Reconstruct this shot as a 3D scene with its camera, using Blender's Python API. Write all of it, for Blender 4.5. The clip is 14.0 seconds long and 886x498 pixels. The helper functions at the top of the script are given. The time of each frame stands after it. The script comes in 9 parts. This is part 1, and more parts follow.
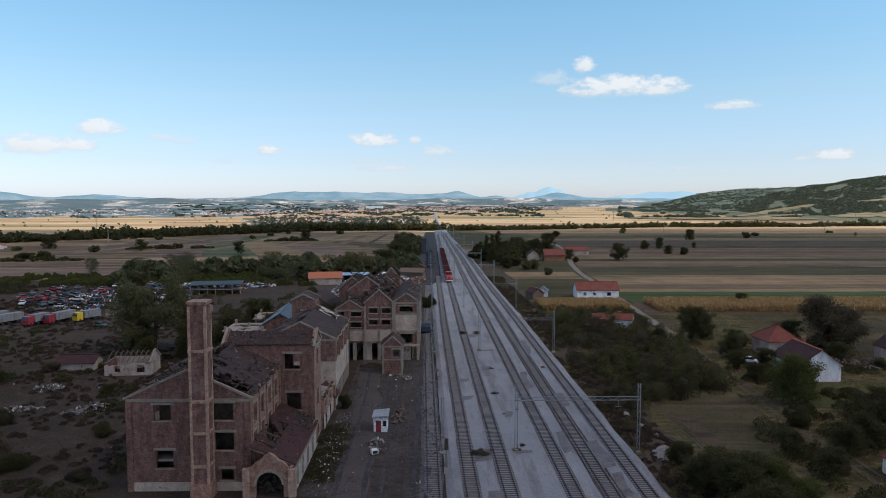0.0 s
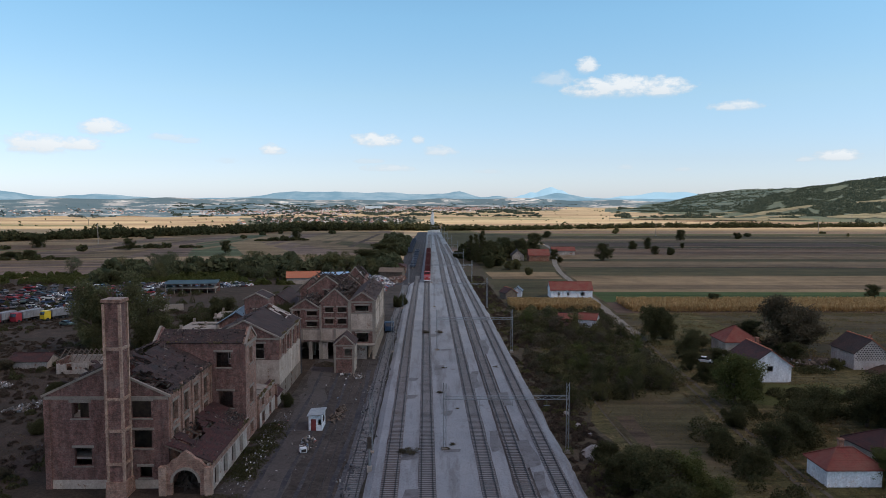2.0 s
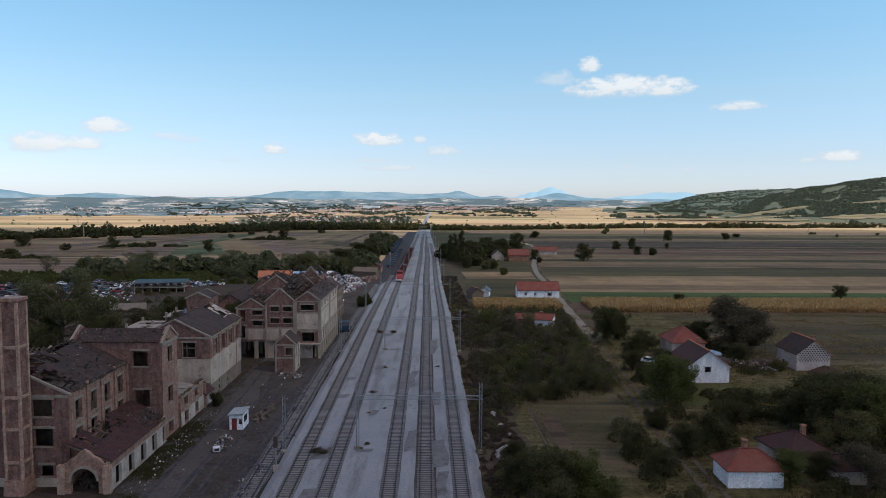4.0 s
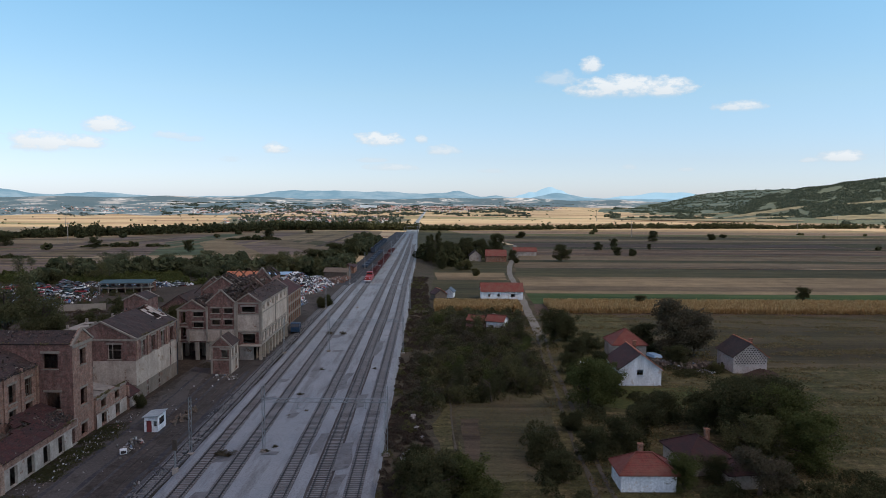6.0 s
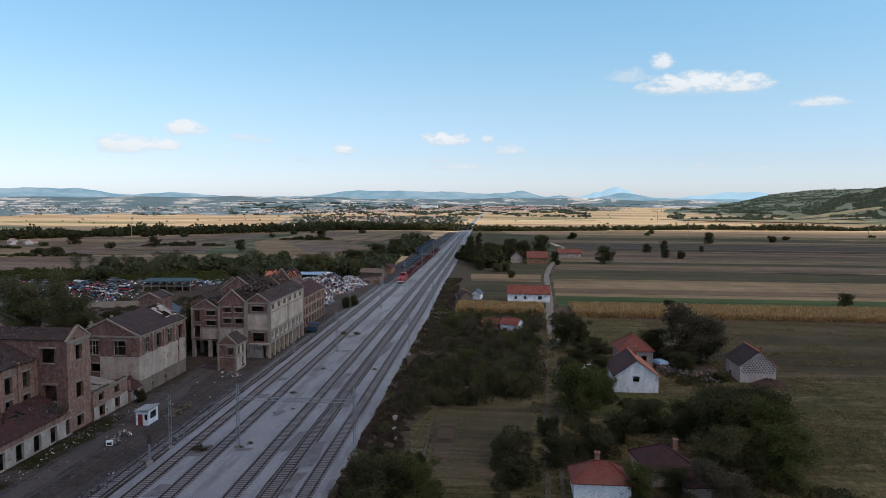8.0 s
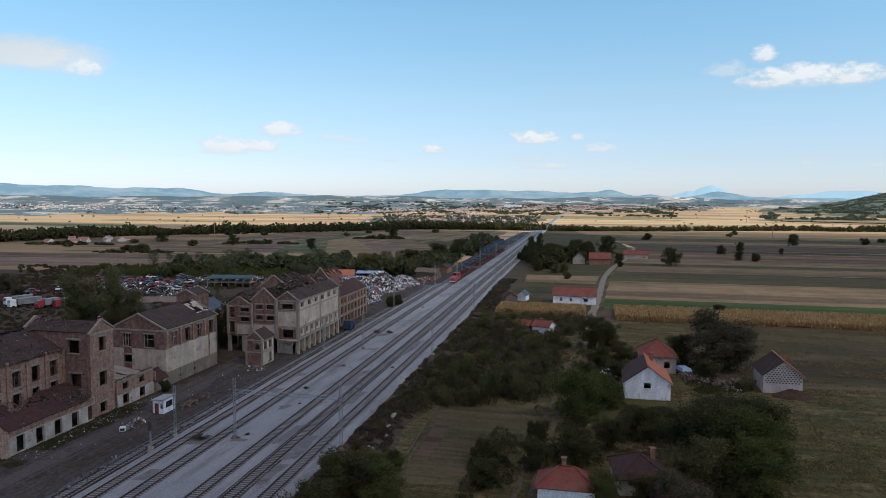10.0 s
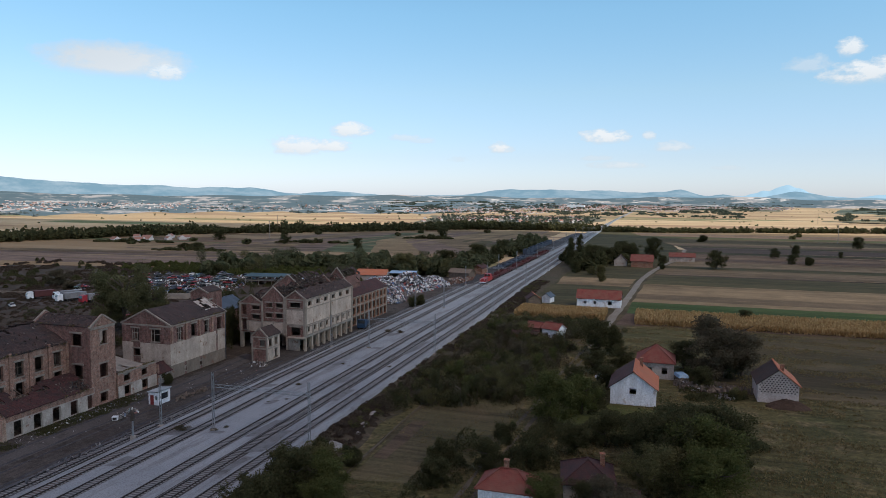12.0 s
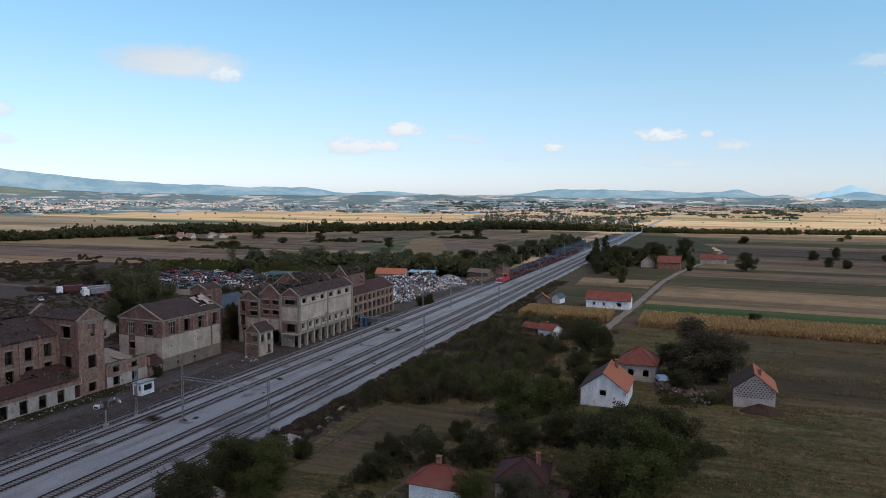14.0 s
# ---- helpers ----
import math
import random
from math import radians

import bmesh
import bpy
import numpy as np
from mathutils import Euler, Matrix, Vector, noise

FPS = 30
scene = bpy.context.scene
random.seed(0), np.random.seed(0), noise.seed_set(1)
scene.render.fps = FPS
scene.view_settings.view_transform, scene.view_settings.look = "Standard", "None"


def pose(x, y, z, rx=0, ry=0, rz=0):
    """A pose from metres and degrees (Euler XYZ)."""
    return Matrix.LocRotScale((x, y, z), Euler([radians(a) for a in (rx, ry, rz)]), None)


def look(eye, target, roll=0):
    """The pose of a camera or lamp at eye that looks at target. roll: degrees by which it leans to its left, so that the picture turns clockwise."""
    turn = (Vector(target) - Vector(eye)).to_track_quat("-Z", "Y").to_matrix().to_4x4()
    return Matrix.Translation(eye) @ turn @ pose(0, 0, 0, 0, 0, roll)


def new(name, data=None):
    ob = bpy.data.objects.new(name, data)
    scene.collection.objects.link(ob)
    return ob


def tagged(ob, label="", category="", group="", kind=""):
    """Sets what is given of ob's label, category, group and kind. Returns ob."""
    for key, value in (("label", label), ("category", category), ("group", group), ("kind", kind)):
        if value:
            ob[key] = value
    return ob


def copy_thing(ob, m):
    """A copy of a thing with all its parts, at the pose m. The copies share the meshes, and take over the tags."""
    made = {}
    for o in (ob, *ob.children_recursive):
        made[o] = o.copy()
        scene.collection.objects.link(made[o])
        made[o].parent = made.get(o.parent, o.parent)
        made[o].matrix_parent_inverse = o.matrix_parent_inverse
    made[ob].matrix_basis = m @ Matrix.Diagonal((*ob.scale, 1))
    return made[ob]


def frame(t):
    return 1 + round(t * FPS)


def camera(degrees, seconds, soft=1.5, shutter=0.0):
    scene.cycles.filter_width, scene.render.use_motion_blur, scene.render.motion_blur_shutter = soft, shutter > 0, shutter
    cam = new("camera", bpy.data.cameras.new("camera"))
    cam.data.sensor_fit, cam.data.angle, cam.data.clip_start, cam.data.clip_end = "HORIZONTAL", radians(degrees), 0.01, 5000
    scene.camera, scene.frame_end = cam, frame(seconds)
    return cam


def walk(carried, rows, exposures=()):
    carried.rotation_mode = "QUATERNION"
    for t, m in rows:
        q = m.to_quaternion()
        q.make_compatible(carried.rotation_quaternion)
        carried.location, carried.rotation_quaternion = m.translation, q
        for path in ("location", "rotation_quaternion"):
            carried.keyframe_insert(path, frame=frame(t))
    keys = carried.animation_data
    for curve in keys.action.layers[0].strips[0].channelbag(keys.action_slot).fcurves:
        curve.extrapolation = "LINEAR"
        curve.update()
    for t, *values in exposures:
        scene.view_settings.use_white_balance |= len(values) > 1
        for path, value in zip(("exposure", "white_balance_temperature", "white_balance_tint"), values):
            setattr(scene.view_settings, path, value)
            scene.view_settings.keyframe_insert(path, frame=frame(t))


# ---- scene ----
cam = camera(64.4, 14.0, soft=0.7)
METRES, EYE, TILT, LEAN, TURN = 100.0, 37.6, -4.2, 0.0, -1.0
ROWS = [
    (0.0, 0.0, 0.0, 0.0, 0.0, 0.0, -0.0),
    (0.5, 0.024, -0.0003, -0.0, 0.07, 0.01, -0.01),
    (1.0, 0.0503, -0.0002, -0.0004, 0.13, 0.01, -0.05),
    (1.5, 0.0782, -0.0, -0.0012, 0.18, 0.01, -0.09),
    (2.0, 0.1079, 0.0002, -0.002, 0.22, 0.02, -0.13),
    (2.5, 0.1391, 0.0006, -0.0027, 0.26, 0.01, -0.14),
    (3.0, 0.1714, 0.0006, -0.0026, 0.29, 0.0, -0.2),
    (5.5, 0.3406, -0.0006, 0.0033, 0.43, -0.03, -0.36),
    (6.0, 0.3764, -0.001, 0.0053, 0.44, -0.04, -0.39),
    (6.5, 0.4122, -0.0016, 0.0073, 0.46, -0.04, -0.41),
    (7.0, 0.4484, -0.0024, 0.0091, 0.5, -0.04, -0.43),
    (7.5, 0.4844, -0.0038, 0.0116, 3.55, -0.07, -0.63),
    (8.0, 0.5214, -0.0044, 0.0135, 5.77, -0.1, -0.75),
    (10.5, 0.7194, 0.006, 0.0247, 14.49, -0.34, -1.36),
    (11.0, 0.7592, 0.0113, 0.0272, 15.86, -0.37, -1.5),
    (11.5, 0.7993, 0.0176, 0.0294, 17.11, -0.43, -1.59),
    (12.0, 0.839, 0.0246, 0.0318, 18.34, -0.47, -1.68),
    (12.5, 0.878, 0.0324, 0.0338, 19.62, -0.52, -1.79),
    (13.0, 0.9164, 0.0412, 0.0353, 20.91, -0.57, -1.89),
    (13.5, 0.9546, 0.0509, 0.0364, 22.02, -0.61, -1.98),
    (14.0, 0.9927, 0.0614, 0.037, 22.55, -0.63, -2.05),
]
walk(cam, [(t, pose(0, 0, EYE, TILT, LEAN, TURN) @ pose(METRES * x, METRES * y, METRES * z, 90 + pitch, roll, yaw)) for t, x, y, z, yaw, pitch, roll in ROWS],
     [(0.0, 0.0, 6500, 10), (14.0, 0.0, 6500, 10)])

# ---- sun, sky and clouds ----
# The near ground lies in the shade of a cloud; the plain beyond it is in full sun.
SUN_AZ, SUN_EL = 112.0, 48.0          # degrees clockwise from +y, and up
SUN_DIR = Vector((math.sin(radians(SUN_AZ)) * math.cos(radians(SUN_EL)),
                  math.cos(radians(SUN_AZ)) * math.cos(radians(SUN_EL)), math.sin(radians(SUN_EL))))
scene.view_settings.exposure = 0.0

sun = new("sun", bpy.data.lights.new("sun", "SUN"))
sun.data.energy, sun.data.angle, sun.data.color = 5.0, radians(0.6), (1.0, 0.93, 0.82)
sun.matrix_world = look((0, 0, 0), -SUN_DIR)


def sky_world():
    w = bpy.data.worlds.new("sky")
    scene.world = w
    w.use_nodes = True
    n, l = w.node_tree.nodes, w.node_tree.links
    n.clear()
    out, bg = n.new("ShaderNodeOutputWorld"), n.new("ShaderNodeBackground")
    sky = n.new("ShaderNodeTexSky")
    sky.sky_type, sky.sun_disc = "NISHITA", False
    sky.sun_elevation, sky.sun_rotation = radians(SUN_EL), radians(SUN_AZ)
    sky.altitude, sky.air_density, sky.dust_density, sky.ozone_density = 0, 1.0, 0.25, 1.0
    bg.inputs["Strength"].default_value = 0.15
    coord, sep = n.new("ShaderNodeTexCoord"), n.new("ShaderNodeSeparateXYZ")
    l.new(coord.outputs["Generated"], sep.inputs[0])

    def calc(op, a, b=0.0, c=0.0):
        m = n.new("ShaderNodeMath")
        m.operation = op
        for k, v in enumerate((a, b, c)):
            if isinstance(v, (int, float)):
                m.inputs[k].default_value = v
            else:
                l.new(v, m.inputs[k])
        return m.outputs[0]

    az = calc("MULTIPLY", calc("ARCTAN2", sep.outputs[0], sep.outputs[1]), 57.2958)
    el = calc("MULTIPLY", calc("ARCSINE", sep.outputs[2]), 57.2958)
    puff = n.new("ShaderNodeTexNoise")
    puff.inputs["Scale"].default_value, puff.inputs["Detail"].default_value, puff.inputs["Roughness"].default_value = 55, 6, 0.62
    flat = n.new("ShaderNodeMapping")
    flat.inputs["Scale"].default_value = (1, 1, 1.9)
    l.new(coord.outputs["Generated"], flat.inputs[0])
    l.new(flat.outputs[0], puff.inputs["Vector"])
    rag = calc("MULTIPLY", calc("SUBTRACT", puff.outputs[0], 0.5), 3.0)
    # small fair-weather clouds: bearing, height, half width, half height in degrees, density
    clouds = [(-29.0, 3.7, 2.6, 0.9, 1.0), (-26.6, 3.75, 2.0, 0.6, 1.0), (-24.8, 5.0, 1.8, 0.75, 1.0), (-20.6, 4.5, 1.5, 0.35, 0.55), (-19.0, 4.25, 1.3, 0.3, 0.45), (-5.3, 2.9, 1.3, 0.25, 0.4), (15.2, 2.4, 0.9, 0.25, 0.4), (19.5, 2.2, 0.7, 0.22, 0.4), (28.0, 2.8, 0.8, 0.25, 0.6), (-12.8, 3.7, 1.2, 0.5, 1.0),
              (-4.7, 4.55, 2.1, 0.7, 1.0), (-1.2, 4.6, 0.6, 0.45, 0.8), (0.5, 3.75, 1.5, 0.5, 0.75), (-3.4, 2.35, 2.4, 0.35, 0.65),
              (12.2, 10.2, 1.0, 0.75, 0.95), (9.6, 9.3, 1.7, 0.75, 0.5), (14.4, 8.55, 4.4, 1.0, 1.0), (17.9, 8.45, 2.4, 0.95, 1.0),
              (23.2, 6.85, 2.1, 0.5, 0.85), (30.0, 3.0, 1.8, 0.5, 0.95), (-16.2, 2.8, 1.0, 0.3, 0.3), (4.6, 2.1, 1.4, 0.25, 0.35),
              (-42.0, 9.5, 5.8, 1.5, 1.0), (-38.8, 8.8, 1.8, 0.7, 0.9), (-54.2, 5.5, 1.9, 0.8, 0.8), (-54.0, 3.5, 1.6, 0.5, 0.7)]
    cover, lit = None, None
    for b, e, wb, we, dens in clouds:
        u = calc("DIVIDE", calc("SUBTRACT", az, b), wb)
        v = calc("DIVIDE", calc("SUBTRACT", el, e), we)
        d = calc("ADD", calc("MULTIPLY", u, u), calc("MULTIPLY", v, v))
        a = calc("ADD", calc("MULTIPLY", calc("SUBTRACT", 1.0, d), 1.15), rag if wb < 5 else calc("MULTIPLY", rag, 0.4))
        a = calc("MULTIPLY", a, calc("MINIMUM", calc("MAXIMUM", calc("MULTIPLY", calc("ADD", v, 0.95), 2.0), 0.0), 1.0))
        a = calc("MULTIPLY", calc("MINIMUM", calc("MAXIMUM", a, 0.0), 1.0), dens)
        du, dv, mid = (0.12, 0.42, 0.92) if wb < 5 else (0.25, -0.15, 0.38)
        side = calc("MULTIPLY", a, calc("ADD", calc("ADD", calc("MULTIPLY", u, du), calc("MULTIPLY", v, dv)), mid))
        cover = a if cover is None else calc("MAXIMUM", cover, a)
        lit = side if lit is None else calc("MAXIMUM", lit, side)
    tone = n.new("ShaderNodeMixRGB")
    tone.inputs[1].default_value, tone.inputs[2].default_value = (4.2, 4.6, 5.0, 1), (5.8, 6.05, 6.25, 1)
    l.new(lit, tone.inputs[0])
    mix = n.new("ShaderNodeMixRGB")
    l.new(calc("MULTIPLY", cover, 0.92), mix.inputs[0])
    # the air's own tint by height: milky at the horizon, clear cyan above
    air = n.new("ShaderNodeValToRGB")
    e = air.color_ramp.elements
    for _ in range(3):
        e.new(0.5)
    for stop, (p, c) in zip(e, ((0.0, (0.435, 0.52, 0.80)), (0.15, (0.47, 0.52, 0.685)), (0.4, (0.56, 0.635, 0.67)), (0.7, (0.57, 0.745, 0.755)), (1.0, (0.54, 0.76, 0.77)))):
        stop.position, stop.color = p, (*c, 1)
    l.new(calc("DIVIDE", el, 20.0), air.inputs[0])
    clear = n.new("ShaderNodeVectorMath")
    clear.operation = "MULTIPLY"
    l.new(sky.outputs[0], clear.inputs[0])
    l.new(air.outputs[0], clear.inputs[1])
    gain = n.new("ShaderNodeVectorMath")
    gain.operation = "SCALE"
    gain.inputs["Scale"].default_value = 1.5
    l.new(clear.outputs[0], gain.inputs[0])
    l.new(gain.outputs[0], mix.inputs[1])
    l.new(tone.outputs[0], mix.inputs[2])
    l.new(mix.outputs[0], bg.inputs[0])
    l.new(bg.outputs[0], out.inputs[0])


sky_world()

# ---- materials ----
class Mat:
    """A node material under construction; coordinates are metres in the world."""

    def __init__(self, name, rough=0.85, metal=0.0, spec=0.3):
        self.m = bpy.data.materials.new(name)
        self.m.use_nodes = True
        self.n, self.l = self.m.node_tree.nodes, self.m.node_tree.links
        self.b = self.n["Principled BSDF"]
        self.b.inputs["Roughness"].default_value = rough
        self.b.inputs["Metallic"].default_value = metal
        self.b.inputs["Specular IOR Level"].default_value = spec
        self.pos = self.n.new("ShaderNodeNewGeometry").outputs["Position"]

    def put(self, socket, v):
        if isinstance(v, (int, float)):
            socket.default_value = v
        elif isinstance(v, tuple):
            socket.default_value = (*v, 1) if len(v) == 3 and len(socket.default_value) == 4 else v
        else:
            self.l.new(v, socket)

    def math(self, op, a, b=0.0, c=0.0):
        k = self.n.new("ShaderNodeMath")
        k.operation = op
        for s, v in zip(k.inputs, (a, b, c)):
            self.put(s, v)
        return k.outputs[0]

    def scaled(self, sx, sy, sz, rz=0.0):
        k = self.n.new("ShaderNodeMapping")
        self.l.new(self.pos, k.inputs[0])
        k.inputs["Rotation"].default_value = (0, 0, radians(rz))
        k.inputs["Scale"].default_value = (sx, sy, sz)
        return k.outputs[0]

    def polar(self, across, out):
        """Bearing and distance from the works, both as metres at 2.3 km: plots small near by and broad far off."""
        sep, both = self.n.new("ShaderNodeSeparateXYZ"), self.n.new("ShaderNodeCombineXYZ")
        self.l.new(self.pos, sep.inputs[0])
        x, y = sep.outputs[0], sep.outputs[1]
        self.put(both.inputs[0], self.math("MULTIPLY", self.math("ARCTAN2", x, y), 2300 * across))
        self.put(both.inputs[1], self.math("DIVIDE", 5.3e6 * out, self.math("SQRT", self.math("ADD", self.math("MULTIPLY", x, x), self.math("MULTIPLY", y, y)))))
        return both.outputs[0]

    def noise(self, scale, detail=4, rough=0.6, vec=None):
        k = self.n.new("ShaderNodeTexNoise")
        self.l.new(vec or self.pos, k.inputs["Vector"])
        k.inputs["Scale"].default_value, k.inputs["Detail"].default_value, k.inputs["Roughness"].default_value = scale, detail, rough
        return k.outputs[0]

    def ramp(self, fac, stops, step=False):
        k = self.n.new("ShaderNodeValToRGB")
        e = k.color_ramp.elements
        if step:
            k.color_ramp.interpolation = "CONSTANT"
        while len(e) < len(stops):
            e.new(0.5)
        for el, (p, c) in zip(e, stops):
            el.position = p
            el.color = (*c, 1) if isinstance(c, tuple) else (c, c, c, 1)
        self.put(k.inputs[0], fac)
        return k.outputs[0]

    def mix(self, fac, a, b, kind="MIX"):
        k = self.n.new("ShaderNodeMixRGB")
        k.blend_type = kind
        self.put(k.inputs[0], fac), self.put(k.inputs[1], a), self.put(k.inputs[2], b)
        return k.outputs[0]

    def random(self):
        return self.n.new("ShaderNodeObjectInfo").outputs["Random"]

    def island(self):
        return self.n.new("ShaderNodeNewGeometry").outputs["Random Per Island"]

    def bump(self, height, strength=0.5, dist=0.05):
        k = self.n.new("ShaderNodeBump")
        k.inputs["Strength"].default_value, k.inputs["Distance"].default_value = strength, dist
        self.put(k.inputs["Height"], height)
        self.l.new(k.outputs[0], self.b.inputs["Normal"])

    def done(self, colour):
        self.put(self.b.inputs["Base Color"], colour)
        return self.m


def plain(name, c0, c1, big=0.4, fine=6.0, rough=0.85, metal=0.0, bump=0.4, grime=0.35, spec=0.3):
    """Two colours blended by large patches, with fine grain and darker stains."""
    k = Mat(name, rough, metal, spec)
    g = k.noise(fine, 6, 0.7)
    col = k.mix(k.ramp(k.noise(big), [(0.35, 0.0), (0.65, 1.0)]), c0, c1)
    col = k.mix(grime, col, k.ramp(g, [(0.25, 0.35), (0.7, 1.15)]), "MULTIPLY")
    k.bump(g, bump, 0.04)
    return k.done(col)


def brick_mat(name, c0, c1, mortar, stain=0.5):
    k = Mat(name, 0.9)
    sep = k.n.new("ShaderNodeSeparateXYZ")
    k.l.new(k.pos, sep.inputs[0])
    flat = k.n.new("ShaderNodeCombineXYZ")
    k.l.new(k.math("ADD", sep.outputs[0], sep.outputs[1]), flat.inputs[0])
    k.l.new(sep.outputs[2], flat.inputs[1])
    t = k.n.new("ShaderNodeTexBrick")
    k.l.new(flat.outputs[0], t.inputs["Vector"])
    t.inputs["Scale"].default_value = 1.0
    t.inputs["Brick Width"].default_value, t.inputs["Row Height"].default_value = 0.27, 0.085
    t.inputs["Mortar Size"].default_value, t.inputs["Mortar Smooth"].default_value = 0.010, 0.3
    k.put(t.inputs["Color1"], c0), k.put(t.inputs["Color2"], c1), k.put(t.inputs["Mortar"], mortar)
    streak = k.noise(1.0, 5, 0.7, k.scaled(1.3, 1.3, 0.28))
    patch = k.noise(0.45, 5, 0.65)
    mott = k.noise(1.7, 6, 0.75)
    col = k.mix(stain, t.outputs[0], k.ramp(streak, [(0.3, 0.25), (0.62, 1.1)]), "MULTIPLY")
    col = k.mix(0.75, col, k.ramp(mott, [(0.32, 0.35), (0.66, 1.4)]), "MULTIPLY")
    col = k.mix(0.5, col, k.ramp(k.noise(6.5, 4, 0.75), [(0.32, 0.4), (0.66, 1.4)]), "MULTIPLY")
    col = k.mix(k.math("MULTIPLY", k.ramp(patch, [(0.55, 0.0), (0.72, 1.0)]), 0.5), col, mortar)
    k.bump(k.math("ADD", t.outputs["Fac"], k.noise(14, 4)), 0.35, 0.02)
    return k.done(col)


def plaster_mat(name, c0, c1, under):
    """Old render, streaked and fallen off in patches down to the brick."""
    k = Mat(name, 0.9)
    streak = k.noise(1.0, 6, 0.7, k.scaled(0.9, 0.9, 0.22))
    col = k.mix(k.ramp(k.noise(0.35, 4), [(0.35, 0.0), (0.65, 1.0)]), c0, c1)
    col = k.mix(0.5, col, k.ramp(streak, [(0.3, 0.45), (0.62, 1.08)]), "MULTIPLY")
    col = k.mix(0.55, col, k.ramp(k.noise(3.2, 7, 0.75), [(0.3, 0.45), (0.62, 1.2)]), "MULTIPLY")
    hole = k.ramp(k.noise(0.55, 7, 0.72), [(0.60, 0.0), (0.63, 1.0)])
    col = k.mix(hole, col, under)
    k.bump(k.math("SUBTRACT", k.noise(9, 5), hole), 0.4, 0.03)
    return k.done(col)


def tile_mat(name, c0, c1, c2, row=0.3, axis="x", moss=0.3):
    """Clay roof tiles laid in courses; colour varies tile by tile."""
    k = Mat(name, 0.85)
    sep = k.n.new("ShaderNodeSeparateXYZ")
    k.l.new(k.pos, sep.inputs[0])
    flat = k.n.new("ShaderNodeCombineXYZ")
    k.l.new(k.math("ADD", sep.outputs[0], sep.outputs[1]), flat.inputs[0])
    k.l.new(k.math("MULTIPLY", sep.outputs[2], 2.0), flat.inputs[1])
    t = k.n.new("ShaderNodeTexBrick")
    k.l.new(flat.outputs[0], t.inputs["Vector"])
    t.inputs["Scale"].default_value, t.inputs["Brick Width"].default_value, t.inputs["Row Height"].default_value = 1.0, 0.34, row
    t.inputs["Mortar Size"].default_value, t.inputs["Mortar Smooth"].default_value = 0.03, 0.5
    k.put(t.inputs["Color1"], c0), k.put(t.inputs["Color2"], c1), k.put(t.inputs["Mortar"], tuple(v * 0.45 for v in c0))
    col = k.mix(k.ramp(k.noise(0.5, 6, 0.7), [(0.42, 0.0), (0.68, 1.0)]), t.outputs[0], c2)
    col = k.mix(moss, col, k.ramp(k.noise(3.5, 6, 0.7), [(0.3, 0.3), (0.65, 1.1)]), "MULTIPLY")
    k.bump(t.outputs["Fac"], 0.6, 0.05)
    return k.done(col)


def leaf_mat(name, c0, c1, c2):
    """Leaves: colour varies flake by flake; half of the light passes through them."""
    k = Mat(name, 0.9, 0.0, 0.04)
    r = k.island()
    col = k.ramp(r, [(0.0, c0), (0.55, c1), (1.0, c2)])
    col = k.mix(0.45, col, k.ramp(k.noise(0.35, 3), [(0.3, 0.55), (0.7, 1.25)]), "MULTIPLY")
    thin, both = k.n.new("ShaderNodeBsdfTranslucent"), k.n.new("ShaderNodeMixShader")
    k.put(thin.inputs[0], col)
    both.inputs[0].default_value = 0.45
    k.l.new(k.b.outputs[0], both.inputs[1]), k.l.new(thin.outputs[0], both.inputs[2])
    k.l.new(both.outputs[0], k.n["Material Output"].inputs[0])
    return k.done(col)


def paint_random(name, stops, rough=0.45, metal=0.0, by="object", wear=0.4):
    k = Mat(name, rough, metal, 0.4)
    col = k.ramp(k.random() if by == "object" else k.island(), stops, step=True)
    col = k.mix(wear, col, k.ramp(k.noise(2.2, 6, 0.7), [(0.3, 0.4), (0.65, 1.1)]), "MULTIPLY")
    return k.done(col)


BRICK = brick_mat("brick_old", (0.238, 0.112, 0.088), (0.145, 0.069, 0.058), (0.24, 0.182, 0.155), 0.6)
# pale brick of porch and annex; on the hall's east faces it paints sunlight
BRICK_PALE_LIT = brick_mat("brick_pale_lit", (0.35, 0.185, 0.132), (0.22, 0.116, 0.086), (0.35, 0.27, 0.215), 0.5)
BRICK_RED = brick_mat("brick_orange", (0.289, 0.119, 0.064), (0.221, 0.085, 0.051), (0.306, 0.238, 0.187), 0.4)
PLASTER = plaster_mat("plaster_grey", (0.50, 0.41, 0.335), (0.385, 0.312, 0.255), (0.220, 0.132, 0.088))
PLASTER_DARK = plaster_mat("plaster_stained", (0.235, 0.19, 0.152), (0.175, 0.14, 0.11), (0.170, 0.102, 0.072))
LIMEWASH = plaster_mat("limewash_old", (0.47, 0.405, 0.35), (0.32, 0.275, 0.235), (0.229, 0.132, 0.097))
WHITEWASH = plaster_mat("whitewash", (0.80, 0.82, 0.84), (0.70, 0.73, 0.76), (0.55, 0.50, 0.46))
CONCRETE = plain("concrete", (0.344, 0.296, 0.248), (0.248, 0.212, 0.176), 0.5, 7, 0.9, grime=0.5)
TRIM = plain("stone_trim", (0.315, 0.268, 0.220), (0.225, 0.190, 0.155), 0.8, 8, 0.9, grime=0.6)
BRICK_TAN = brick_mat("brick_tan", (0.43, 0.27, 0.19), (0.35, 0.215, 0.155), (0.40, 0.31, 0.25), 0.45)
PANEL_TAN = plaster_mat("panel_tan", (0.30, 0.215, 0.15), (0.22, 0.155, 0.11), (0.15, 0.09, 0.065))
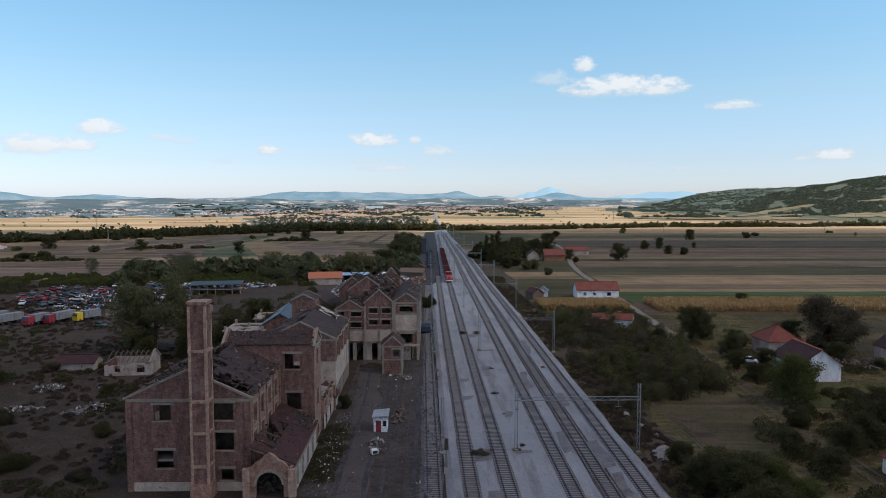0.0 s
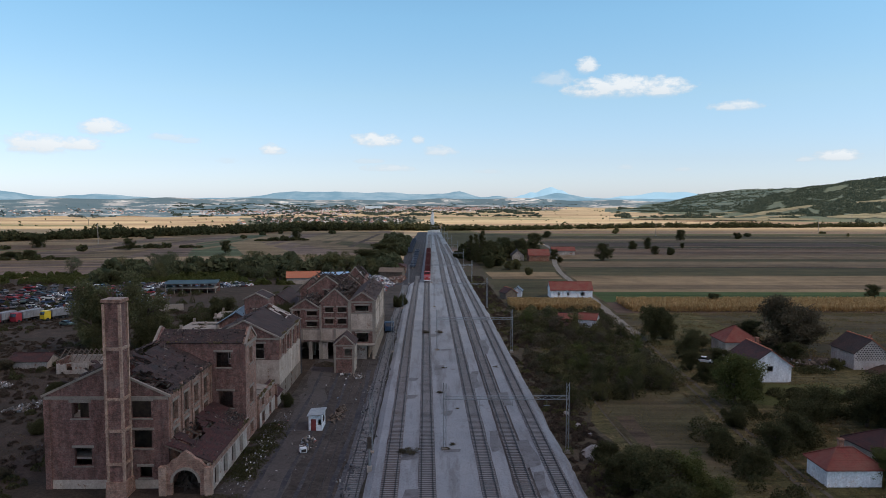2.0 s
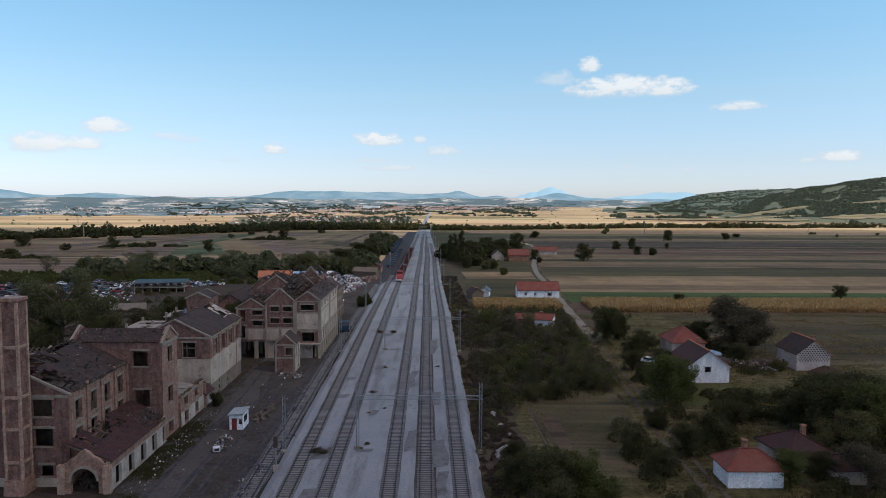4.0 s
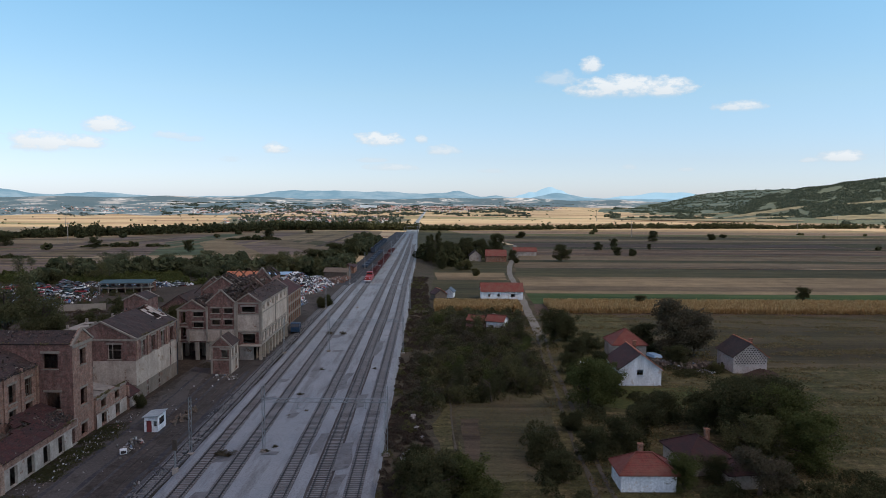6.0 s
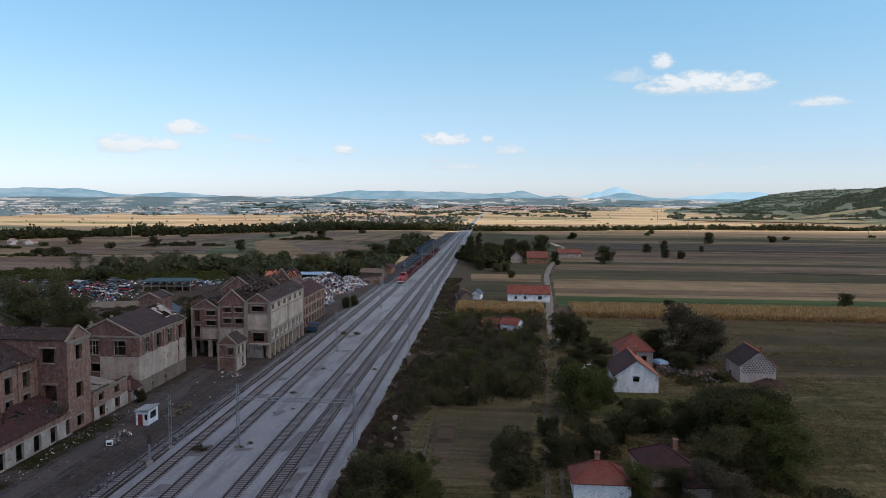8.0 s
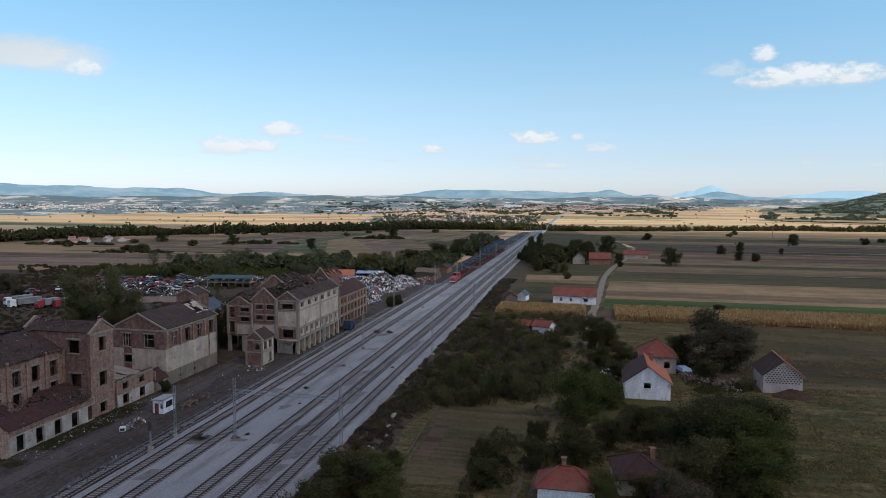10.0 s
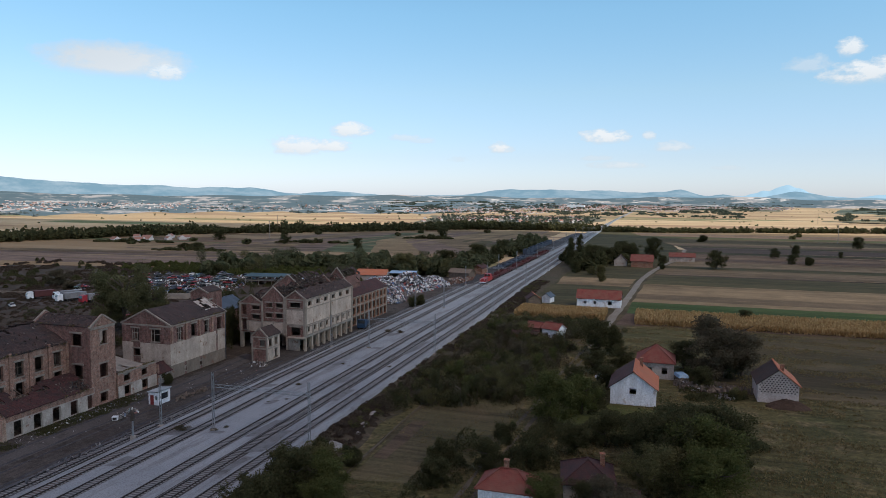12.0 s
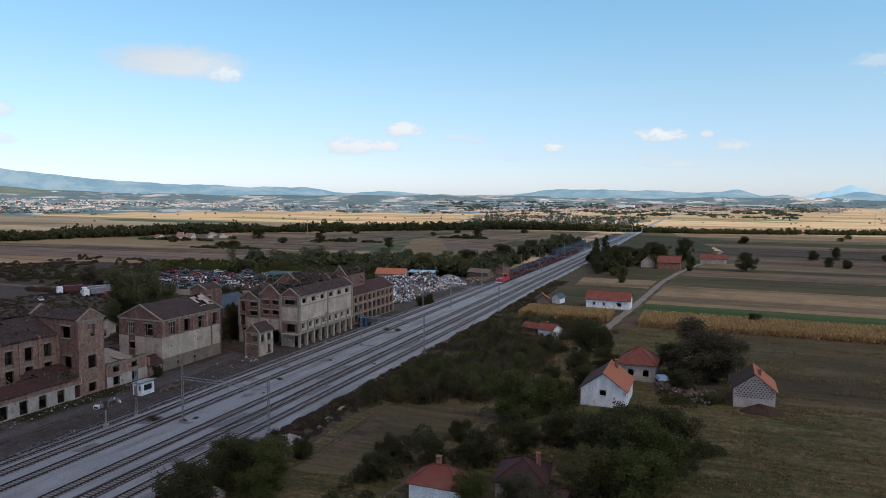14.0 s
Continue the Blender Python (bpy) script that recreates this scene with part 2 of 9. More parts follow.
PILLAR = plain("pillar_render", (0.43, 0.355, 0.28), (0.32, 0.26, 0.205), 0.7, 7, 0.9, grime=0.5)
# burnt timber colour, reused on added partitions to stand in for interior shade
SOOT_SHADE = plain("burnt_timber_shade", (0.045, 0.036, 0.03), (0.085, 0.065, 0.05), 1.2, 9, 0.95, grime=0.5)
TIMBER = plain("weathered_timber", (0.17, 0.13, 0.10), (0.11, 0.085, 0.065), 1.5, 10, 0.9, grime=0.5)
TILE_OLD = tile_mat("roof_tile_old", (0.086, 0.050, 0.042), (0.056, 0.036, 0.032), (0.036, 0.030, 0.027), moss=0.5)
TILE_DARKRED = tile_mat("roof_tile_dark_red", (0.100, 0.037, 0.032), (0.066, 0.028, 0.026), (0.036, 0.024, 0.023), moss=0.5)
TILE_RED = tile_mat("roof_tile_red", (0.235, 0.060, 0.044), (0.185, 0.048, 0.037), (0.187, 0.085, 0.060), moss=0.25)
TILE_ORANGE = tile_mat("roof_tile_orange", (0.50, 0.17, 0.085), (0.42, 0.13, 0.07), (0.33, 0.14, 0.085), moss=0.25)
SHEET = plain("sheet_metal", (0.11, 0.12, 0.14), (0.075, 0.08, 0.095), 0.5, 5, 0.5, 0.5, 0.2)
SHEET_BLUE = plain("sheet_blue", (0.22, 0.36, 0.52), (0.30, 0.42, 0.55), 0.3, 5, 0.5, 0.0, 0.2)
STEEL = plain("galvanised_steel", (0.320, 0.328, 0.336), (0.240, 0.248, 0.256), 1.0, 9, 0.5, 0.6, 0.1)
RAIL = plain("rail_steel", (0.030, 0.026, 0.025), (0.042, 0.034, 0.030), 0.3, 9, 0.6, 0.2, 0.2)
SLEEPER = plain("sleeper_concrete", (0.185, 0.180, 0.178), (0.240, 0.235, 0.232), 0.6, 8, 0.9, grime=0.45)
# near-black that paints the shade inside the barn's lattice holes; also the appliance front
DARKHOLE = plain("dark_interior", (0.03, 0.027, 0.025), (0.05, 0.042, 0.036), 1, 6, 0.95)
GLASS = Mat("window_glass", 0.08, 0.0, 0.6).done((0.02, 0.025, 0.03))
RUBBER = plain("rubber", (0.02, 0.02, 0.02), (0.03, 0.03, 0.03), 1, 6, 0.9)
LEAF_DARK = leaf_mat("leaves_dark", (0.056, 0.056, 0.027), (0.074, 0.073, 0.034), (0.098, 0.093, 0.043))
LEAF_GREEN = leaf_mat("leaves_green", (0.070, 0.078, 0.027), (0.094, 0.102, 0.035), (0.122, 0.128, 0.045))
LEAF_BROWN = leaf_mat("leaves_brown", (0.078, 0.067, 0.045), (0.102, 0.086, 0.057), (0.133, 0.112, 0.072))
LEAF_RUST = leaf_mat("leaves_rust", (0.066, 0.050, 0.039), (0.088, 0.066, 0.05), (0.118, 0.088, 0.066))
LEAF_OLIVE = leaf_mat("leaves_olive", (0.090, 0.085, 0.038), (0.118, 0.110, 0.049), (0.152, 0.138, 0.064))
# far leaves: distance haze is put into a lighter leaf colour
LEAF_FAR = leaf_mat("leaves_far", (0.078, 0.085, 0.046), (0.096, 0.102, 0.054), (0.12, 0.122, 0.066))
BARK = plain("bark", (0.11, 0.085, 0.065), (0.07, 0.055, 0.043), 1, 8, 0.95)

# ---- building blocks ----
def thing(name, label, category, at=(0, 0, 0), rz=0.0, group="", kind=""):
    ob = new(name)
    ob.empty_display_size = 0.5
    ob.matrix_world = pose(*at, 0, 0, rz)
    return tagged(ob, label, category, group, kind)


def part(name, bm, material, parent=None, label=""):
    """Links a bmesh (or a finished mesh) as one mesh object under a thing or a part."""
    if isinstance(bm, bpy.types.Mesh):
        me = bm
    else:
        me = bpy.data.meshes.new(name)
        bmesh.ops.recalc_face_normals(bm, faces=bm.faces)
        bm.to_mesh(me)
        bm.free()
    if material and not me.materials:
        for m in material if isinstance(material, (list, tuple)) else [material]:
            me.materials.append(m)
    ob = new(name, me)
    ob.parent = parent
    return tagged(ob, label)


def box(bm, x0, y0, z0, x1, y1, z1, top=1.0):
    """A box; top scales its upper face about its middle."""
    cx, cy = (x0 + x1) / 2, (y0 + y1) / 2
    v = [bm.verts.new((cx + (x - cx) * s, cy + (y - cy) * s, z)) for z, s in ((z0, 1), (z1, top))
         for x, y in ((x0, y0), (x1, y0), (x1, y1), (x0, y1))]
    for f in ((3, 2, 1, 0), (4, 5, 6, 7), (0, 1, 5, 4), (1, 2, 6, 5), (2, 3, 7, 6), (3, 0, 4, 7)):
        bm.faces.new([v[i] for i in f])
    return v


def bar(bm, a, b, w, h=None):
    """A straight square bar from a to b."""
    a, b = Vector(a), Vector(b)
    d = (b - a).normalized()
    s = d.cross(Vector((0, 0, 1)) if abs(d.z) < 0.95 else Vector((1, 0, 0))).normalized() * w / 2
    t = s.cross(d).normalized() * (h or w) / 2
    v = [bm.verts.new(p + i * s + j * t) for p in (a, b) for i, j in ((-1, -1), (1, -1), (1, 1), (-1, 1))]
    for f in ((3, 2, 1, 0), (4, 5, 6, 7), (0, 1, 5, 4), (1, 2, 6, 5), (2, 3, 7, 6), (3, 0, 4, 7)):
        bm.faces.new([v[i] for i in f])


def tube(bm, a, b, r0, r1, n=7):
    a, b = Vector(a), Vector(b)
    d = (b - a).normalized()
    s = d.cross(Vector((0, 0, 1)) if abs(d.z) < 0.95 else Vector((1, 0, 0))).normalized()
    t = s.cross(d)
    rings = [[bm.verts.new(p + r * (math.cos(k * math.tau / n) * s + math.sin(k * math.tau / n) * t)) for k in range(n)] for p, r in ((a, r0), (b, r1))]
    for k in range(n):
        bm.faces.new((rings[0][k], rings[0][(k + 1) % n], rings[1][(k + 1) % n], rings[1][k]))
    bm.faces.new(rings[0][::-1]), bm.faces.new(rings[1])


def prism(bm, pts, off):
    """A polygon of 3D points, thickened by the vector off."""
    a = [bm.verts.new(p) for p in pts]
    b = [bm.verts.new(Vector(p) + Vector(off)) for p in pts]
    bm.faces.new(a), bm.faces.new(b[::-1])
    for i in range(len(pts)):
        j = (i + 1) % len(pts)
        bm.faces.new((a[j], a[i], b[i], b[j]))


def sheet(bm, o, u, v, n, us, vs, solid, rough=0.0):
    """A slab of thickness n over the grid us x vs in the plane o + u, v; cells that are not solid are left open."""
    o, u, v, n = Vector(o), Vector(u), Vector(v), Vector(n)
    cache = {}

    def vert(i, j, k):
        if (i, j, k) not in cache:
            p = o + us[i] * u + vs[j] * v
            if rough:
                p += n.normalized() * rough * (noise.noise(p * 0.45) + 0.5 * noise.noise(p * 1.3))
            cache[i, j, k] = bm.verts.new(p + k * n)
        return cache[i, j, k]

    nu, nv = len(us) - 1, len(vs) - 1
    full = [[bool(solid((us[i] + us[i + 1]) / 2, (vs[j] + vs[j + 1]) / 2)) for j in range(nv)] for i in range(nu)]
    for i in range(nu):
        for j in range(nv):
            if not full[i][j]:
                continue
            bm.faces.new([vert(a, b, 0) for a, b in ((i, j), (i + 1, j), (i + 1, j + 1), (i, j + 1))])
            bm.faces.new([vert(a, b, 1) for a, b in ((i, j + 1), (i + 1, j + 1), (i + 1, j), (i, j))])
            for di, dj, e in ((-1, 0, ((i, j + 1), (i, j))), (1, 0, ((i + 1, j), (i + 1, j + 1))), (0, -1, ((i, j), (i + 1, j))), (0, 1, ((i + 1, j + 1), (i, j + 1)))):
                a, b = i + di, j + dj
                if not (0 <= a < nu and 0 <= b < nv and full[a][b]):
                    (p, q) = e
                    bm.faces.new((vert(*p, 0), vert(*p, 1), vert(*q, 1), vert(*q, 0)))


def steps(length, size):
    n = max(1, round(length / size))
    return [length * k / n for k in range(n + 1)]


def wall(parent, p0, p1, z0, z1, openings=(), mat=None, thick=0.45, gable=0.0, lintel=None, sill=True, ragged=0.0, label="", bands=(), name="wall", frames=None):
    """A wall whose outer face runs from p0 to p1 (inside to the left), with openings (u0, u1, z low, z high), a gable on top,
    lintels and sills in the material lintel. bands: (z low, z high, material, proud) courses laid on its face. ragged: broken top."""
    p0, p1 = Vector((*p0, 0)), Vector((*p1, 0))
    d = p1 - p0
    d.normalize()
    p0, p1 = p0 + d * 0.005, p1 - d * 0.005
    length = (p1 - p0).length
    inward = Vector((-d.y, d.x, 0))
    us = sorted({0.0, length, *[u for o in openings for u in o[:2]]})
    vs = sorted({z0, z1, *[z for o in openings for z in o[2:4]]})
    if ragged:
        us = sorted({*us, *steps(length, 0.7)})
        vs = sorted({*vs, *[z1 - ragged * k / 3 for k in range(1, 4)]})

    def solid(u, v):
        if any(o[0] < u < o[1] and o[2] < v < o[3] for o in openings):
            return False
        if ragged:
            q = p0 + d * u
            return v < z1 - ragged * max(0.0, 0.5 + 0.9 * noise.noise(Vector((q.x * 0.35, q.y * 0.35, z0 + 7))))
        return True

    bm = bmesh.new()
    sheet(bm, p0, d, (0, 0, 1), inward * thick, us, vs, solid)
    if gable:
        prism(bm, [p0 + Vector((0, 0, z1 + 0.003)), p1 + Vector((0, 0, z1 + 0.003)), (p0 + p1) / 2 + Vector((0, 0, z1 + gable))], inward * thick)
    w = part(name, bm, mat, parent, label)

    def slab(nm, u0, u1, a, b, proud, m):
        bm = bmesh.new()
        o = p0 + d * u0 - inward * proud
        q = [o, o + d * (u1 - u0), o + d * (u1 - u0) + inward * (proud + 0.12), o + inward * (proud + 0.12)]
        prism(bm, [k + Vector((0, 0, a)) for k in q], (0, 0, b - a))
        part(nm, bm, m, w)

    if lintel:
        for o in openings:
            slab("lintel", o[0] - 0.3, o[1] + 0.3, o[3] - 0.02, o[3] + 0.32, 0.07, lintel)
            if sill and o[2] > z0 + 0.5:
                slab("sill", o[0] - 0.18, o[1] + 0.18, o[2] - 0.14, o[2] + 0.02, 0.1, lintel)
    if frames:
        for k, o in enumerate(openings):
            if (k * 7 + int(abs(p0.x) * 3)) % 5 < 3:
                bm = bmesh.new()
                at = [p0 + d * u + inward * 0.2 for u in (o[0] + 0.05, (o[0] * 2 + o[1]) / 3, (o[0] + o[1] * 2) / 3, o[1] - 0.05)]
                for j, q in enumerate(at):
                    if (k + j) % 4 != 3:
                        bar(bm, q + Vector((0, 0, o[2] + 0.02)), q + Vector((0, 0, o[3] - 0.02)), 0.08)
                h = o[2] + (o[3] - o[2]) * 0.62
                bar(bm, at[0] + Vector((0, 0, h)), at[3] + Vector((0, 0, h)), 0.08)
                part("window_frame", bm, frames, w)
    for a, b, m, proud in bands:
        cuts = sorted([(o[0], o[1]) for o in openings if o[2] < b and o[3] > a])
        u = 0.0
        for c0, c1 in [*cuts, (length, length)]:
            if c0 - u > 0.05:
                slab("band", u, c0, a, b, proud, m)
            u = max(u, c1)
    if gable:
        for s, e in ((p0, (p0 + p1) / 2), (p1, (p0 + p1) / 2)):
            bm = bmesh.new()
            a, b = s + Vector((0, 0, z1 + 0.05)), e + Vector((0, 0, z1 + gable + 0.05))
            bar(bm, a - inward * 0.02 + (a - b).normalized() * 0.35, b - inward * 0.02, 0.35, 0.28)
            part("coping", bm, lintel or TRIM, w)
    return w


def fall_loose(bm):
    """Keep the largest connected piece of a broken roof; what hangs on nothing has fallen."""
    left, best = set(bm.verts), []
    while left:
        seed = next(iter(left))
        left.discard(seed)
        group, todo = [seed], [seed]
        while todo:
            for e in todo.pop().link_edges:
                for v in e.verts:
                    if v in left:
                        left.discard(v)
                        group.append(v)
                        todo.append(v)
        if len(group) > len(best):
            best = group
    keep = set(best)
    bmesh.ops.delete(bm, geom=[v for v in bm.verts if v not in keep], context="VERTS")


def slope(parent, a, b, c, d, mat, cell=0.9, hole=None, thick=0.14, rough=0.06, rafters=None, name="roof", label=""):
    """A pitched roof surface: eave a to b, ridge d to c. hole(s, t) in 0..1 leaves gaps, under which rafters show."""
    a, b, c, d = (Vector(p) for p in (a, b, c, d))
    u, v = b - a, d - a
    us, vs = [k / max(1, round(u.length / cell)) for k in range(max(1, round(u.length / cell)) + 1)], [k / max(1, round(v.length / cell)) for k in range(max(1, round(v.length / cell)) + 1)]
    n = u.cross(v).normalized()
    n = n if n.z > 0 else -n
    bm = bmesh.new()
    sheet(bm, a, u, v, n * thick, us, vs, (lambda s, t: not hole(s, t)) if hole else (lambda s, t: True), rough)
    fall_loose(bm)
    r = part(name, bm, mat, parent, label)
    if rafters:
        for k in range(int(u.length / 1.1) + 1):
            s = min(1.0, k * 1.1 / u.length)
            luck = noise.noise(Vector((a.x + k * 1.7, a.y * 0.3, a.z)))
            if luck > 0.12:
                continue
            bm = bmesh.new()
            bar(bm, a + u * s - n * 0.12, a + u * s + v * min(1.0, 1.05 + luck) + u.normalized() * luck * 1.4 - n * (0.12 - min(0.0, luck) * 1.2), 0.12, 0.18)
            part("rafter", bm, rafters, r)
        for t in (0.3, 0.65):
            bm = bmesh.new()
            bar(bm, a + v * t - n * 0.3, b + v * t - n * 0.3, 0.16, 0.2)
            part("purlin", bm, rafters, r)
    return r


def gaps(seed, amount, size=0.35):
    """Where old roofing has fallen in: a patchy test on metres."""
    def f(s, t):
        return noise.noise(Vector((s * 14 * size + seed, t * 7 * size + seed * 1.7, seed))) > amount
    return f


def outline(pts, size, jitter):
    """The corners of an area with its sides cut up and made uneven."""
    out = []
    for i, p in enumerate(pts):
        p, q = Vector((*p, 0)), Vector((*pts[(i + 1) % len(pts)], 0))
        n = max(1, int((q - p).length / size))
        for k in range(n):
            c = p.lerp(q, k / n)
            out.append(c + jitter * Vector((noise.noise(c * 0.11 + Vector((0, 0, 3))), noise.noise(c * 0.11 + Vector((5, 0, 9))), 0)) * 2)
    return out


def patch(name, label, pts, z, mat, size=6.0, jitter=1.0):
    bm = bmesh.new()
    bm.faces.new([bm.verts.new((p.x, p.y, z)) for p in outline(pts, size, jitter)])
    bmesh.ops.triangulate(bm, faces=bm.faces)
    ob = part(name, bm, mat)
    return tagged(ob, label, name.replace("_", " "), kind="structure")


def ribbon(name, label, pts, width, z, mat, category="road", jitter=0.3, kind="structure"):
    """A strip along a bent line, finely cut, with uneven edges."""
    line = []
    for p, q in zip(pts, pts[1:]):
        p, q = Vector((*p, 0)), Vector((*q, 0))
        n = max(1, int((q - p).length / 4))
        line += [p.lerp(q, k / n) for k in range(n)]
    line.append(Vector((*pts[-1], 0)))
    for _ in range(4):
        line = [line[0]] + [(line[i - 1] + 2 * line[i] + line[i + 1]) / 4 for i in range(1, len(line) - 1)] + [line[-1]]
    bm = bmesh.new()
    rows = []
    for i, p in enumerate(line):
        d = (line[min(i + 1, len(line) - 1)] - line[max(i - 1, 0)]).normalized()
        s = Vector((-d.y, d.x, 0))
        a = width / 2 + jitter * noise.noise(p * 0.3)
        b = width / 2 + jitter * noise.noise(p * 0.3 + Vector((9, 9, 9)))
        rows.append((bm.verts.new(p + s * a + Vector((0, 0, z))), bm.verts.new(p - s * b + Vector((0, 0, z)))))
    for r, q in zip(rows, rows[1:]):
        bm.faces.new((r[0], r[1], q[1], q[0]))
    return tagged(part(name, bm, mat), label, category, kind=kind)


# leaves and other countless small flakes
def flakes(name, centres, sizes, rng, upright=0.0, ratio=1.0):
    """One mesh of many small four-cornered flakes, turned at random."""
    n = len(centres)
    a = rng.normal(size=(n, 3))
    if upright:
        a[:, 2] *= 1 - upright
    a /= np.linalg.norm(a, axis=1)[:, None] + 1e-9
    b = np.cross(a, rng.normal(size=(n, 3)) if not upright else np.tile((0.0, 0.0, 1.0), (n, 1)) + rng.normal(size=(n, 3)) * (1 - upright))
    b /= np.linalg.norm(b, axis=1)[:, None] + 1e-9
    c = np.cross(b, a)
    s = np.asarray(sizes)[:, None] * 0.5
    quad = np.stack([centres + s * (i * b + j * ratio * c) for i, j in ((-1, -1), (1, -0.8), (0.8, 1), (-1, 0.9))], 1)
    return quads(name, quad.reshape(-1, 3))


def quads(name, verts):
    n = len(verts) // 4
    me = bpy.data.meshes.new(name)
    me.vertices.add(4 * n), me.loops.add(4 * n), me.polygons.add(n)
    me.vertices.foreach_set("co", np.ascontiguousarray(verts, dtype=np.float32).ravel())
    me.loops.foreach_set("vertex_index", np.arange(4 * n, dtype=np.int32))
    me.polygons.foreach_set("loop_start", np.arange(0, 4 * n, 4, dtype=np.int32))
    me.update(calc_edges=True)
    return me


def lumps(rng, n, lobes, flat=0.85):
    """Points over the skins of several overlapping lobes of a crown."""
    which = rng.integers(0, len(lobes), n)
    c = np.array([l[:3] for l in lobes])[which]
    r = np.array([l[3] for l in lobes])[which]
    d = rng.normal(size=(n, 3))
    d /= np.linalg.norm(d, axis=1)[:, None]
    return c + d * (r * rng.uniform(0.3, 1.0, n) ** 0.5)[:, None] * np.array((1, 1, flat)) + rng.normal(size=(n, 3)) * 0.07


def crown(kind, seed, n):
    """A crown of unit radius over a base at z = 0, as loose clumps of leaves."""
    rng = np.random.default_rng(seed)
    if kind == "round":
        lobes = [(0, 0, 1.1, 0.62), (0.25, 0.1, 0.85, 0.5), (-0.2, -0.2, 1.2, 0.5)] + [(d * math.cos(a), d * math.sin(a), z, q) for a, d, z, q in zip(rng.uniform(0, 6.3, 60), rng.uniform(0.1, 0.9, 60), 1.05 + 0.85 * rng.uniform(-1, 1, 60), rng.uniform(0.10, 0.27, 60))]
    elif kind == "tall":
        lobes = [(d * math.cos(a) * (1.2 - z / 4.6), d * math.sin(a) * (1.2 - z / 4.6), z, q * (1.15 - z / 5)) for a, d, z, q in zip(rng.uniform(0, 6.3, 40), rng.uniform(0.1, 0.6, 40), np.linspace(0.4, 4.1, 40), rng.uniform(0.25, 0.5, 40))]
    elif kind == "thin":
        lobes = [(0.75 * math.cos(a) * q, 0.75 * math.sin(a) * q, z, 0.27) for a, z, q in zip(rng.uniform(0, 6.3, 15), rng.uniform(0.5, 2.0, 15), rng.uniform(0.4, 1.0, 15))]
    else:
        lobes = [(0.7 * math.cos(a) * q, 0.7 * math.sin(a) * q, z, r) for a, q, z, r in zip(rng.uniform(0, 6.3, 18), rng.uniform(0.1, 1, 18), rng.uniform(0.15, 0.75, 18), rng.uniform(0.16, 0.36, 18))]
    pts = lumps(rng, n, lobes)
    pts[:, 2] = np.abs(pts[:, 2])
    return flakes("crown", pts, rng.uniform(0.018, 0.055, n) * (0.8 if kind == "thin" else 1.0), rng)


def trunk(seed, top):
    """A bent, tapering trunk with limbs drawn out of its sides."""
    rng = random.Random(seed)
    bm = bmesh.new()
    rings, cx, cy, n = [], 0.0, 0.0, 7
    for k in range(7):
        r = 0.075 * (1 - 0.11 * k)
        rings.append([bm.verts.new((cx + r * math.cos(i * math.tau / n), cy + r * math.sin(i * math.tau / n), top * k / 6)) for i in range(n)])
        cx, cy = cx + rng.uniform(-0.04, 0.04), cy + rng.uniform(-0.04, 0.04)
    sides = []
    for k, (a, b) in enumerate(zip(rings, rings[1:])):
        sides.append([bm.faces.new((a[i], a[(i + 1) % n], b[(i + 1) % n], b[i])) for i in range(n)])
    bm.faces.new(rings[-1])
    for k in (2, 3, 4, 5):
        for i in rng.sample(range(n), 2):
            f = sides[k][i]
            out = f.calc_center_median() - Vector((0, 0, top * (k + 0.5) / 6))
            step = Vector((out.x, out.y, 0)).normalized() * 0.3 + Vector((0, 0, rng.uniform(0.08, 0.3)))
            for scale, go in ((Vector((0.8, 0.8, 0.22)), 0.06), (Vector((0.7, 0.7, 0.7)), 1.0), (Vector((0.4, 0.4, 0.4)), 0.9)):
                f = bmesh.ops.extrude_discrete_faces(bm, faces=[f])["faces"][0]
                c = f.calc_center_median()
                for v in f.verts:
                    v.co = c + (v.co - c) * scale + step * go
    me = bpy.data.meshes.new("trunk")
    bm.to_mesh(me)
    bm.free()
    me.materials.append(BARK)
    return me


CROWNS, TRUNKS = {}, {}


def tree(x, y, radius, height, mat, kind="round", seed=1, label="leafy tree standing in rough grass", name="tree", group="", n=15000):
    full = {"round": 1.95, "tall": 4.4, "thin": 2.2, "bush": 1.0}[kind]
    key = (kind, seed % 3, mat.name, n)
    if key not in CROWNS:
        CROWNS[key] = crown(kind, hash_of(kind) + seed % 3, n)
        CROWNS[key].materials.append(mat)
    if (kind, seed % 3) not in TRUNKS:
        TRUNKS[kind, seed % 3] = trunk(seed % 3 + 5, {"round": 1.3, "tall": 3.4, "thin": 1.6, "bush": 0.4}[kind])
    t = thing(name, label, "tree" if kind != "bush" else "bush", (x, y, -0.05), seed * 77 % 360, group)
    t.scale = (radius, radius, height / full)
    part("trunk", TRUNKS[kind, seed % 3], None, t)
    part("crown", CROWNS[key], None, t)
    return t


def hash_of(word):
    return sum(ord(c) * 31 for c in word)


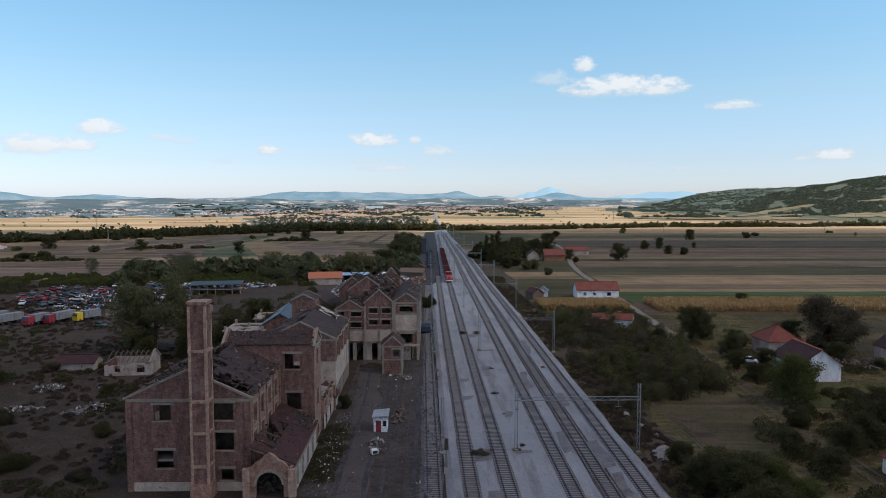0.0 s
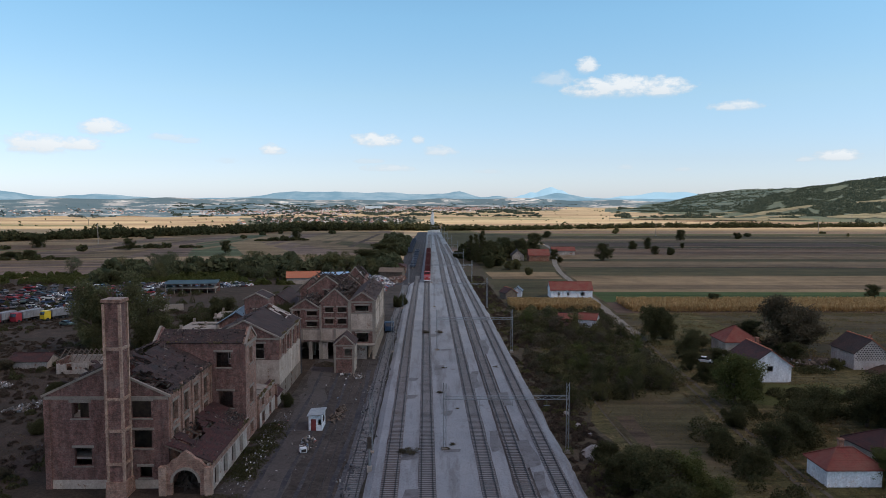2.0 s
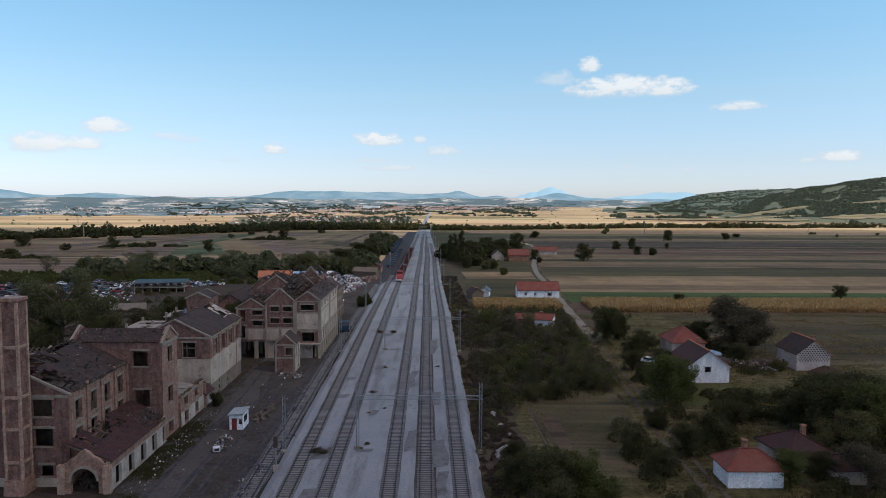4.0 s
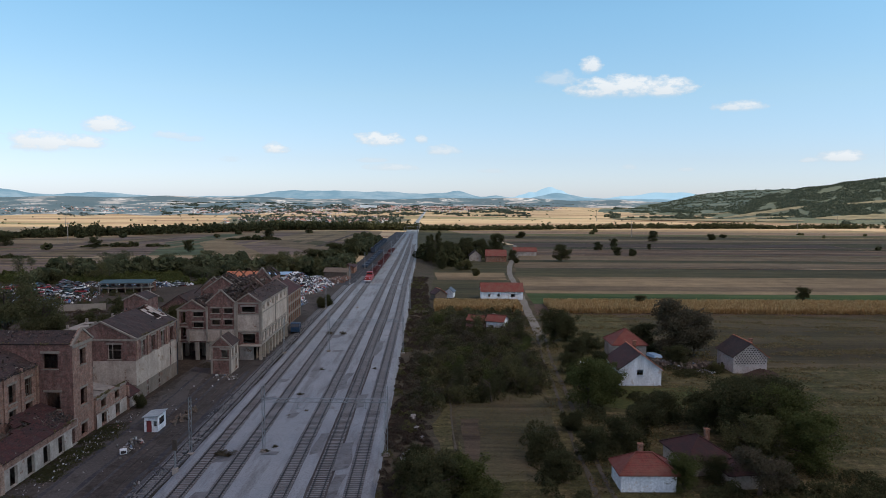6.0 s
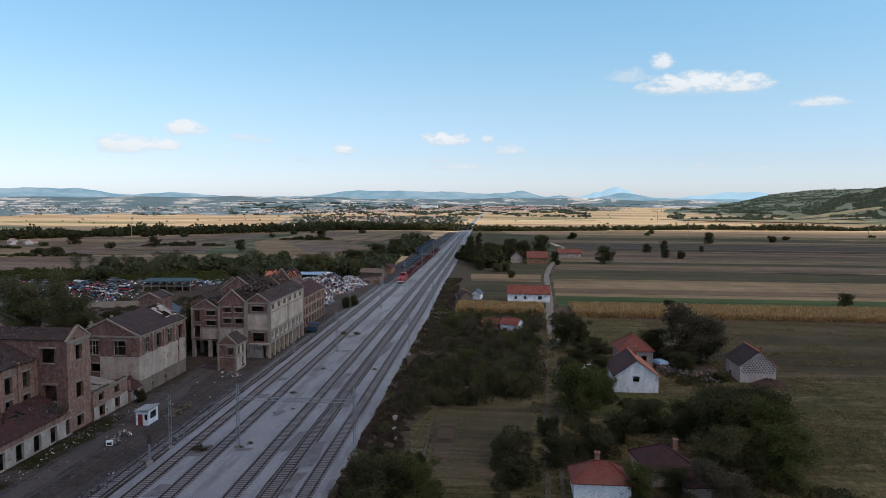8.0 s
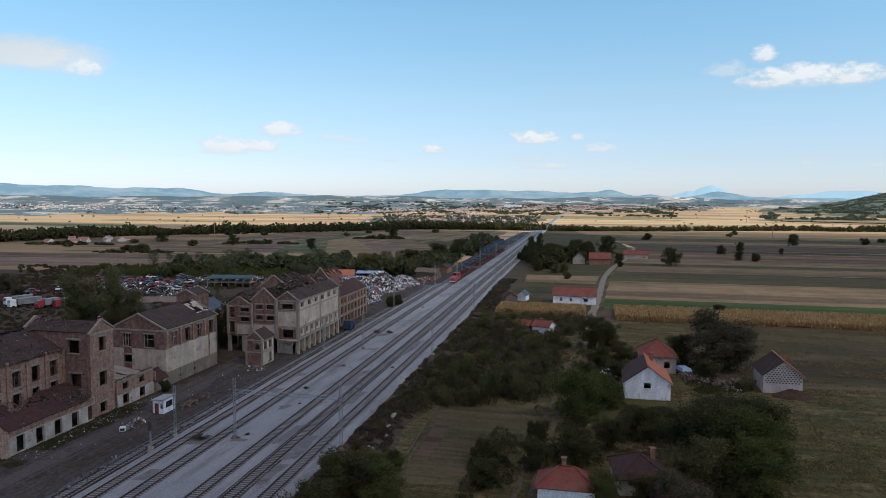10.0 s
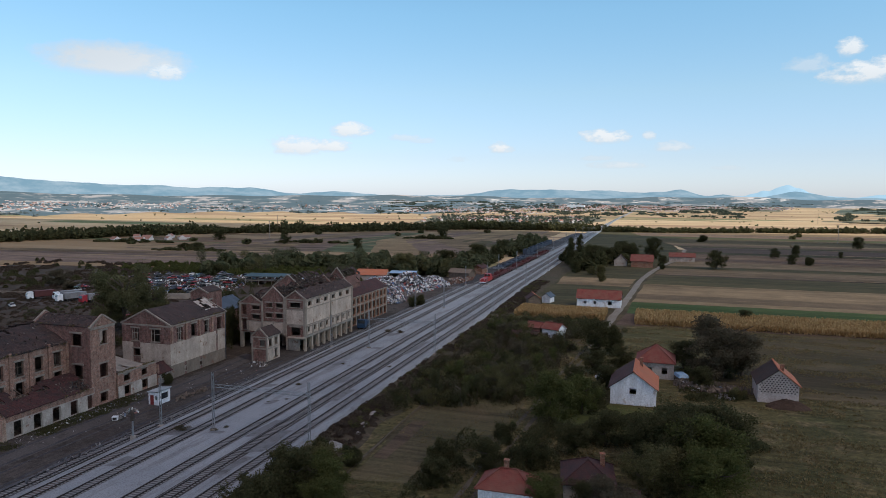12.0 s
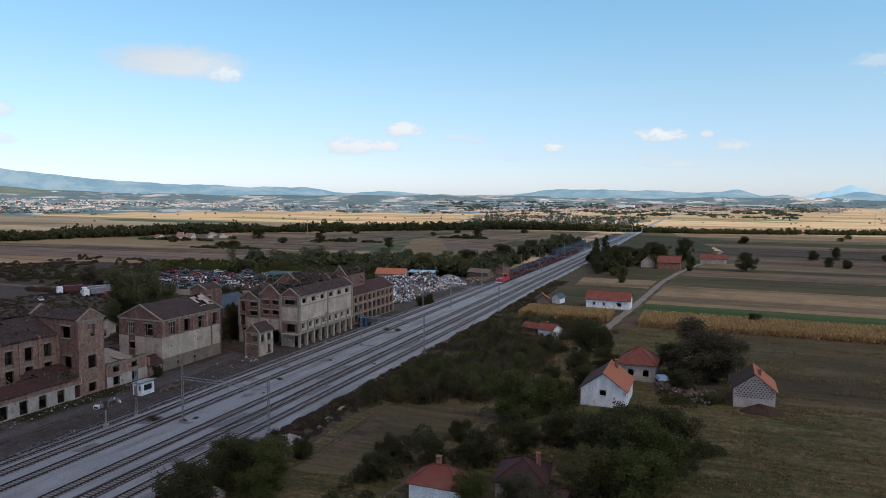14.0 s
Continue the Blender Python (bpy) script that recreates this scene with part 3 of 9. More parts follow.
def debris(name, label, spots, n, size, mat, seed, category="debris"):
    """Broken tiles, laths and mortar lying on roofs and wall tops; spots are corners a, b, d of slanting areas."""
    rng = np.random.default_rng(seed)
    v, f = [], []
    for _ in range(n):
        a, b, d = (np.array(q) for q in spots[rng.integers(len(spots))])
        p = a + (b - a) * rng.uniform() + (d - a) * rng.uniform()
        m = np.linalg.qr(rng.normal(size=(3, 3)) * np.array((1, 1, 0.5)))[0] * (np.array((1.0, rng.uniform(0.25, 0.9), rng.uniform(0.1, 0.35))) * rng.uniform(*size) / 2)
        k = len(v)
        v += [tuple(p + (0, 0, 0.15) + m @ np.array(c)) for c in ((-1, -1, -1), (1, -1, -1), (1, 0.8, -1), (-1, 1, -1), (-1, -1, 1), (0.9, -1, 1), (1, 1, 1), (-0.8, 1, 1))]
        f += [tuple(k + i for i in q) for q in ((3, 2, 1, 0), (4, 5, 6, 7), (0, 1, 5, 4), (1, 2, 6, 5), (2, 3, 7, 6), (3, 0, 4, 7))]
    me = bpy.data.meshes.new(name)
    me.from_pydata(v, [], f)
    return tagged(part(name, me, mat), label, category, kind="stuff")

# ---- land: ground, distance, fields ----
def rail_x(x, y):
    """Where a line that passes x at the near end of the station has come to at y: the railway bears west, then its tracks draw together."""
    n = float(np.interp(y, (220, 320, 430, 507, 608, 690, 1000, 1080), (1.0, 0.93, 0.89, 0.80, 0.69, 0.60, 0.25, 0.17)))
    return 8 + (x - 8) * n + float(np.interp(y, (-200, 88, 200, 303, 500, 700, 900, 1060), (3.2, 0.0, -1.23, -1.85, -2.2, -2.2, 0.3, -1.0)))


def ground_mat(name="farmland", wide=210.0, deep=46.0, turn=8.0, dim=1.0):
    """Farmland in long strips, from stubble to fallow, over the whole plain."""
    k = Mat(name, 0.95, 0, 0.1)
    v = k.n.new("ShaderNodeTexVoronoi")
    v.voronoi_dimensions, v.distance = "2D", "CHEBYCHEV"
    k.l.new(k.scaled(1 / wide, 1 / deep, 1, turn), v.inputs["Vector"])
    v.inputs["Scale"].default_value = 1.0
    sep = k.n.new("ShaderNodeSeparateColor")
    k.l.new(v.outputs["Color"], sep.inputs[0])
    crops = [(0.0, (0.36, 0.235, 0.135)), (0.16, (0.46, 0.315, 0.175)), (0.34, (0.30, 0.185, 0.11)), (0.46, (0.54, 0.38, 0.22)),
             (0.62, (0.40, 0.27, 0.15)), (0.78, (0.24, 0.20, 0.10)), (0.84, (0.50, 0.34, 0.19)), (0.96, (0.16, 0.17, 0.075))]
    col = k.ramp(sep.outputs[0], [(q, tuple(v * dim for v in c)) for q, c in crops], step=True)
    furrow = k.noise(1.0, 5, 0.7, k.scaled(0.015, 0.33, 1, turn))
    col = k.mix(0.5, col, k.ramp(furrow, [(0.3, 0.6), (0.7, 1.15)]), "MULTIPLY")
    col = k.mix(0.4, col, k.ramp(k.noise(0.02, 5, 0.65), [(0.3, 0.6), (0.7, 1.15)]), "MULTIPLY")
    k.bump(k.noise(1.4, 5), 0.5, 0.15)
    return k.done(col)


def crop(name, c0, c1, rz=0.0, furrow=0.7, fine=2.5):
    """One field: rows of tillage along x turned by rz, patchy growth."""
    k = Mat(name, 0.95, 0, 0.1)
    col = k.mix(k.ramp(k.noise(0.05, 5, 0.65), [(0.35, 0.0), (0.65, 1.0)]), c0, c1)
    row = k.noise(1.0, 4, 0.6, k.scaled(0.03, furrow, 1, rz))
    col = k.mix(0.5, col, k.ramp(row, [(0.32, 0.4), (0.68, 1.35)]), "MULTIPLY")
    band = k.noise(1.0, 4, 0.75, k.scaled(0.003, 0.05, 1, rz))
    col = k.mix(0.6, col, k.ramp(band, [(0.36, 0.42), (0.5, 1.0), (0.62, 1.45)]), "MULTIPLY")
    col = k.mix(0.55, col, k.ramp(k.noise(fine, 7, 0.75), [(0.3, 0.35), (0.7, 1.35)]), "MULTIPLY")
    col = k.mix(0.4, col, k.ramp(k.noise(0.16, 6, 0.7), [(0.3, 0.5), (0.7, 1.3)]), "MULTIPLY")
    k.bump(k.noise(fine, 5, 0.7), 0.7, 0.12)
    return k.done(col)


def rough_ground(name, c0, c1, c2, big=0.07, mid=0.5, fine=3.0, hard=0.5):
    k = Mat(name, 0.97, 0, 0.1)
    col = k.mix(k.ramp(k.noise(big, 6, 0.65), [(0.38, 0.0), (0.62, 1.0)]), c0, c1)
    col = k.mix(k.ramp(k.noise(mid, 6, 0.7), [(0.5, 0.0), (0.68, 1.0)]), col, c2)
    col = k.mix(hard, col, k.ramp(k.noise(fine, 6, 0.75), [(0.28, 0.35), (0.7, 1.3)]), "MULTIPLY")
    k.bump(k.noise(fine, 6, 0.75), 0.8, 0.15)
    return k.done(col)


def gravel():
    """Crushed grey stone with brown dusty stains and a fine speckle."""
    k = Mat("ballast_gravel", 0.95, 0, 0.1)
    col = k.mix(k.ramp(k.noise(0.06, 6, 0.65), [(0.38, 0.0), (0.62, 1.0)]), (0.214, 0.228, 0.243), (0.266, 0.279, 0.290))
    dust = k.noise(1.0, 5, 0.7, k.scaled(0.45, 0.05, 1))
    col = k.mix(k.ramp(dust, [(0.50, 0.0), (0.68, 0.85)]), col, (0.150, 0.148, 0.150))
    sep = k.n.new("ShaderNodeSeparateXYZ")
    k.l.new(k.pos, sep.inputs[0])
    across = k.math("ADD", sep.outputs[0], k.math("MULTIPLY", k.math("SUBTRACT", sep.outputs[1], 88.0), 0.0095))
    worn = 0.0
    for xc in (5.2, 10.0, 18.0, 22.6, 27.2):
        worn = k.math("MAXIMUM", worn, k.math("SUBTRACT", 1.0, k.math("DIVIDE", k.math("ABSOLUTE", k.math("SUBTRACT", across, xc)), 1.5)))
    worn = k.math("MULTIPLY", worn, k.ramp(k.noise(1.0, 5, 0.7, k.scaled(0.9, 0.06, 1)), [(0.3, 0.0), (0.7, 0.4)]))
    col = k.mix(worn, col, (0.120, 0.114, 0.112))
    stain = k.noise(0.22, 6, 0.72)
    col = k.mix(k.ramp(stain, [(0.60, 0.0), (0.70, 0.75)]), col, (0.13, 0.12, 0.115))
    speck = k.noise(4.5, 3, 0.8)
    col = k.mix(0.55, col, k.ramp(speck, [(0.30, 0.35), (0.5, 1.0), (0.72, 1.3)]), "MULTIPLY")
    k.bump(k.noise(9, 4, 0.75), 0.8, 0.08)
    return k.done(col)


FARM = ground_mat()


def meadow_mat():
    """Uneven pasture: green and straw patches, mown streaks, and tufts a step across."""
    k = Mat("meadow_grass", 0.97, 0, 0.1)
    col = k.mix(k.ramp(k.noise(0.05, 6, 0.65), [(0.38, 0.0), (0.62, 1.0)]), (0.100, 0.082, 0.036), (0.062, 0.060, 0.024))
    col = k.mix(k.ramp(k.noise(0.2, 6, 0.72), [(0.5, 0.0), (0.66, 1.0)]), col, (0.150, 0.112, 0.058))
    streak = k.noise(1.0, 5, 0.7, k.scaled(0.05, 0.7, 1, 14))
    col = k.mix(0.7, col, k.ramp(streak, [(0.34, 0.45), (0.66, 1.5)]), "MULTIPLY")
    col = k.mix(0.85, col, k.ramp(k.noise(0.9, 7, 0.78), [(0.32, 0.3), (0.66, 1.6)]), "MULTIPLY")
    k.bump(k.noise(1.6, 6, 0.75), 1.0, 0.25)
    return k.done(col)


MEADOW = meadow_mat()
SCRUB = rough_ground("scrub_ground", (0.064, 0.047, 0.037), (0.046, 0.038, 0.028), (0.092, 0.068, 0.053), 0.07, 0.35, 2.2, 0.8)
VERGE = rough_ground("dry_verge", (0.074, 0.058, 0.040), (0.056, 0.050, 0.028), (0.120, 0.092, 0.066), 0.12, 0.8, 3)
YARD = rough_ground("yard_dirt", (0.064, 0.054, 0.048), (0.088, 0.075, 0.066), (0.038, 0.034, 0.027), 0.09, 0.3, 1.6, 0.8)
DRIVE = rough_ground("yard_drive", (0.084, 0.075, 0.069), (0.100, 0.090, 0.083), (0.056, 0.049, 0.044), 0.15, 0.3, 2.5)
ROAD = rough_ground("dirt_road", (0.235, 0.21, 0.178), (0.19, 0.168, 0.14), (0.13, 0.112, 0.086), 0.2, 0.7, 4)
LANE = rough_ground("worn_earth", (0.115, 0.097, 0.075), (0.09, 0.075, 0.055), (0.065, 0.058, 0.036), 0.2, 0.7, 4)
CINDER = rough_ground("cinder_bed", (0.044, 0.044, 0.050), (0.068, 0.064, 0.066), (0.104, 0.096, 0.092), 0.2, 0.9, 4)
BALLAST = gravel()


def land():
    bm = bmesh.new()
    bmesh.ops.create_grid(bm, x_segments=24, y_segments=24, size=1)
    for v in bm.verts:
        v.co = Vector((v.co.x * 4900, v.co.y * 2700 + 2100, 0))
    tagged(part("ground", bm, FARM), "wide plain of tan and brown farm strips", "ground", kind="structure")


land()


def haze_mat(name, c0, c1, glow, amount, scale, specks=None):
    """Far hills seen through miles of air: wooded ground; emission and tint paint the haze before it."""
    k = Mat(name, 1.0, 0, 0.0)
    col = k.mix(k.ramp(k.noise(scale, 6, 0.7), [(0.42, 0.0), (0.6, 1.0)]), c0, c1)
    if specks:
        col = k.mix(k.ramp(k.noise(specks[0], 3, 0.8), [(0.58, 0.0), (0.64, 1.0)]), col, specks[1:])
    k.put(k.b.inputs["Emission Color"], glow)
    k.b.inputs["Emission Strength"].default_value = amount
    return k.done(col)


def ridge_height(b, s, r, height, toe, rough):
    """Height of a range at bearing b and depth s (0 at its foot, 1 at its crest)."""
    x, y = r * math.sin(radians(b)), r * math.cos(radians(b))
    h = toe + (height(b) - toe) * s ** 1.3
    return h + rough * s * (noise.noise(Vector((x / 420, y / 420, 1.5))) + 0.5 * noise.noise(Vector((x / 130, y / 130, 4)))) * (1 - 0.55 * s)


def ridge(name, label, r0, r1, bearings, height, mat, toe=0.0, rough=6.0, rows=14):
    """A range of hills: rises from toe at distance r0 (or r0(bearing)) to height(bearing) at r1; relief by noise."""
    bm = bmesh.new()
    b0, b1, nb = bearings
    grid = []
    for i in range(nb + 1):
        b = b0 + (b1 - b0) * i / nb
        col = []
        for j in range(rows + 1):
            s = j / rows
            foot = r0(b) if callable(r0) else r0
            r = foot + (r1 - foot) * s
            x, y = r * math.sin(radians(b)), r * math.cos(radians(b))
            h = ridge_height(b, s, r, height, toe, rough)
            col.append(bm.verts.new((x, y, h if j else toe - 2)))
        grid.append(col)
    for i in range(nb):
        for j in range(rows):
            bm.faces.new((grid[i][j], grid[i + 1][j], grid[i + 1][j + 1], grid[i][j + 1]))
    ob = part(name, bm, mat)
    for p in ob.data.polygons:
        p.use_smooth = True
    return tagged(ob, label, "hills", kind="structure")


def hump(b, c, w):
    return math.exp(-((b - c) / w) ** 2)


def rise(b, c, w):
    return 1 / (1 + math.exp(-(b - c) / w))


def far_range(b):
    e = -0.08 + 0.48 * hump(b, -11.2, 2.6) + 0.44 * hump(b, -7.2, 2.4) + 0.44 * hump(b, -3.4, 2.0) + 0.34 * hump(b, 0.4, 2.0)
    e += 0.46 * hump(b, 2.4, 1.1) + 0.22 * hump(b, 5.2, 1.2) + 0.46 * hump(b, 10.2, 1.6) + 0.02 * math.sin(b * 3.9)
    e += 0.28 * hump(b, -25.2, 2.6) + 0.48 * hump(b, -31.6, 2.2) + 0.35 * hump(b, -34.5, 1.6) + 0.5 * hump(b, -38, 2.8)
    e += 0.6 * hump(b, -43, 4) + 0.8 * hump(b, -49, 4.5) + 2.0 * hump(b, -57, 6)
    return 37.6 + 4650 * math.tan(radians(e))


def peak_range(b):
    e = -0.2 + 0.10 * hump(b, 9.25, 0.3) + 0.05 * math.sin(b * 7.3) * hump(b, 9.3, 2.5) + 0.56 * hump(b, 9.5, 0.95) + 0.2 * hump(b, 10.8, 0.9) + 0.14 * hump(b, 7.9, 0.8) + 0.42 * hump(b, 9.0, 3.4) + 0.66 * hump(b, 18.8, 4.0) + 0.04 * math.sin(b * 2.6)
    return 37.6 + 4800 * math.tan(radians(e))


def foothills(b):
    e = -0.13 + 0.06 * math.sin(b * 0.23) + 0.05 * math.sin(b * 0.9 + 1) + 0.3 * hump(b, -54, 5) - 0.1 * hump(b, 14, 5)
    return 37.6 + 4300 * math.tan(radians(e))


def foot_of_hills(b):
    """How far the plain reaches: near in the west, far in the north-east."""
    return 1250 + 200 * hump(b, -30, 12) + 1550 * rise(b, -7.5, 3.2) + 60 * math.sin(b * 1.3)


def east_hill(b):
    e = -0.95 + 1.75 * rise(b, 25.1, 1.05) + 0.125 * max(0.0, b - 27.5) + 0.03 * math.sin(b * 2.3)
    return 37.6 + 2700 * math.tan(radians(min(e, 2.8)))


def east_shoulder(b):
    e = -0.6 + 1.25 * rise(b, 20.0, 1.2) + 0.02 * max(0.0, b - 23) + 0.03 * math.sin(b * 1.9)
    return 37.6 + 3500 * math.tan(radians(e))


def west_hill(b):
    e = -0.95 + 1.40 / (1 + math.exp((b + 48.6) / 1.5))
    return 37.6 + 3600 * math.tan(radians(e))


# bluish base colours and emission both carry the distance haze
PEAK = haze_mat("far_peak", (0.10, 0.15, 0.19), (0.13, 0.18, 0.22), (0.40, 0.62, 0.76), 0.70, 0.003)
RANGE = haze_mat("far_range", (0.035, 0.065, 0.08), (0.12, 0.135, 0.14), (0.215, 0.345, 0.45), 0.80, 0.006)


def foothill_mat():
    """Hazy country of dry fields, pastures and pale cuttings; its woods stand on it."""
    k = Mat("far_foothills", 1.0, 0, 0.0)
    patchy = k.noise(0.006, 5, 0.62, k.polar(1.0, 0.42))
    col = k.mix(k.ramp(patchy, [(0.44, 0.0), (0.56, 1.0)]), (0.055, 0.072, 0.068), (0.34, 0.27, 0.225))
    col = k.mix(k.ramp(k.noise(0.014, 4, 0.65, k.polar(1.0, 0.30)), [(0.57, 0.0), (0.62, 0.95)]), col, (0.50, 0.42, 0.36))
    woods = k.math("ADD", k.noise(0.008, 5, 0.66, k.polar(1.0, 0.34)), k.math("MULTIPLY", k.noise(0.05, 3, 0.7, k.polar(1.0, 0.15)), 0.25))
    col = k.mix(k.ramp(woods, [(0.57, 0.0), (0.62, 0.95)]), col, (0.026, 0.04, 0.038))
    # emission paints the air's haze over the foothills
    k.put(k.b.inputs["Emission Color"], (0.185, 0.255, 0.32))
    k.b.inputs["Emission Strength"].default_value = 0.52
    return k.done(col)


FOOT = foothill_mat()
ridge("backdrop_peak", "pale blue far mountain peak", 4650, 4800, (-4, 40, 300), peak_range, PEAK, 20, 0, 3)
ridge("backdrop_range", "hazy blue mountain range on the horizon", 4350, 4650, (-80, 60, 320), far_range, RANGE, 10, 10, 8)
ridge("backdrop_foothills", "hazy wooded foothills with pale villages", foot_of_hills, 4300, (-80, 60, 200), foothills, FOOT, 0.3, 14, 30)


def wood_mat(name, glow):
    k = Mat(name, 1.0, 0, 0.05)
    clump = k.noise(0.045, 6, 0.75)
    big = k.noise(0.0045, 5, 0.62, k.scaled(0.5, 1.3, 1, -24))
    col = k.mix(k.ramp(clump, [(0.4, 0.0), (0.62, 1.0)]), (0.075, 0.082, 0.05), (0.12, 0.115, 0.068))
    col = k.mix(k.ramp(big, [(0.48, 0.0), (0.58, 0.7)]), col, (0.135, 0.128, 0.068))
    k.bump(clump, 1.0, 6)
    # faint emission stands in for haze before the wooded hill
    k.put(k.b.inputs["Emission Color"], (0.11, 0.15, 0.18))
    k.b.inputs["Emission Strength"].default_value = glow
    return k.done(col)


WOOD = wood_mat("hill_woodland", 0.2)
CLEARINGS = [(15.5, 29.5, 0.03, 0.05, 0.045), (18.0, 22.0, 0.12, 0.17, 0.03), (22.6, 29.2, 0.13, 0.33, 0.035), (29.6, 36.0, 0.10, 0.16, 0.04), (25.0, 28.6, 0.10, 0.14, 0.02), (31.0, 38.0, 0.36, 0.44, 0.03), (21.5, 24.0, 0.30, 0.36, 0.02)]


def clearing_reach(b, b0, b1, s0, s1, half):
    """Middle and half depth of a clearing at bearing b; nothing outside its ends."""
    u = (b - b0) / (b1 - b0)
    if not 0 < u < 1:
        return 0.0, 0.0
    return s0 + (s1 - s0) * u, half * (1 - abs(2 * u - 1) ** 3) * (1 + 0.5 * noise.noise(Vector((b * 1.7, s0 * 9, 2))))


def hill_clearings():
    """Dry meadows on the slope, laid a little above it."""
    for n, c in enumerate(CLEARINGS):
        bm, rows = bmesh.new(), []
        for i in range(1, 40):
            b = c[0] + (c[1] - c[0]) * i / 40
            mid, half = clearing_reach(b, *c)
            row = []
            for j in range(7):
                s = max(0.0, mid + half * (j / 3 - 1))
                r = 1250 + 1450 * s
                row.append(bm.verts.new((r * math.sin(radians(b)), r * math.cos(radians(b)), ridge_height(b, s, r, east_hill, 0.3, 14) + 1.2)))
            rows.append(row)
        for p, q in zip(rows, rows[1:]):
            for j in range(6):
                bm.faces.new((p[j], q[j], q[j + 1], p[j + 1]))
        tagged(part("backdrop_clearing", bm, CLEARING), "dry tan clearing on the wooded hill", "meadow", kind="structure")


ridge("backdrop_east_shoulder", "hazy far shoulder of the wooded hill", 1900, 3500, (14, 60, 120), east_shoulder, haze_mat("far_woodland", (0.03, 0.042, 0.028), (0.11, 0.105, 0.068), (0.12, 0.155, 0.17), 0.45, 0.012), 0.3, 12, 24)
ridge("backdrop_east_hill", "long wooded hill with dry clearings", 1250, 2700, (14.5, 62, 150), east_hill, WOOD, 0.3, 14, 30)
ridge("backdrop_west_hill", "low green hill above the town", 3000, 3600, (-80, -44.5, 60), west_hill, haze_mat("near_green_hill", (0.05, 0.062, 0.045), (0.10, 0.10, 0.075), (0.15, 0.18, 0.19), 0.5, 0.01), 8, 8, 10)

TOWNLAND = rough_ground("town_ground", (0.115, 0.105, 0.07), (0.16, 0.135, 0.09), (0.085, 0.085, 0.055), 0.006, 0.02, 0.1)
for b0, b1, r0, r1 in ((-8, 10.5, 2050, 2750), (-15, -1, 985, 1330)):
    ring = [(r, b) for r, bs in ((r0, (b0, b0 * 0.6 + b1 * 0.4, b0 * 0.3 + b1 * 0.7, b1)), (r1, (b1, b0 * 0.3 + b1 * 0.7, b0 * 0.6 + b1 * 0.4, b0))) for b in bs]
    patch("town_land", "gardens and streets between the far houses", [(r * math.sin(radians(b)), r * math.cos(radians(b))) for r, b in ring], 0.06, TOWNLAND, 60, 14)
# strips of field east of the road, each its own crop
STRAW = crop("field_straw", (0.250, 0.176, 0.098), (0.185, 0.13, 0.074), 0, 1.1)
STUBBLE = crop("field_stubble", (0.178, 0.126, 0.075), (0.128, 0.092, 0.055), 0, 1.1)
FALLOW = crop("field_fallow", (0.084, 0.070, 0.036), (0.062, 0.056, 0.027), 0, 0.5)
TILLED = crop("field_tilled", (0.118, 0.079, 0.058), (0.086, 0.058, 0.043), 0, 1.1)
CLOVER = crop("field_clover", (0.048, 0.076, 0.022), (0.060, 0.080, 0.028))
TILLED_BED = crop("garden_beds", (0.108, 0.078, 0.050), (0.092, 0.066, 0.044), 84, 0.8)
GARDEN = crop("garden_rows", (0.078, 0.074, 0.034), (0.112, 0.088, 0.05), 78, 0.7, 1.3)
GRASS_DRY = crop("field_dry_grass", (0.106, 0.078, 0.044), (0.070, 0.058, 0.029), 4, 0.9, 1.2)
ROADLINE = [(55, -150), (57, 40), (59.5, 85), (60.3, 110), (62.4, 134), (63.4, 158), (66.6, 191), (68.2, 230), (71.6, 289), (74.2, 348), (78.5, 388), (84, 425), (95, 480), (100, 560)]


def road_edge(y):
    """Where the fields begin, just east of the road."""
    for (xa, ya), (xb, yb) in zip(ROADLINE, ROADLINE[1:]):
        if ya <= y <= yb:
            return xa + (xb - xa) * (y - ya) / (yb - ya) + 3.2
    return max(40.0, 103.0 - (y - 560) * 0.22)


TILLED_WEST = crop("field_ploughed_west", (0.185, 0.128, 0.098), (0.138, 0.096, 0.074), 6)
CLEARING = crop("hill_clearing", (0.30, 0.23, 0.13), (0.22, 0.175, 0.095), 20, 0.05, 0.2)
hill_clearings()
CLOVER_DULL = crop("field_dull_green", (0.090, 0.105, 0.055), (0.078, 0.086, 0.046), 80)
east = [(155, 226, 96, GRASS_DRY, "brown grazed grass field"), (226, 250, 76, TILLED, "bare strip under dry maize"), (250, 277, 75, CLOVER, "dark green clover strip"), (277, 336, 77, STRAW, "golden stubble strip"),
        (336, 380, 84, FALLOW, "dark fallow strip"), (380, 412, 98, STUBBLE, "pale brown stubble strip"), (412, 428, 110, FALLOW, "dark weedy strip"), (428, 470, 104, STUBBLE, "tan stubble strip"),
        (470, 522, 96, TILLED, "reddish brown ploughed strip"), (522, 600, 92, FALLOW, "olive fallow strip"), (600, 640, 90, STUBBLE, "tan mown strip"), (640, 735, 88, GRASS_DRY, "dull green pasture strip"),
        (735, 790, 60, TILLED_WEST, "brown ploughed strip"), (790, 836, 40, STRAW, "pale straw strip before the trees")]
STRAW_PALE = crop("field_straw_pale", (0.275, 0.20, 0.118), (0.215, 0.155, 0.09), -2, 1.1)
STUBBLE_RED = crop("field_stubble_red", (0.165, 0.108, 0.068), (0.12, 0.08, 0.052), 2, 1.1)
FALLOW_GREEN = crop("field_fallow_green", (0.078, 0.078, 0.034), (0.060, 0.062, 0.026), 1, 0.5)
TILLED_DARK = crop("field_tilled_dark", (0.098, 0.068, 0.052), (0.074, 0.054, 0.042), -1, 1.1)
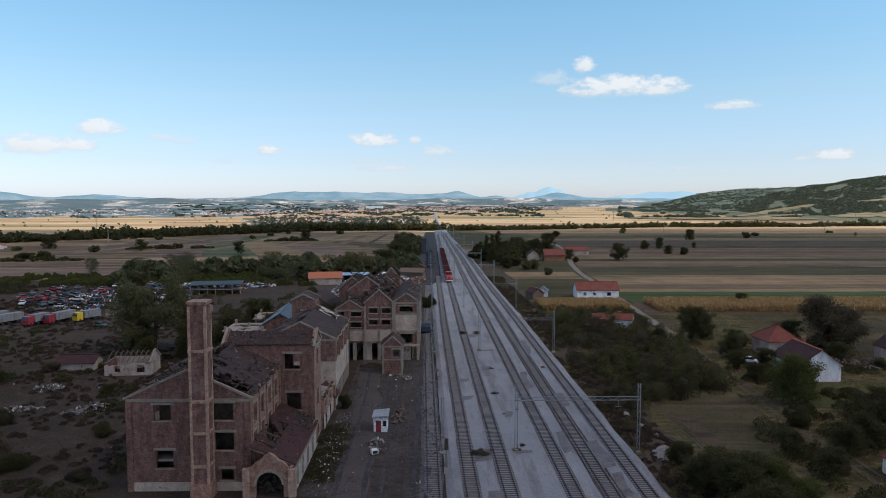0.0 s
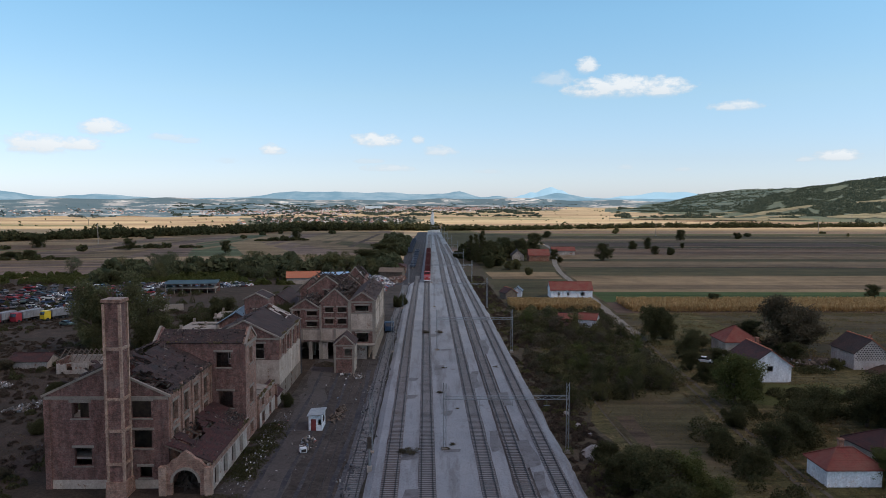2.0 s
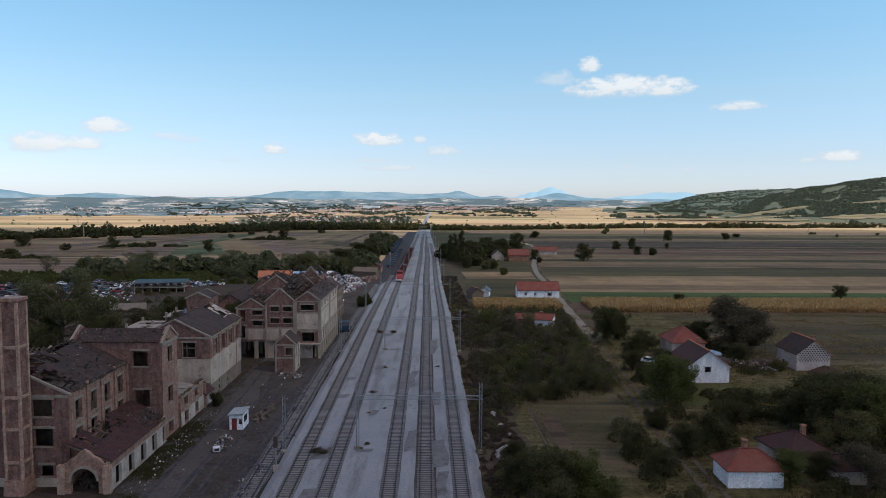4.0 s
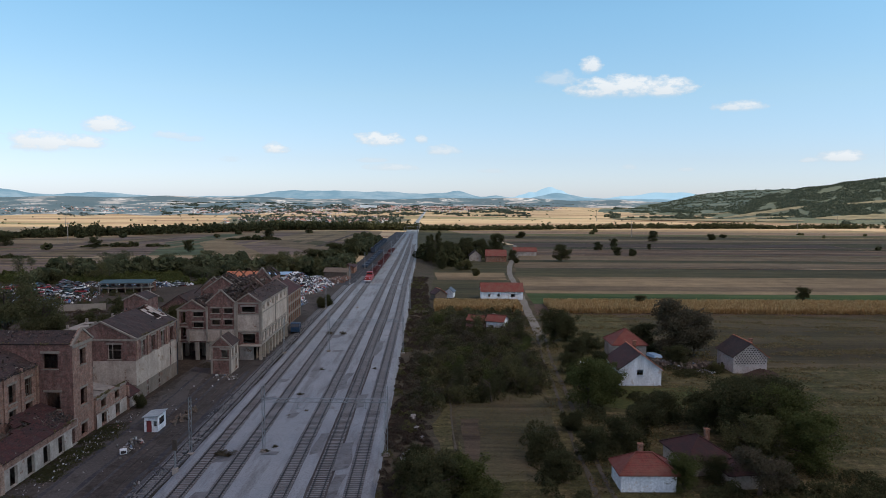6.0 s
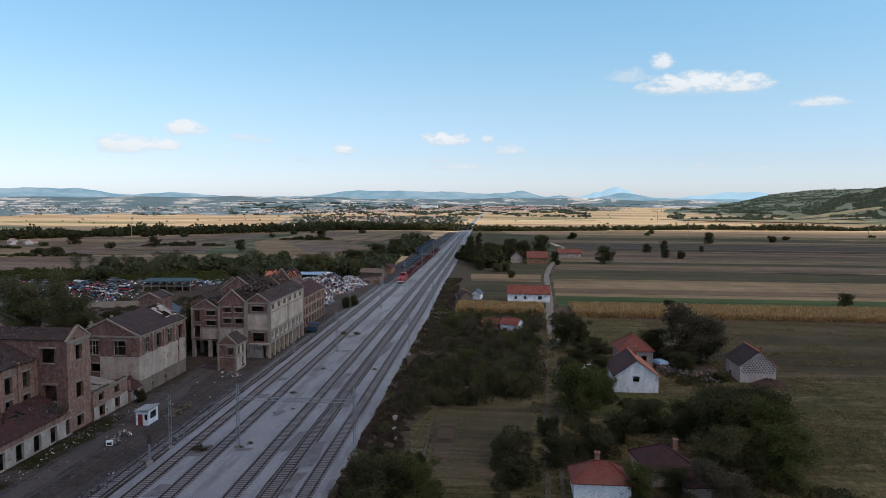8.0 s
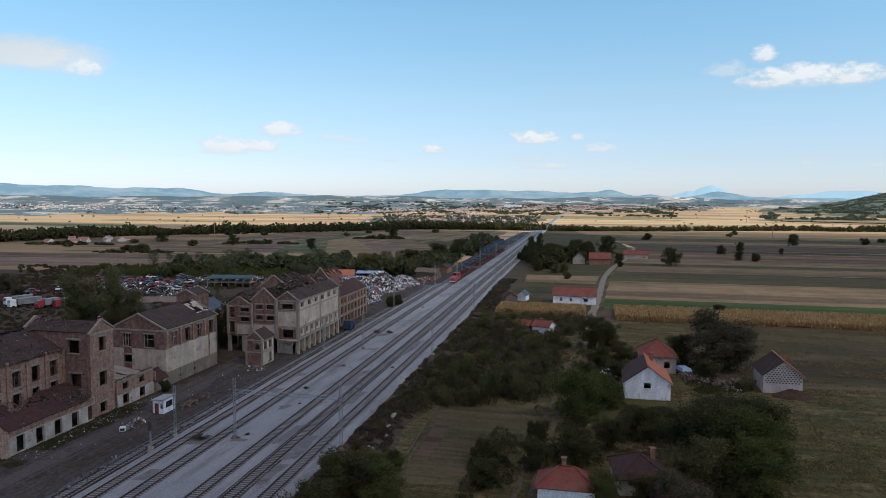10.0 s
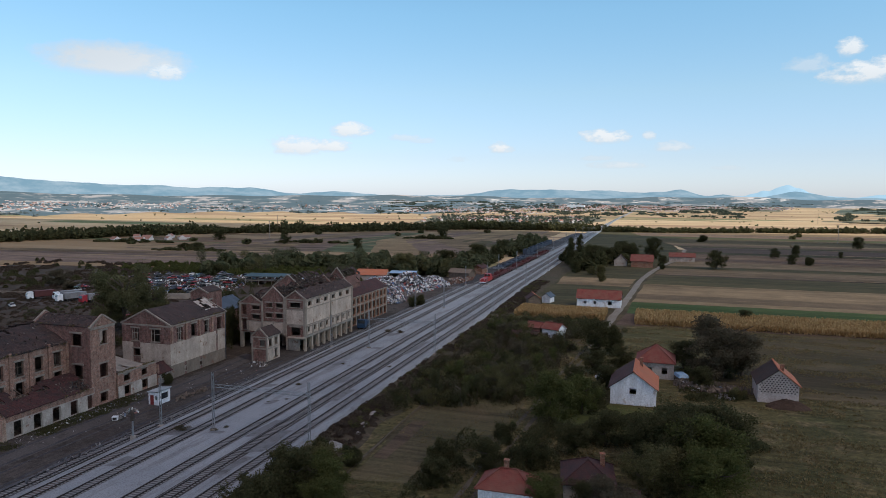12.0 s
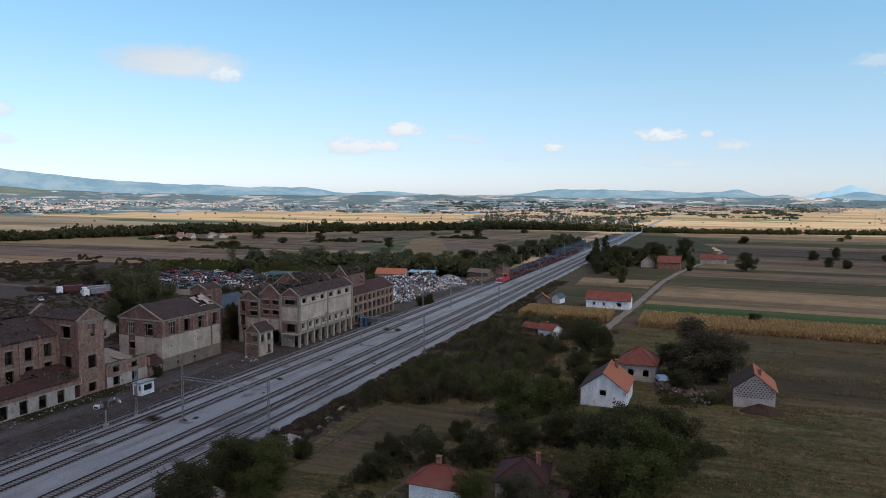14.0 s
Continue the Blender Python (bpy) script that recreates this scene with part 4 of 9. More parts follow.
KIN = {STRAW: (STRAW, STRAW_PALE, STUBBLE), STUBBLE: (STUBBLE, STUBBLE_RED, STRAW), FALLOW: (FALLOW, FALLOW_GREEN, TILLED_DARK), TILLED: (TILLED, TILLED_DARK, STUBBLE_RED), GRASS_DRY: (GRASS_DRY, FALLOW_GREEN, GRASS_DRY),
       CLOVER: (CLOVER, CLOVER, FALLOW_GREEN), TILLED_WEST: (TILLED_WEST, STUBBLE_RED, TILLED_WEST)}
ER = random.Random(31)
for y0, y1, x0, m, text in east:
    n = 1 if y0 < 277 else max(1, round((y1 - y0) / 15))
    cuts = [y0] + sorted(ER.uniform(y0 + 3, y1 - 3) for _ in range(n - 1)) + [y1]
    for i, (p, q) in enumerate(zip(cuts, cuts[1:])):
        a, b = (x0, x0) if y0 < 200 else (road_edge(p) - 0.6, road_edge(q) - 0.6)
        far = 860 if n == 1 else ER.choice((860, 860, 520, 360))
        patch("field", text, [(a, p), (far, p - 4), (far, q - 4), (b, q)], 0.05, m if i == 0 else ER.choice(KIN[m]), 14, 0.7)
        if far < 860:
            patch("field", text, [(far + 1, p - 4), (860, p - 4), (860, q - 4), (far + 1, q - 4)], 0.05, ER.choice(KIN[m]), 14, 0.7)
patch("field", "weedy fallow ground between railway and road", [(25, 258), (66, 258), (72, 348), (80, 420), (90, 480), (95, 560), (18, 600), (20, 430)], 0.035, FALLOW, 8, 1.0)
patch("field", "small golden stubble plot by the railway", [(38, 322), (70, 322), (72, 352), (37, 352)], 0.07, STRAW, 5, 0.6)
patch("field", "green weedy plot behind the railway hedge", [(36, 275), (70, 277), (71, 318), (36, 320)], 0.06, FALLOW, 5, 0.6)
patch("field", "brown farmland west of the railway", [(-900, 240), (-262, 300), (-60, 352), (-24, 420), (-20, 770), (-140, 775), (-270, 640), (-400, 520), (-470, 380), (-900, 360)], 0.035, ground_mat("farmland_west", 230.0, 22.0, -9.0, 0.50), 30, 3.0)
# long strips that fan out northwards beside the line, each its own crop
FAN = [(TILLED_WEST, "mauve-brown ploughed strip"), (STUBBLE, "pale tan stubble strip"), (TILLED_WEST, "brown harrowed strip"), (CLOVER_DULL, "long dull green strip of young crop"), (STRAW, "golden stubble strip"),
       (TILLED_WEST, "reddish ploughed strip"), (STUBBLE, "light brown stubble strip"), (FALLOW, "olive fallow strip"), (TILLED_WEST, "brown ploughed strip")]
for k, (m, text) in enumerate(FAN):
    xa, xb = -258 + 25 * k, -258 + 25 * (k + 1)
    top = 640 + 16 * k
    patch("field", text, [(xa * 1.45 + 120, 430 + 5 * k), (xb * 1.45 + 120, 435 + 5 * k), (xb * 0.98, 560 + 4 * k), (xb * 0.92 - 6, top + 14), (xa * 0.92 - 6, top), (xa * 0.98, 556 + 4 * k)], 0.05 + 0.004 * (k % 2), m, 12, 1.2)
WR = random.Random(17)
for k in range(26):
    y = 352 + 10.5 * k + WR.uniform(-3, 3)
    west, wide = -150 - 0.55 * (y - 350) - WR.uniform(0, 60), WR.uniform(70, 190)
    m, text = WR.choice(((TILLED_WEST, "mauve-brown harrowed strip"), (STUBBLE, "thin tan stubble strip"), (STRAW, "pale straw strip"), (FALLOW, "weedy olive baulk"), (TILLED_DARK, "dark ploughed strip"), (STUBBLE_RED, "reddish stubble strip")))
    h = WR.uniform(2.0, 6.5)
    patch("field", text, [(west - wide / 2, y - 0.10 * wide / 2), (west + wide / 2, y + 0.10 * wide / 2), (west + wide / 2, y + h + 0.10 * wide / 2), (west - wide / 2, y + h * 0.8 - 0.10 * wide / 2)], 0.066 + 0.003 * (k % 3), m, 9, 0.9)
for k in range(12):
    x = -250 + 20 * k + WR.uniform(-4, 4)
    m, text = WR.choice(((STUBBLE, "thin tan stubble strip"), (STRAW, "pale straw strip"), (TILLED_DARK, "dark ploughed strip"), (CLOVER_DULL, "dull green strip of young crop")))
    y0, y1, w = 470 + 6 * k, 600 + 12 * k, WR.uniform(3, 8)
    patch("field", text, [(x * 1.08, y0), (x * 1.08 + w, y0 + 2), (x * 0.93 + w, y1), (x * 0.93, y1 - 3)], 0.068 + 0.003 * (k % 3), m, 9, 0.9)
patch("field", "golden straw field by the line", [(-112, 610), (-30, 590), (-24, 640), (-40, 745), (-84, 752)], 0.062, STRAW, 10, 1.5)
for y0, y1, m, text in ((378, 404, TILLED_WEST, "mauve-brown ploughed strip"), (408, 424, STUBBLE, "thin tan stubble strip"), (344, 372, TILLED_WEST, "dark ploughed strip")):
    patch("field", text, [(-430, y0 - 46), (-66, y0 + 6), (-60, y1 + 8), (-440, y1 - 40)], 0.055, m, 14, 1.5)
patch("meadow", "rough green and brown meadow grass", [(28, -160), (260, -160), (260, 150), (150, 226), (76, 226), (70, 262), (26, 262)], 0.03, MEADOW, 8, 1.2)
patch("scrub", "weedy rubbish-strewn scrub ground", [(-260, -160), (-14, -160), (-14, 330), (-60, 350), (-260, 310)], 0.03, SCRUB, 8, 2)
patch("yard", "packed earth yard beside the ruins", [(-17, -160), (2.4, -160), (2.4, 330), (-50, 335), (-50, 292), (-16, 228)], 0.06, YARD, 5, 0.5)
patch("yard", "brown dirt lorry park", [(-190, 186), (-100, 200), (-78, 214), (-82, 226), (-190, 212)], 0.06, YARD, 5, 2.0)
patch("verge", "dry weedy verge along the tracks", [*[(rail_x(28.5, y), y) for y in range(-160, 521, 40)], (32, 520), (36, 420), (38, 110), (37, -160)], 0.045, VERGE, 4, 1.0)
LAWN = rough_ground("lawn_grass", (0.088, 0.092, 0.030), (0.066, 0.074, 0.024), (0.11, 0.098, 0.042), 0.1, 0.4, 1.4, 0.8)
patch("meadow_lawn", "mown green grass before the farmhouse", [(66, 124), (84, 122), (92, 132), (90, 139), (74, 138.5), (67, 136)], 0.055, LAWN, 2.5, 1.0)
patch("field", "weedy fallow ground between the line and the far road", [(20, 545), (97, 545), (92, 610), (52, 790), (46, 836), (14, 836), (17, 700)], 0.032, FALLOW, 10, 1.0)
ribbon("verge", "rough grass verge beside the dirt road", ROADLINE[6:], 13, 0.033, GRASS_DRY, "verge", 1.0)
ribbon("road_yard", "worn grey drive curving across the yard", [(-10.5, -150), (-10.5, 90), (-10.8, 118), (-12.0, 135), (-13.6, 148), (-13.2, 164)], 4.6, 0.075, DRIVE, jitter=1.2)
ribbon("road", "pale dirt road winding past the farmhouses", ROADLINE[6:], 2.7, 0.10, ROAD, jitter=0.5)
for off in (-1.0, 1.0):
    ribbon("road", "rutted wheel track of a dirt lane", [(x + off, y) for x, y in ROADLINE[:7]], 0.7, 0.09, LANE, jitter=0.35)
ribbon("road", "footpath worn across the meadow", [(41.2, 88), (40.5, 105), (40.6, 120), (40.2, 135)], 0.35, 0.09, LANE, jitter=0.5)
patch("meadow_garden", "weedy garden plot with faint rows", [(41.6, 90.5), (55.8, 90.6), (59.4, 135), (40.8, 134.6)], 0.05, GARDEN, 3, 0.6)
patch("meadow_garden", "reddish freshly dug beds along the garden edge", [(41.9, 99), (44.3, 99), (45.2, 118), (42.3, 118)], 0.058, TILLED_BED, 1.2, 0.35)
ribbon("verge", "pale dry grass bank round the garden plot", [(41.2, 91), (40.9, 112), (40.6, 133), (46, 135.4), (59.5, 135.6)], 0.9, 0.064, GRASS_DRY, "verge", 0.5)


# the cloud overhead, whose thin veil dims the sun over the near land
def veil():
    k = Mat("cloud_veil", 1.0, 0, 0)
    clear, milky, both = (k.n.new(t) for t in ("ShaderNodeBsdfTransparent", "ShaderNodeBsdfTranslucent", "ShaderNodeMixShader"))
    milky.inputs[0].default_value = (0.438, 0.340, 0.385, 1)
    # thickness graded by hand to brighten the land to the south-east and north
    sep = k.n.new("ShaderNodeSeparateXYZ")
    k.l.new(k.pos, sep.inputs[0])
    dx, dy = (SUN_DIR / SUN_DIR.z * 620.0).xy
    side = k.math("SUBTRACT", k.math("SUBTRACT", sep.outputs[0], dx), k.math("MULTIPLY", k.math("SUBTRACT", sep.outputs[1], dy), 1.2))
    thick = k.ramp(k.math("DIVIDE", k.math("ADD", side, 150.0), 300.0), [(0.36, 0.95), (0.58, 0.79)])
    north = k.math("DIVIDE", k.math("SUBTRACT", k.math("SUBTRACT", sep.outputs[1], dy), 100.0), 170.0)
    thick = k.math("MULTIPLY", thick, k.ramp(north, [(0.0, 1.0), (0.45, 0.88), (1.0, 0.80)]))
    fac = k.math("MULTIPLY", thick, k.ramp(k.noise(0.0022, 3, 0.5), [(0.3, 0.92), (0.7, 1.0)]))
    k.l.new(fac, both.inputs[0]), k.l.new(clear.outputs[0], both.inputs[1]), k.l.new(milky.outputs[0], both.inputs[2])
    k.l.new(both.outputs[0], k.n["Material Output"].inputs[0])
    high = 620.0
    dx, dy = (SUN_DIR / SUN_DIR.z * high).xy
    bm = bmesh.new()
    pts = outline([(-1500 + dx, -1400 + dy), (1300 + dx, -1400 + dy), (1300 + dx, 640 + dy), (120 + dx, 690 + dy), (-60 + dx, 800 + dy), (-500 + dx, 822 + dy), (-1500 + dx, 850 + dy)], 60, 0)
    pts = [p + Vector((0, 28 * noise.noise(p * 0.006), 0)) for p in pts]
    bm.faces.new([bm.verts.new((p.x, p.y, high)) for p in pts])
    bmesh.ops.triangulate(bm, faces=bm.faces)
    tagged(part("backdrop_cloud", bm, k.m), "thin grey cloud veil overhead", "cloud", kind="structure")


veil()

# ---- railway ----
BED = 0.6
TRACKS = [(5.2, -160, 330), (10.0, -160, 1000), (18.0, -160, 1300), (22.6, -160, 800), (27.2, -160, 560)]


def ballast_bed():
    bm = bmesh.new()
    rows = []
    for y in [*range(-168, 640, 8), *range(640, 1000, 30), *range(1000, 2700, 100)]:
        s = min(1.0, max(0.0, (y - 302) / 14))
        a, b = rail_x(2.9 + s * 4.9 - 3.0 * min(1.0, max(0.0, (y - 600) / 200)), y), rail_x(29.3, y)
        w = 0.35 * noise.noise(Vector((y * 0.13, 1, 0)))
        q = 0.45 * noise.noise(Vector((y * 0.11, 7, 0)))
        rows.append([bm.verts.new(p) for p in ((a - 1.1 + w, y, 0.02), (a + w * 0.5, y, BED), ((a + b) / 2, y, BED + 0.03), (b + q * 0.5, y, BED), (b + 0.8 + q, y, 0.02))])
    for r, t in zip(rows, rows[1:]):
        for i in range(4):
            bm.faces.new((r[i], r[i + 1], t[i + 1], t[i]))
    tagged(part("road_ballast", bm, BALLAST), "broad bed of pale grey ballast gravel", "ballast", kind="structure")


ballast_bed()


def rail_profile(bm, x, y0, y1, z):
    pts = [(-0.07, 0), (0.07, 0), (0.02, 0.035), (0.02, 0.12), (0.04, 0.13), (0.04, 0.17), (-0.04, 0.17), (-0.04, 0.13), (-0.02, 0.12), (-0.02, 0.035)]
    prism(bm, [(x + px, y0, z + pz) for px, pz in pts], (0, y1 - y0, 0))


def swept_rail(bm, line, z):
    """One continuous rail along a line of (x, y)."""
    pts = [(-0.11, 0), (0.11, 0), (0.035, 0.035), (0.035, 0.12), (0.06, 0.13), (0.06, 0.17), (-0.06, 0.17), (-0.06, 0.13), (-0.035, 0.12), (-0.035, 0.035)]
    rings = [[bm.verts.new((x + px, y, z + pz)) for px, pz in pts] for x, y in line]
    for a, b in zip(rings, rings[1:]):
        for i in range(len(pts)):
            j = (i + 1) % len(pts)
            bm.faces.new((a[i], a[j], b[j], b[i]))
    bm.faces.new(rings[0][::-1]), bm.faces.new(rings[-1])


def sleeper_mesh():
    bm = bmesh.new()
    box(bm, -1.15, -0.135, 0, 1.15, 0.135, 0.18, 0.96)
    me = bpy.data.meshes.new("sleeper")
    bm.to_mesh(me)
    bm.free()
    me.materials.append(SLEEPER)
    return me


SLEEPER_MESH = sleeper_mesh()


def track(x, y0, y1, single, z=BED, label="railway track of dark rails on pale sleepers", drift=0.0):
    """One track: two rails, single sleepers in the stretch that is passed close by, the rest of the sleepers joined."""
    t = thing("railway_track", label, "railway track", (x, 0, z), 0, "tracks side by side")
    ys = [y0 + (min(y1, 360) - y0) * k / 16 for k in range(17)] + [360 + (y1 - 360) * (k + 1) / 12 for k in range(12) if y1 > 360]
    for s in (-0.75, 0.75):
        bm = bmesh.new()
        swept_rail(bm, [(s + rail_x(x, y) - x, y) for y in ys], 0.06)
        part("rail", bm, RAIL, t)
    n = int((y1 - y0) / 0.62)
    rng = random.Random(int(x * 10))
    verts, faces = [], []
    for k in range(n):
        y = y0 + 0.62 * k
        jx, jy = rng.uniform(-0.05, 0.05) + rail_x(x, y) - x, rng.uniform(-0.04, 0.04)
        if single[0] <= y < single[1]:
            ob = part("sleeper", SLEEPER_MESH, None, t)
            ob.location = (jx, y + jy, -0.085)
        elif y < 700:
            b = len(verts)
            for zz, s in ((-0.08, 1.0), (0.09, 0.96)):
                verts += [(jx + 1.15 * i * s, y + jy + 0.135 * j * s, zz) for i, j in ((-1, -1), (1, -1), (1, 1), (-1, 1))]
            faces += [tuple(b + i for i in f) for f in ((4, 5, 6, 7), (0, 1, 5, 4), (1, 2, 6, 5), (2, 3, 7, 6), (3, 0, 4, 7))]
    me = bpy.data.meshes.new("sleeper_run")
    me.from_pydata(verts, [], faces)
    me.materials.append(SLEEPER)
    tagged(part("sleeper_run", me, None, t), kind="stuff")
    return t


for x, y0, y1 in TRACKS:
    track(x, y0, y1, (76, 120))
OILY = rough_ground("oil_stained_gravel", (0.062, 0.056, 0.054), (0.095, 0.086, 0.082), (0.045, 0.04, 0.038), 0.15, 0.8, 6)
# gravel darkened to paint the shade between sleepers; one track is rusty too
CRIB_SHADE = rough_ground("crib_gravel_shade", (0.082, 0.082, 0.086), (0.118, 0.117, 0.12), (0.066, 0.063, 0.064), 0.12, 0.8, 6)
CRIB_RUSTY = rough_ground("crib_gravel_rusty", (0.098, 0.080, 0.074), (0.128, 0.108, 0.10), (0.07, 0.058, 0.055), 0.12, 0.8, 6)
SIDING_GRAVEL = rough_ground("siding_gravel", (0.092, 0.094, 0.102), (0.128, 0.128, 0.134), (0.056, 0.055, 0.056), 0.12, 0.6, 5, 0.8)
DITCH = rough_ground("weedy_ditch", (0.034, 0.034, 0.030), (0.050, 0.046, 0.038), (0.028, 0.030, 0.020), 0.2, 0.8, 4)
for x, m, text, w in ((5.2, CRIB_RUSTY, "rust-stained gravel between the sleepers, darkened for shade", 2.3), (10.0, CRIB_SHADE, "gravel between the sleepers, darkened for their shade", 2.3), (18.0, CRIB_SHADE, "gravel between the sleepers, darkened for their shade", 2.35),
                      (22.6, OILY, "oil-black gravel between the sleepers", 2.9), (27.2, CRIB_SHADE, "gravel between the sleepers, darkened for their shade", 2.3)):
    ribbon("road_gravel", text, [(rail_x(x, y), y) for y in range(-160, 331 if x < 6 else 521, 20)], w, BED + 0.05, m, "gravel", 0.12)
STAIN = rough_ground("stained_ballast", (0.150, 0.150, 0.155), (0.185, 0.187, 0.192), (0.105, 0.10, 0.10), 0.5, 0.9, 6)
for x, y, w, d in ((24.6, 99, 1.3, 6), (25.0, 88, 0.8, 4), (20.2, 104, 0.7, 5), (7.4, 98.6, 1.6, 2.2), (8.0, 84, 1.0, 2.0), (13.9, 99.6, 1.3, 0.7), (13.2, 118, 0.7, 1.6), (24.2, 126, 0.9, 5), (20.0, 140, 0.8, 7), (12.6, 150, 1.0, 2.5), (7.2, 128, 1.0, 1.5), (7.0, 140, 1.1, 1.2), (15.0, 168, 1.4, 1.0), (24.0, 171, 1.2, 9), (12.2, 186, 1.6, 2.2)):
    patch("road_stain", "dark oil and coal stain on the ballast", [(rail_x(x - w, y), y - d), (rail_x(x + w * 0.7, y), y - d * 0.8), (rail_x(x + w, y), y + d), (rail_x(x - w * 0.8, y), y + d * 0.9)], BED + 0.062, STAIN, 0.35, 0.5)
SIDING = [(0.3, -160), (0.3, 110), (0.0, 150), (-0.6, 230), (-0.6, 300)]
ribbon("road_gravel", "grey gravel bed of the disused siding", SIDING, 3.6, 0.075, SIDING_GRAVEL, "gravel", 0.7)
ribbon("road_ditch", "dark weedy ditch at the foot of the ballast", [(rail_x(2.2, y), y) for y in range(-160, 301, 20)], 1.1, 0.079, DITCH, "ditch", 0.6)
track(0.3, -160, 300, (90, 100), 0.05, "disused siding half buried in grey gravel")
for x, w in ((-2.2, 0.8), (-6.4, 0.5), (-8.6, 0.6), (-12.2, 0.55)):
    ribbon("road_rut", "dark muddy wheel rut along the yard", [(x, -150), (x + 0.3, 60), (x - 0.2, 95), (x + 0.1, 125), (x - 0.9, 150)], w, 0.084, CINDER, "rut", 0.35)
for x in (-5.2, -3.7):
    bm = bmesh.new()
    rail_profile(bm, 0, -160, 159, -0.08)
    r = part("rail", bm, RAIL)
    r.location = (x, 0, 0.0)
    tagged(r, "old rail sunk in the yard dirt", "rail", "sunken yard rails")


def lattice(bm, a, b, wide, chord, side, cell=0.9):
    """Two chords with zigzag bracing from a to b; side is the direction across."""
    a, b, s = Vector(a), Vector(b), Vector(side) * wide / 2
    bar(bm, a - s, b - s, chord)
    bar(bm, a + s, b + s, chord)
    n = max(2, int((b - a).length / cell))
    for k in range(n):
        p, q = a.lerp(b, k / n), a.lerp(b, (k + 1) / n)
        i = 1 if k % 2 else -1
        bar(bm, p + i * s, q - i * s, chord * 0.55)


def mast(parent, x, z0, z1):
    bm = bmesh.new()
    lattice(bm, (x, 0, z0), (x, 0, z1), 0.38, 0.1, (1, 0, 0))
    m = part("mast", bm, STEEL, parent)
    bm = bmesh.new()
    box(bm, x - 0.5, -0.5, z0 - 0.5, x + 0.5, 0.5, z0 + 0.25, 0.8)
    part("footing", bm, CONCRETE, m)


def portal(y, high=8.3):
    x0, x1 = rail_x(12.6 if y < 290 else 12.2, y), rail_x(30.6, y)
    g = thing("catenary_portal", "galvanised steel lattice portal spanning three tracks", "portal", (0, y, 0), 0, "portals along the railway")
    mast(g, x0, BED, high + 2.2), mast(g, x1, 0.15, high + 2.2)
    bm = bmesh.new()
    lattice(bm, (x0 - 0.3, 0, high), (x1 + 0.3, 0, high), 0.5, 0.09, (0, 0, 1), 1.0)
    part("beam", bm, STEEL, g)
    for x in (x0 + (x1 - x0) * k for k in (0.28, 0.55, 0.83)):
        bm = bmesh.new()
        bar(bm, (x, 0, high - 0.2), (x, 0, high - 1.3), 0.05)
        bar(bm, (x - 0.5, 0, high - 1.2), (x + 0.5, 0, high - 1.2), 0.04)
        part("hanger", bm, STEEL, g)


for y in (-34, 33.3, 100.5, 167.8, 235.5, 303, 370, 436, 505, 575, 640, 705):
    portal(y)


def pole(x, y, h, label, z0=0.0, w=0.2, mat=None, name="lamp_post"):
    g = thing(name, label, "post", (x, y, z0), 0, "")
    bm = bmesh.new()
    tube(bm, (0, 0, -0.3), (0, 0, h), w, w * 0.6, 8)
    part("shaft", bm, mat or STEEL, g)
    bm = bmesh.new()
    box(bm, -0.35, -0.35, -0.2, 0.35, 0.35, 0.9, 0.9)
    part("footing", bm, LIMEWASH, g)
    return g


ribbon("road_cinders", "dark oily goods sidings north of the station", [(0.0, 300), (-1.0, 420), (-2.0, 560), (1, 760)], 13, 0.08, CINDER, "cinders", 1.0)
for x in (-4.8, -0.2, 3.8):
    bm = bmesh.new()
    for k in (-0.75, 0.75):
        rail_profile(bm, k, 306, 640, 0.0)
    r = part("siding_track", bm, RAIL)
    r.location = (x, 0, 0.05)
    tagged(r, "goods siding laid in dark cinders", "railway track", "goods sidings")
for x, y, h in ((1.7, 100.6, 8.6), (0.9, 168, 8.6), (0.4, 235.5, 8.6), (0.2, 303, 8.6), (0.0, 370, 8.6)):
    g = thing("steel_mast", "slim twin-leg steel mast beside the ballast", "mast", (0, y, 0), 0, "masts along the line")
    mast(g, x, 0.1, h)
p = pole(2.1, 93.4, 4.2, "short dark signal post on a white base")
bm = bmesh.new()
box(bm, -0.28, -0.2, 3.4, 0.28, 0.2, 4.9, 0.9)
part("signal_head", bm, SOOT_SHADE, p)

# ---- ruined brick works ----
def win_row(u0, step, n, w, z0, z1):
    return [(u0 + step * k, u0 + step * k + w, z0, z1) for k in range(n)]


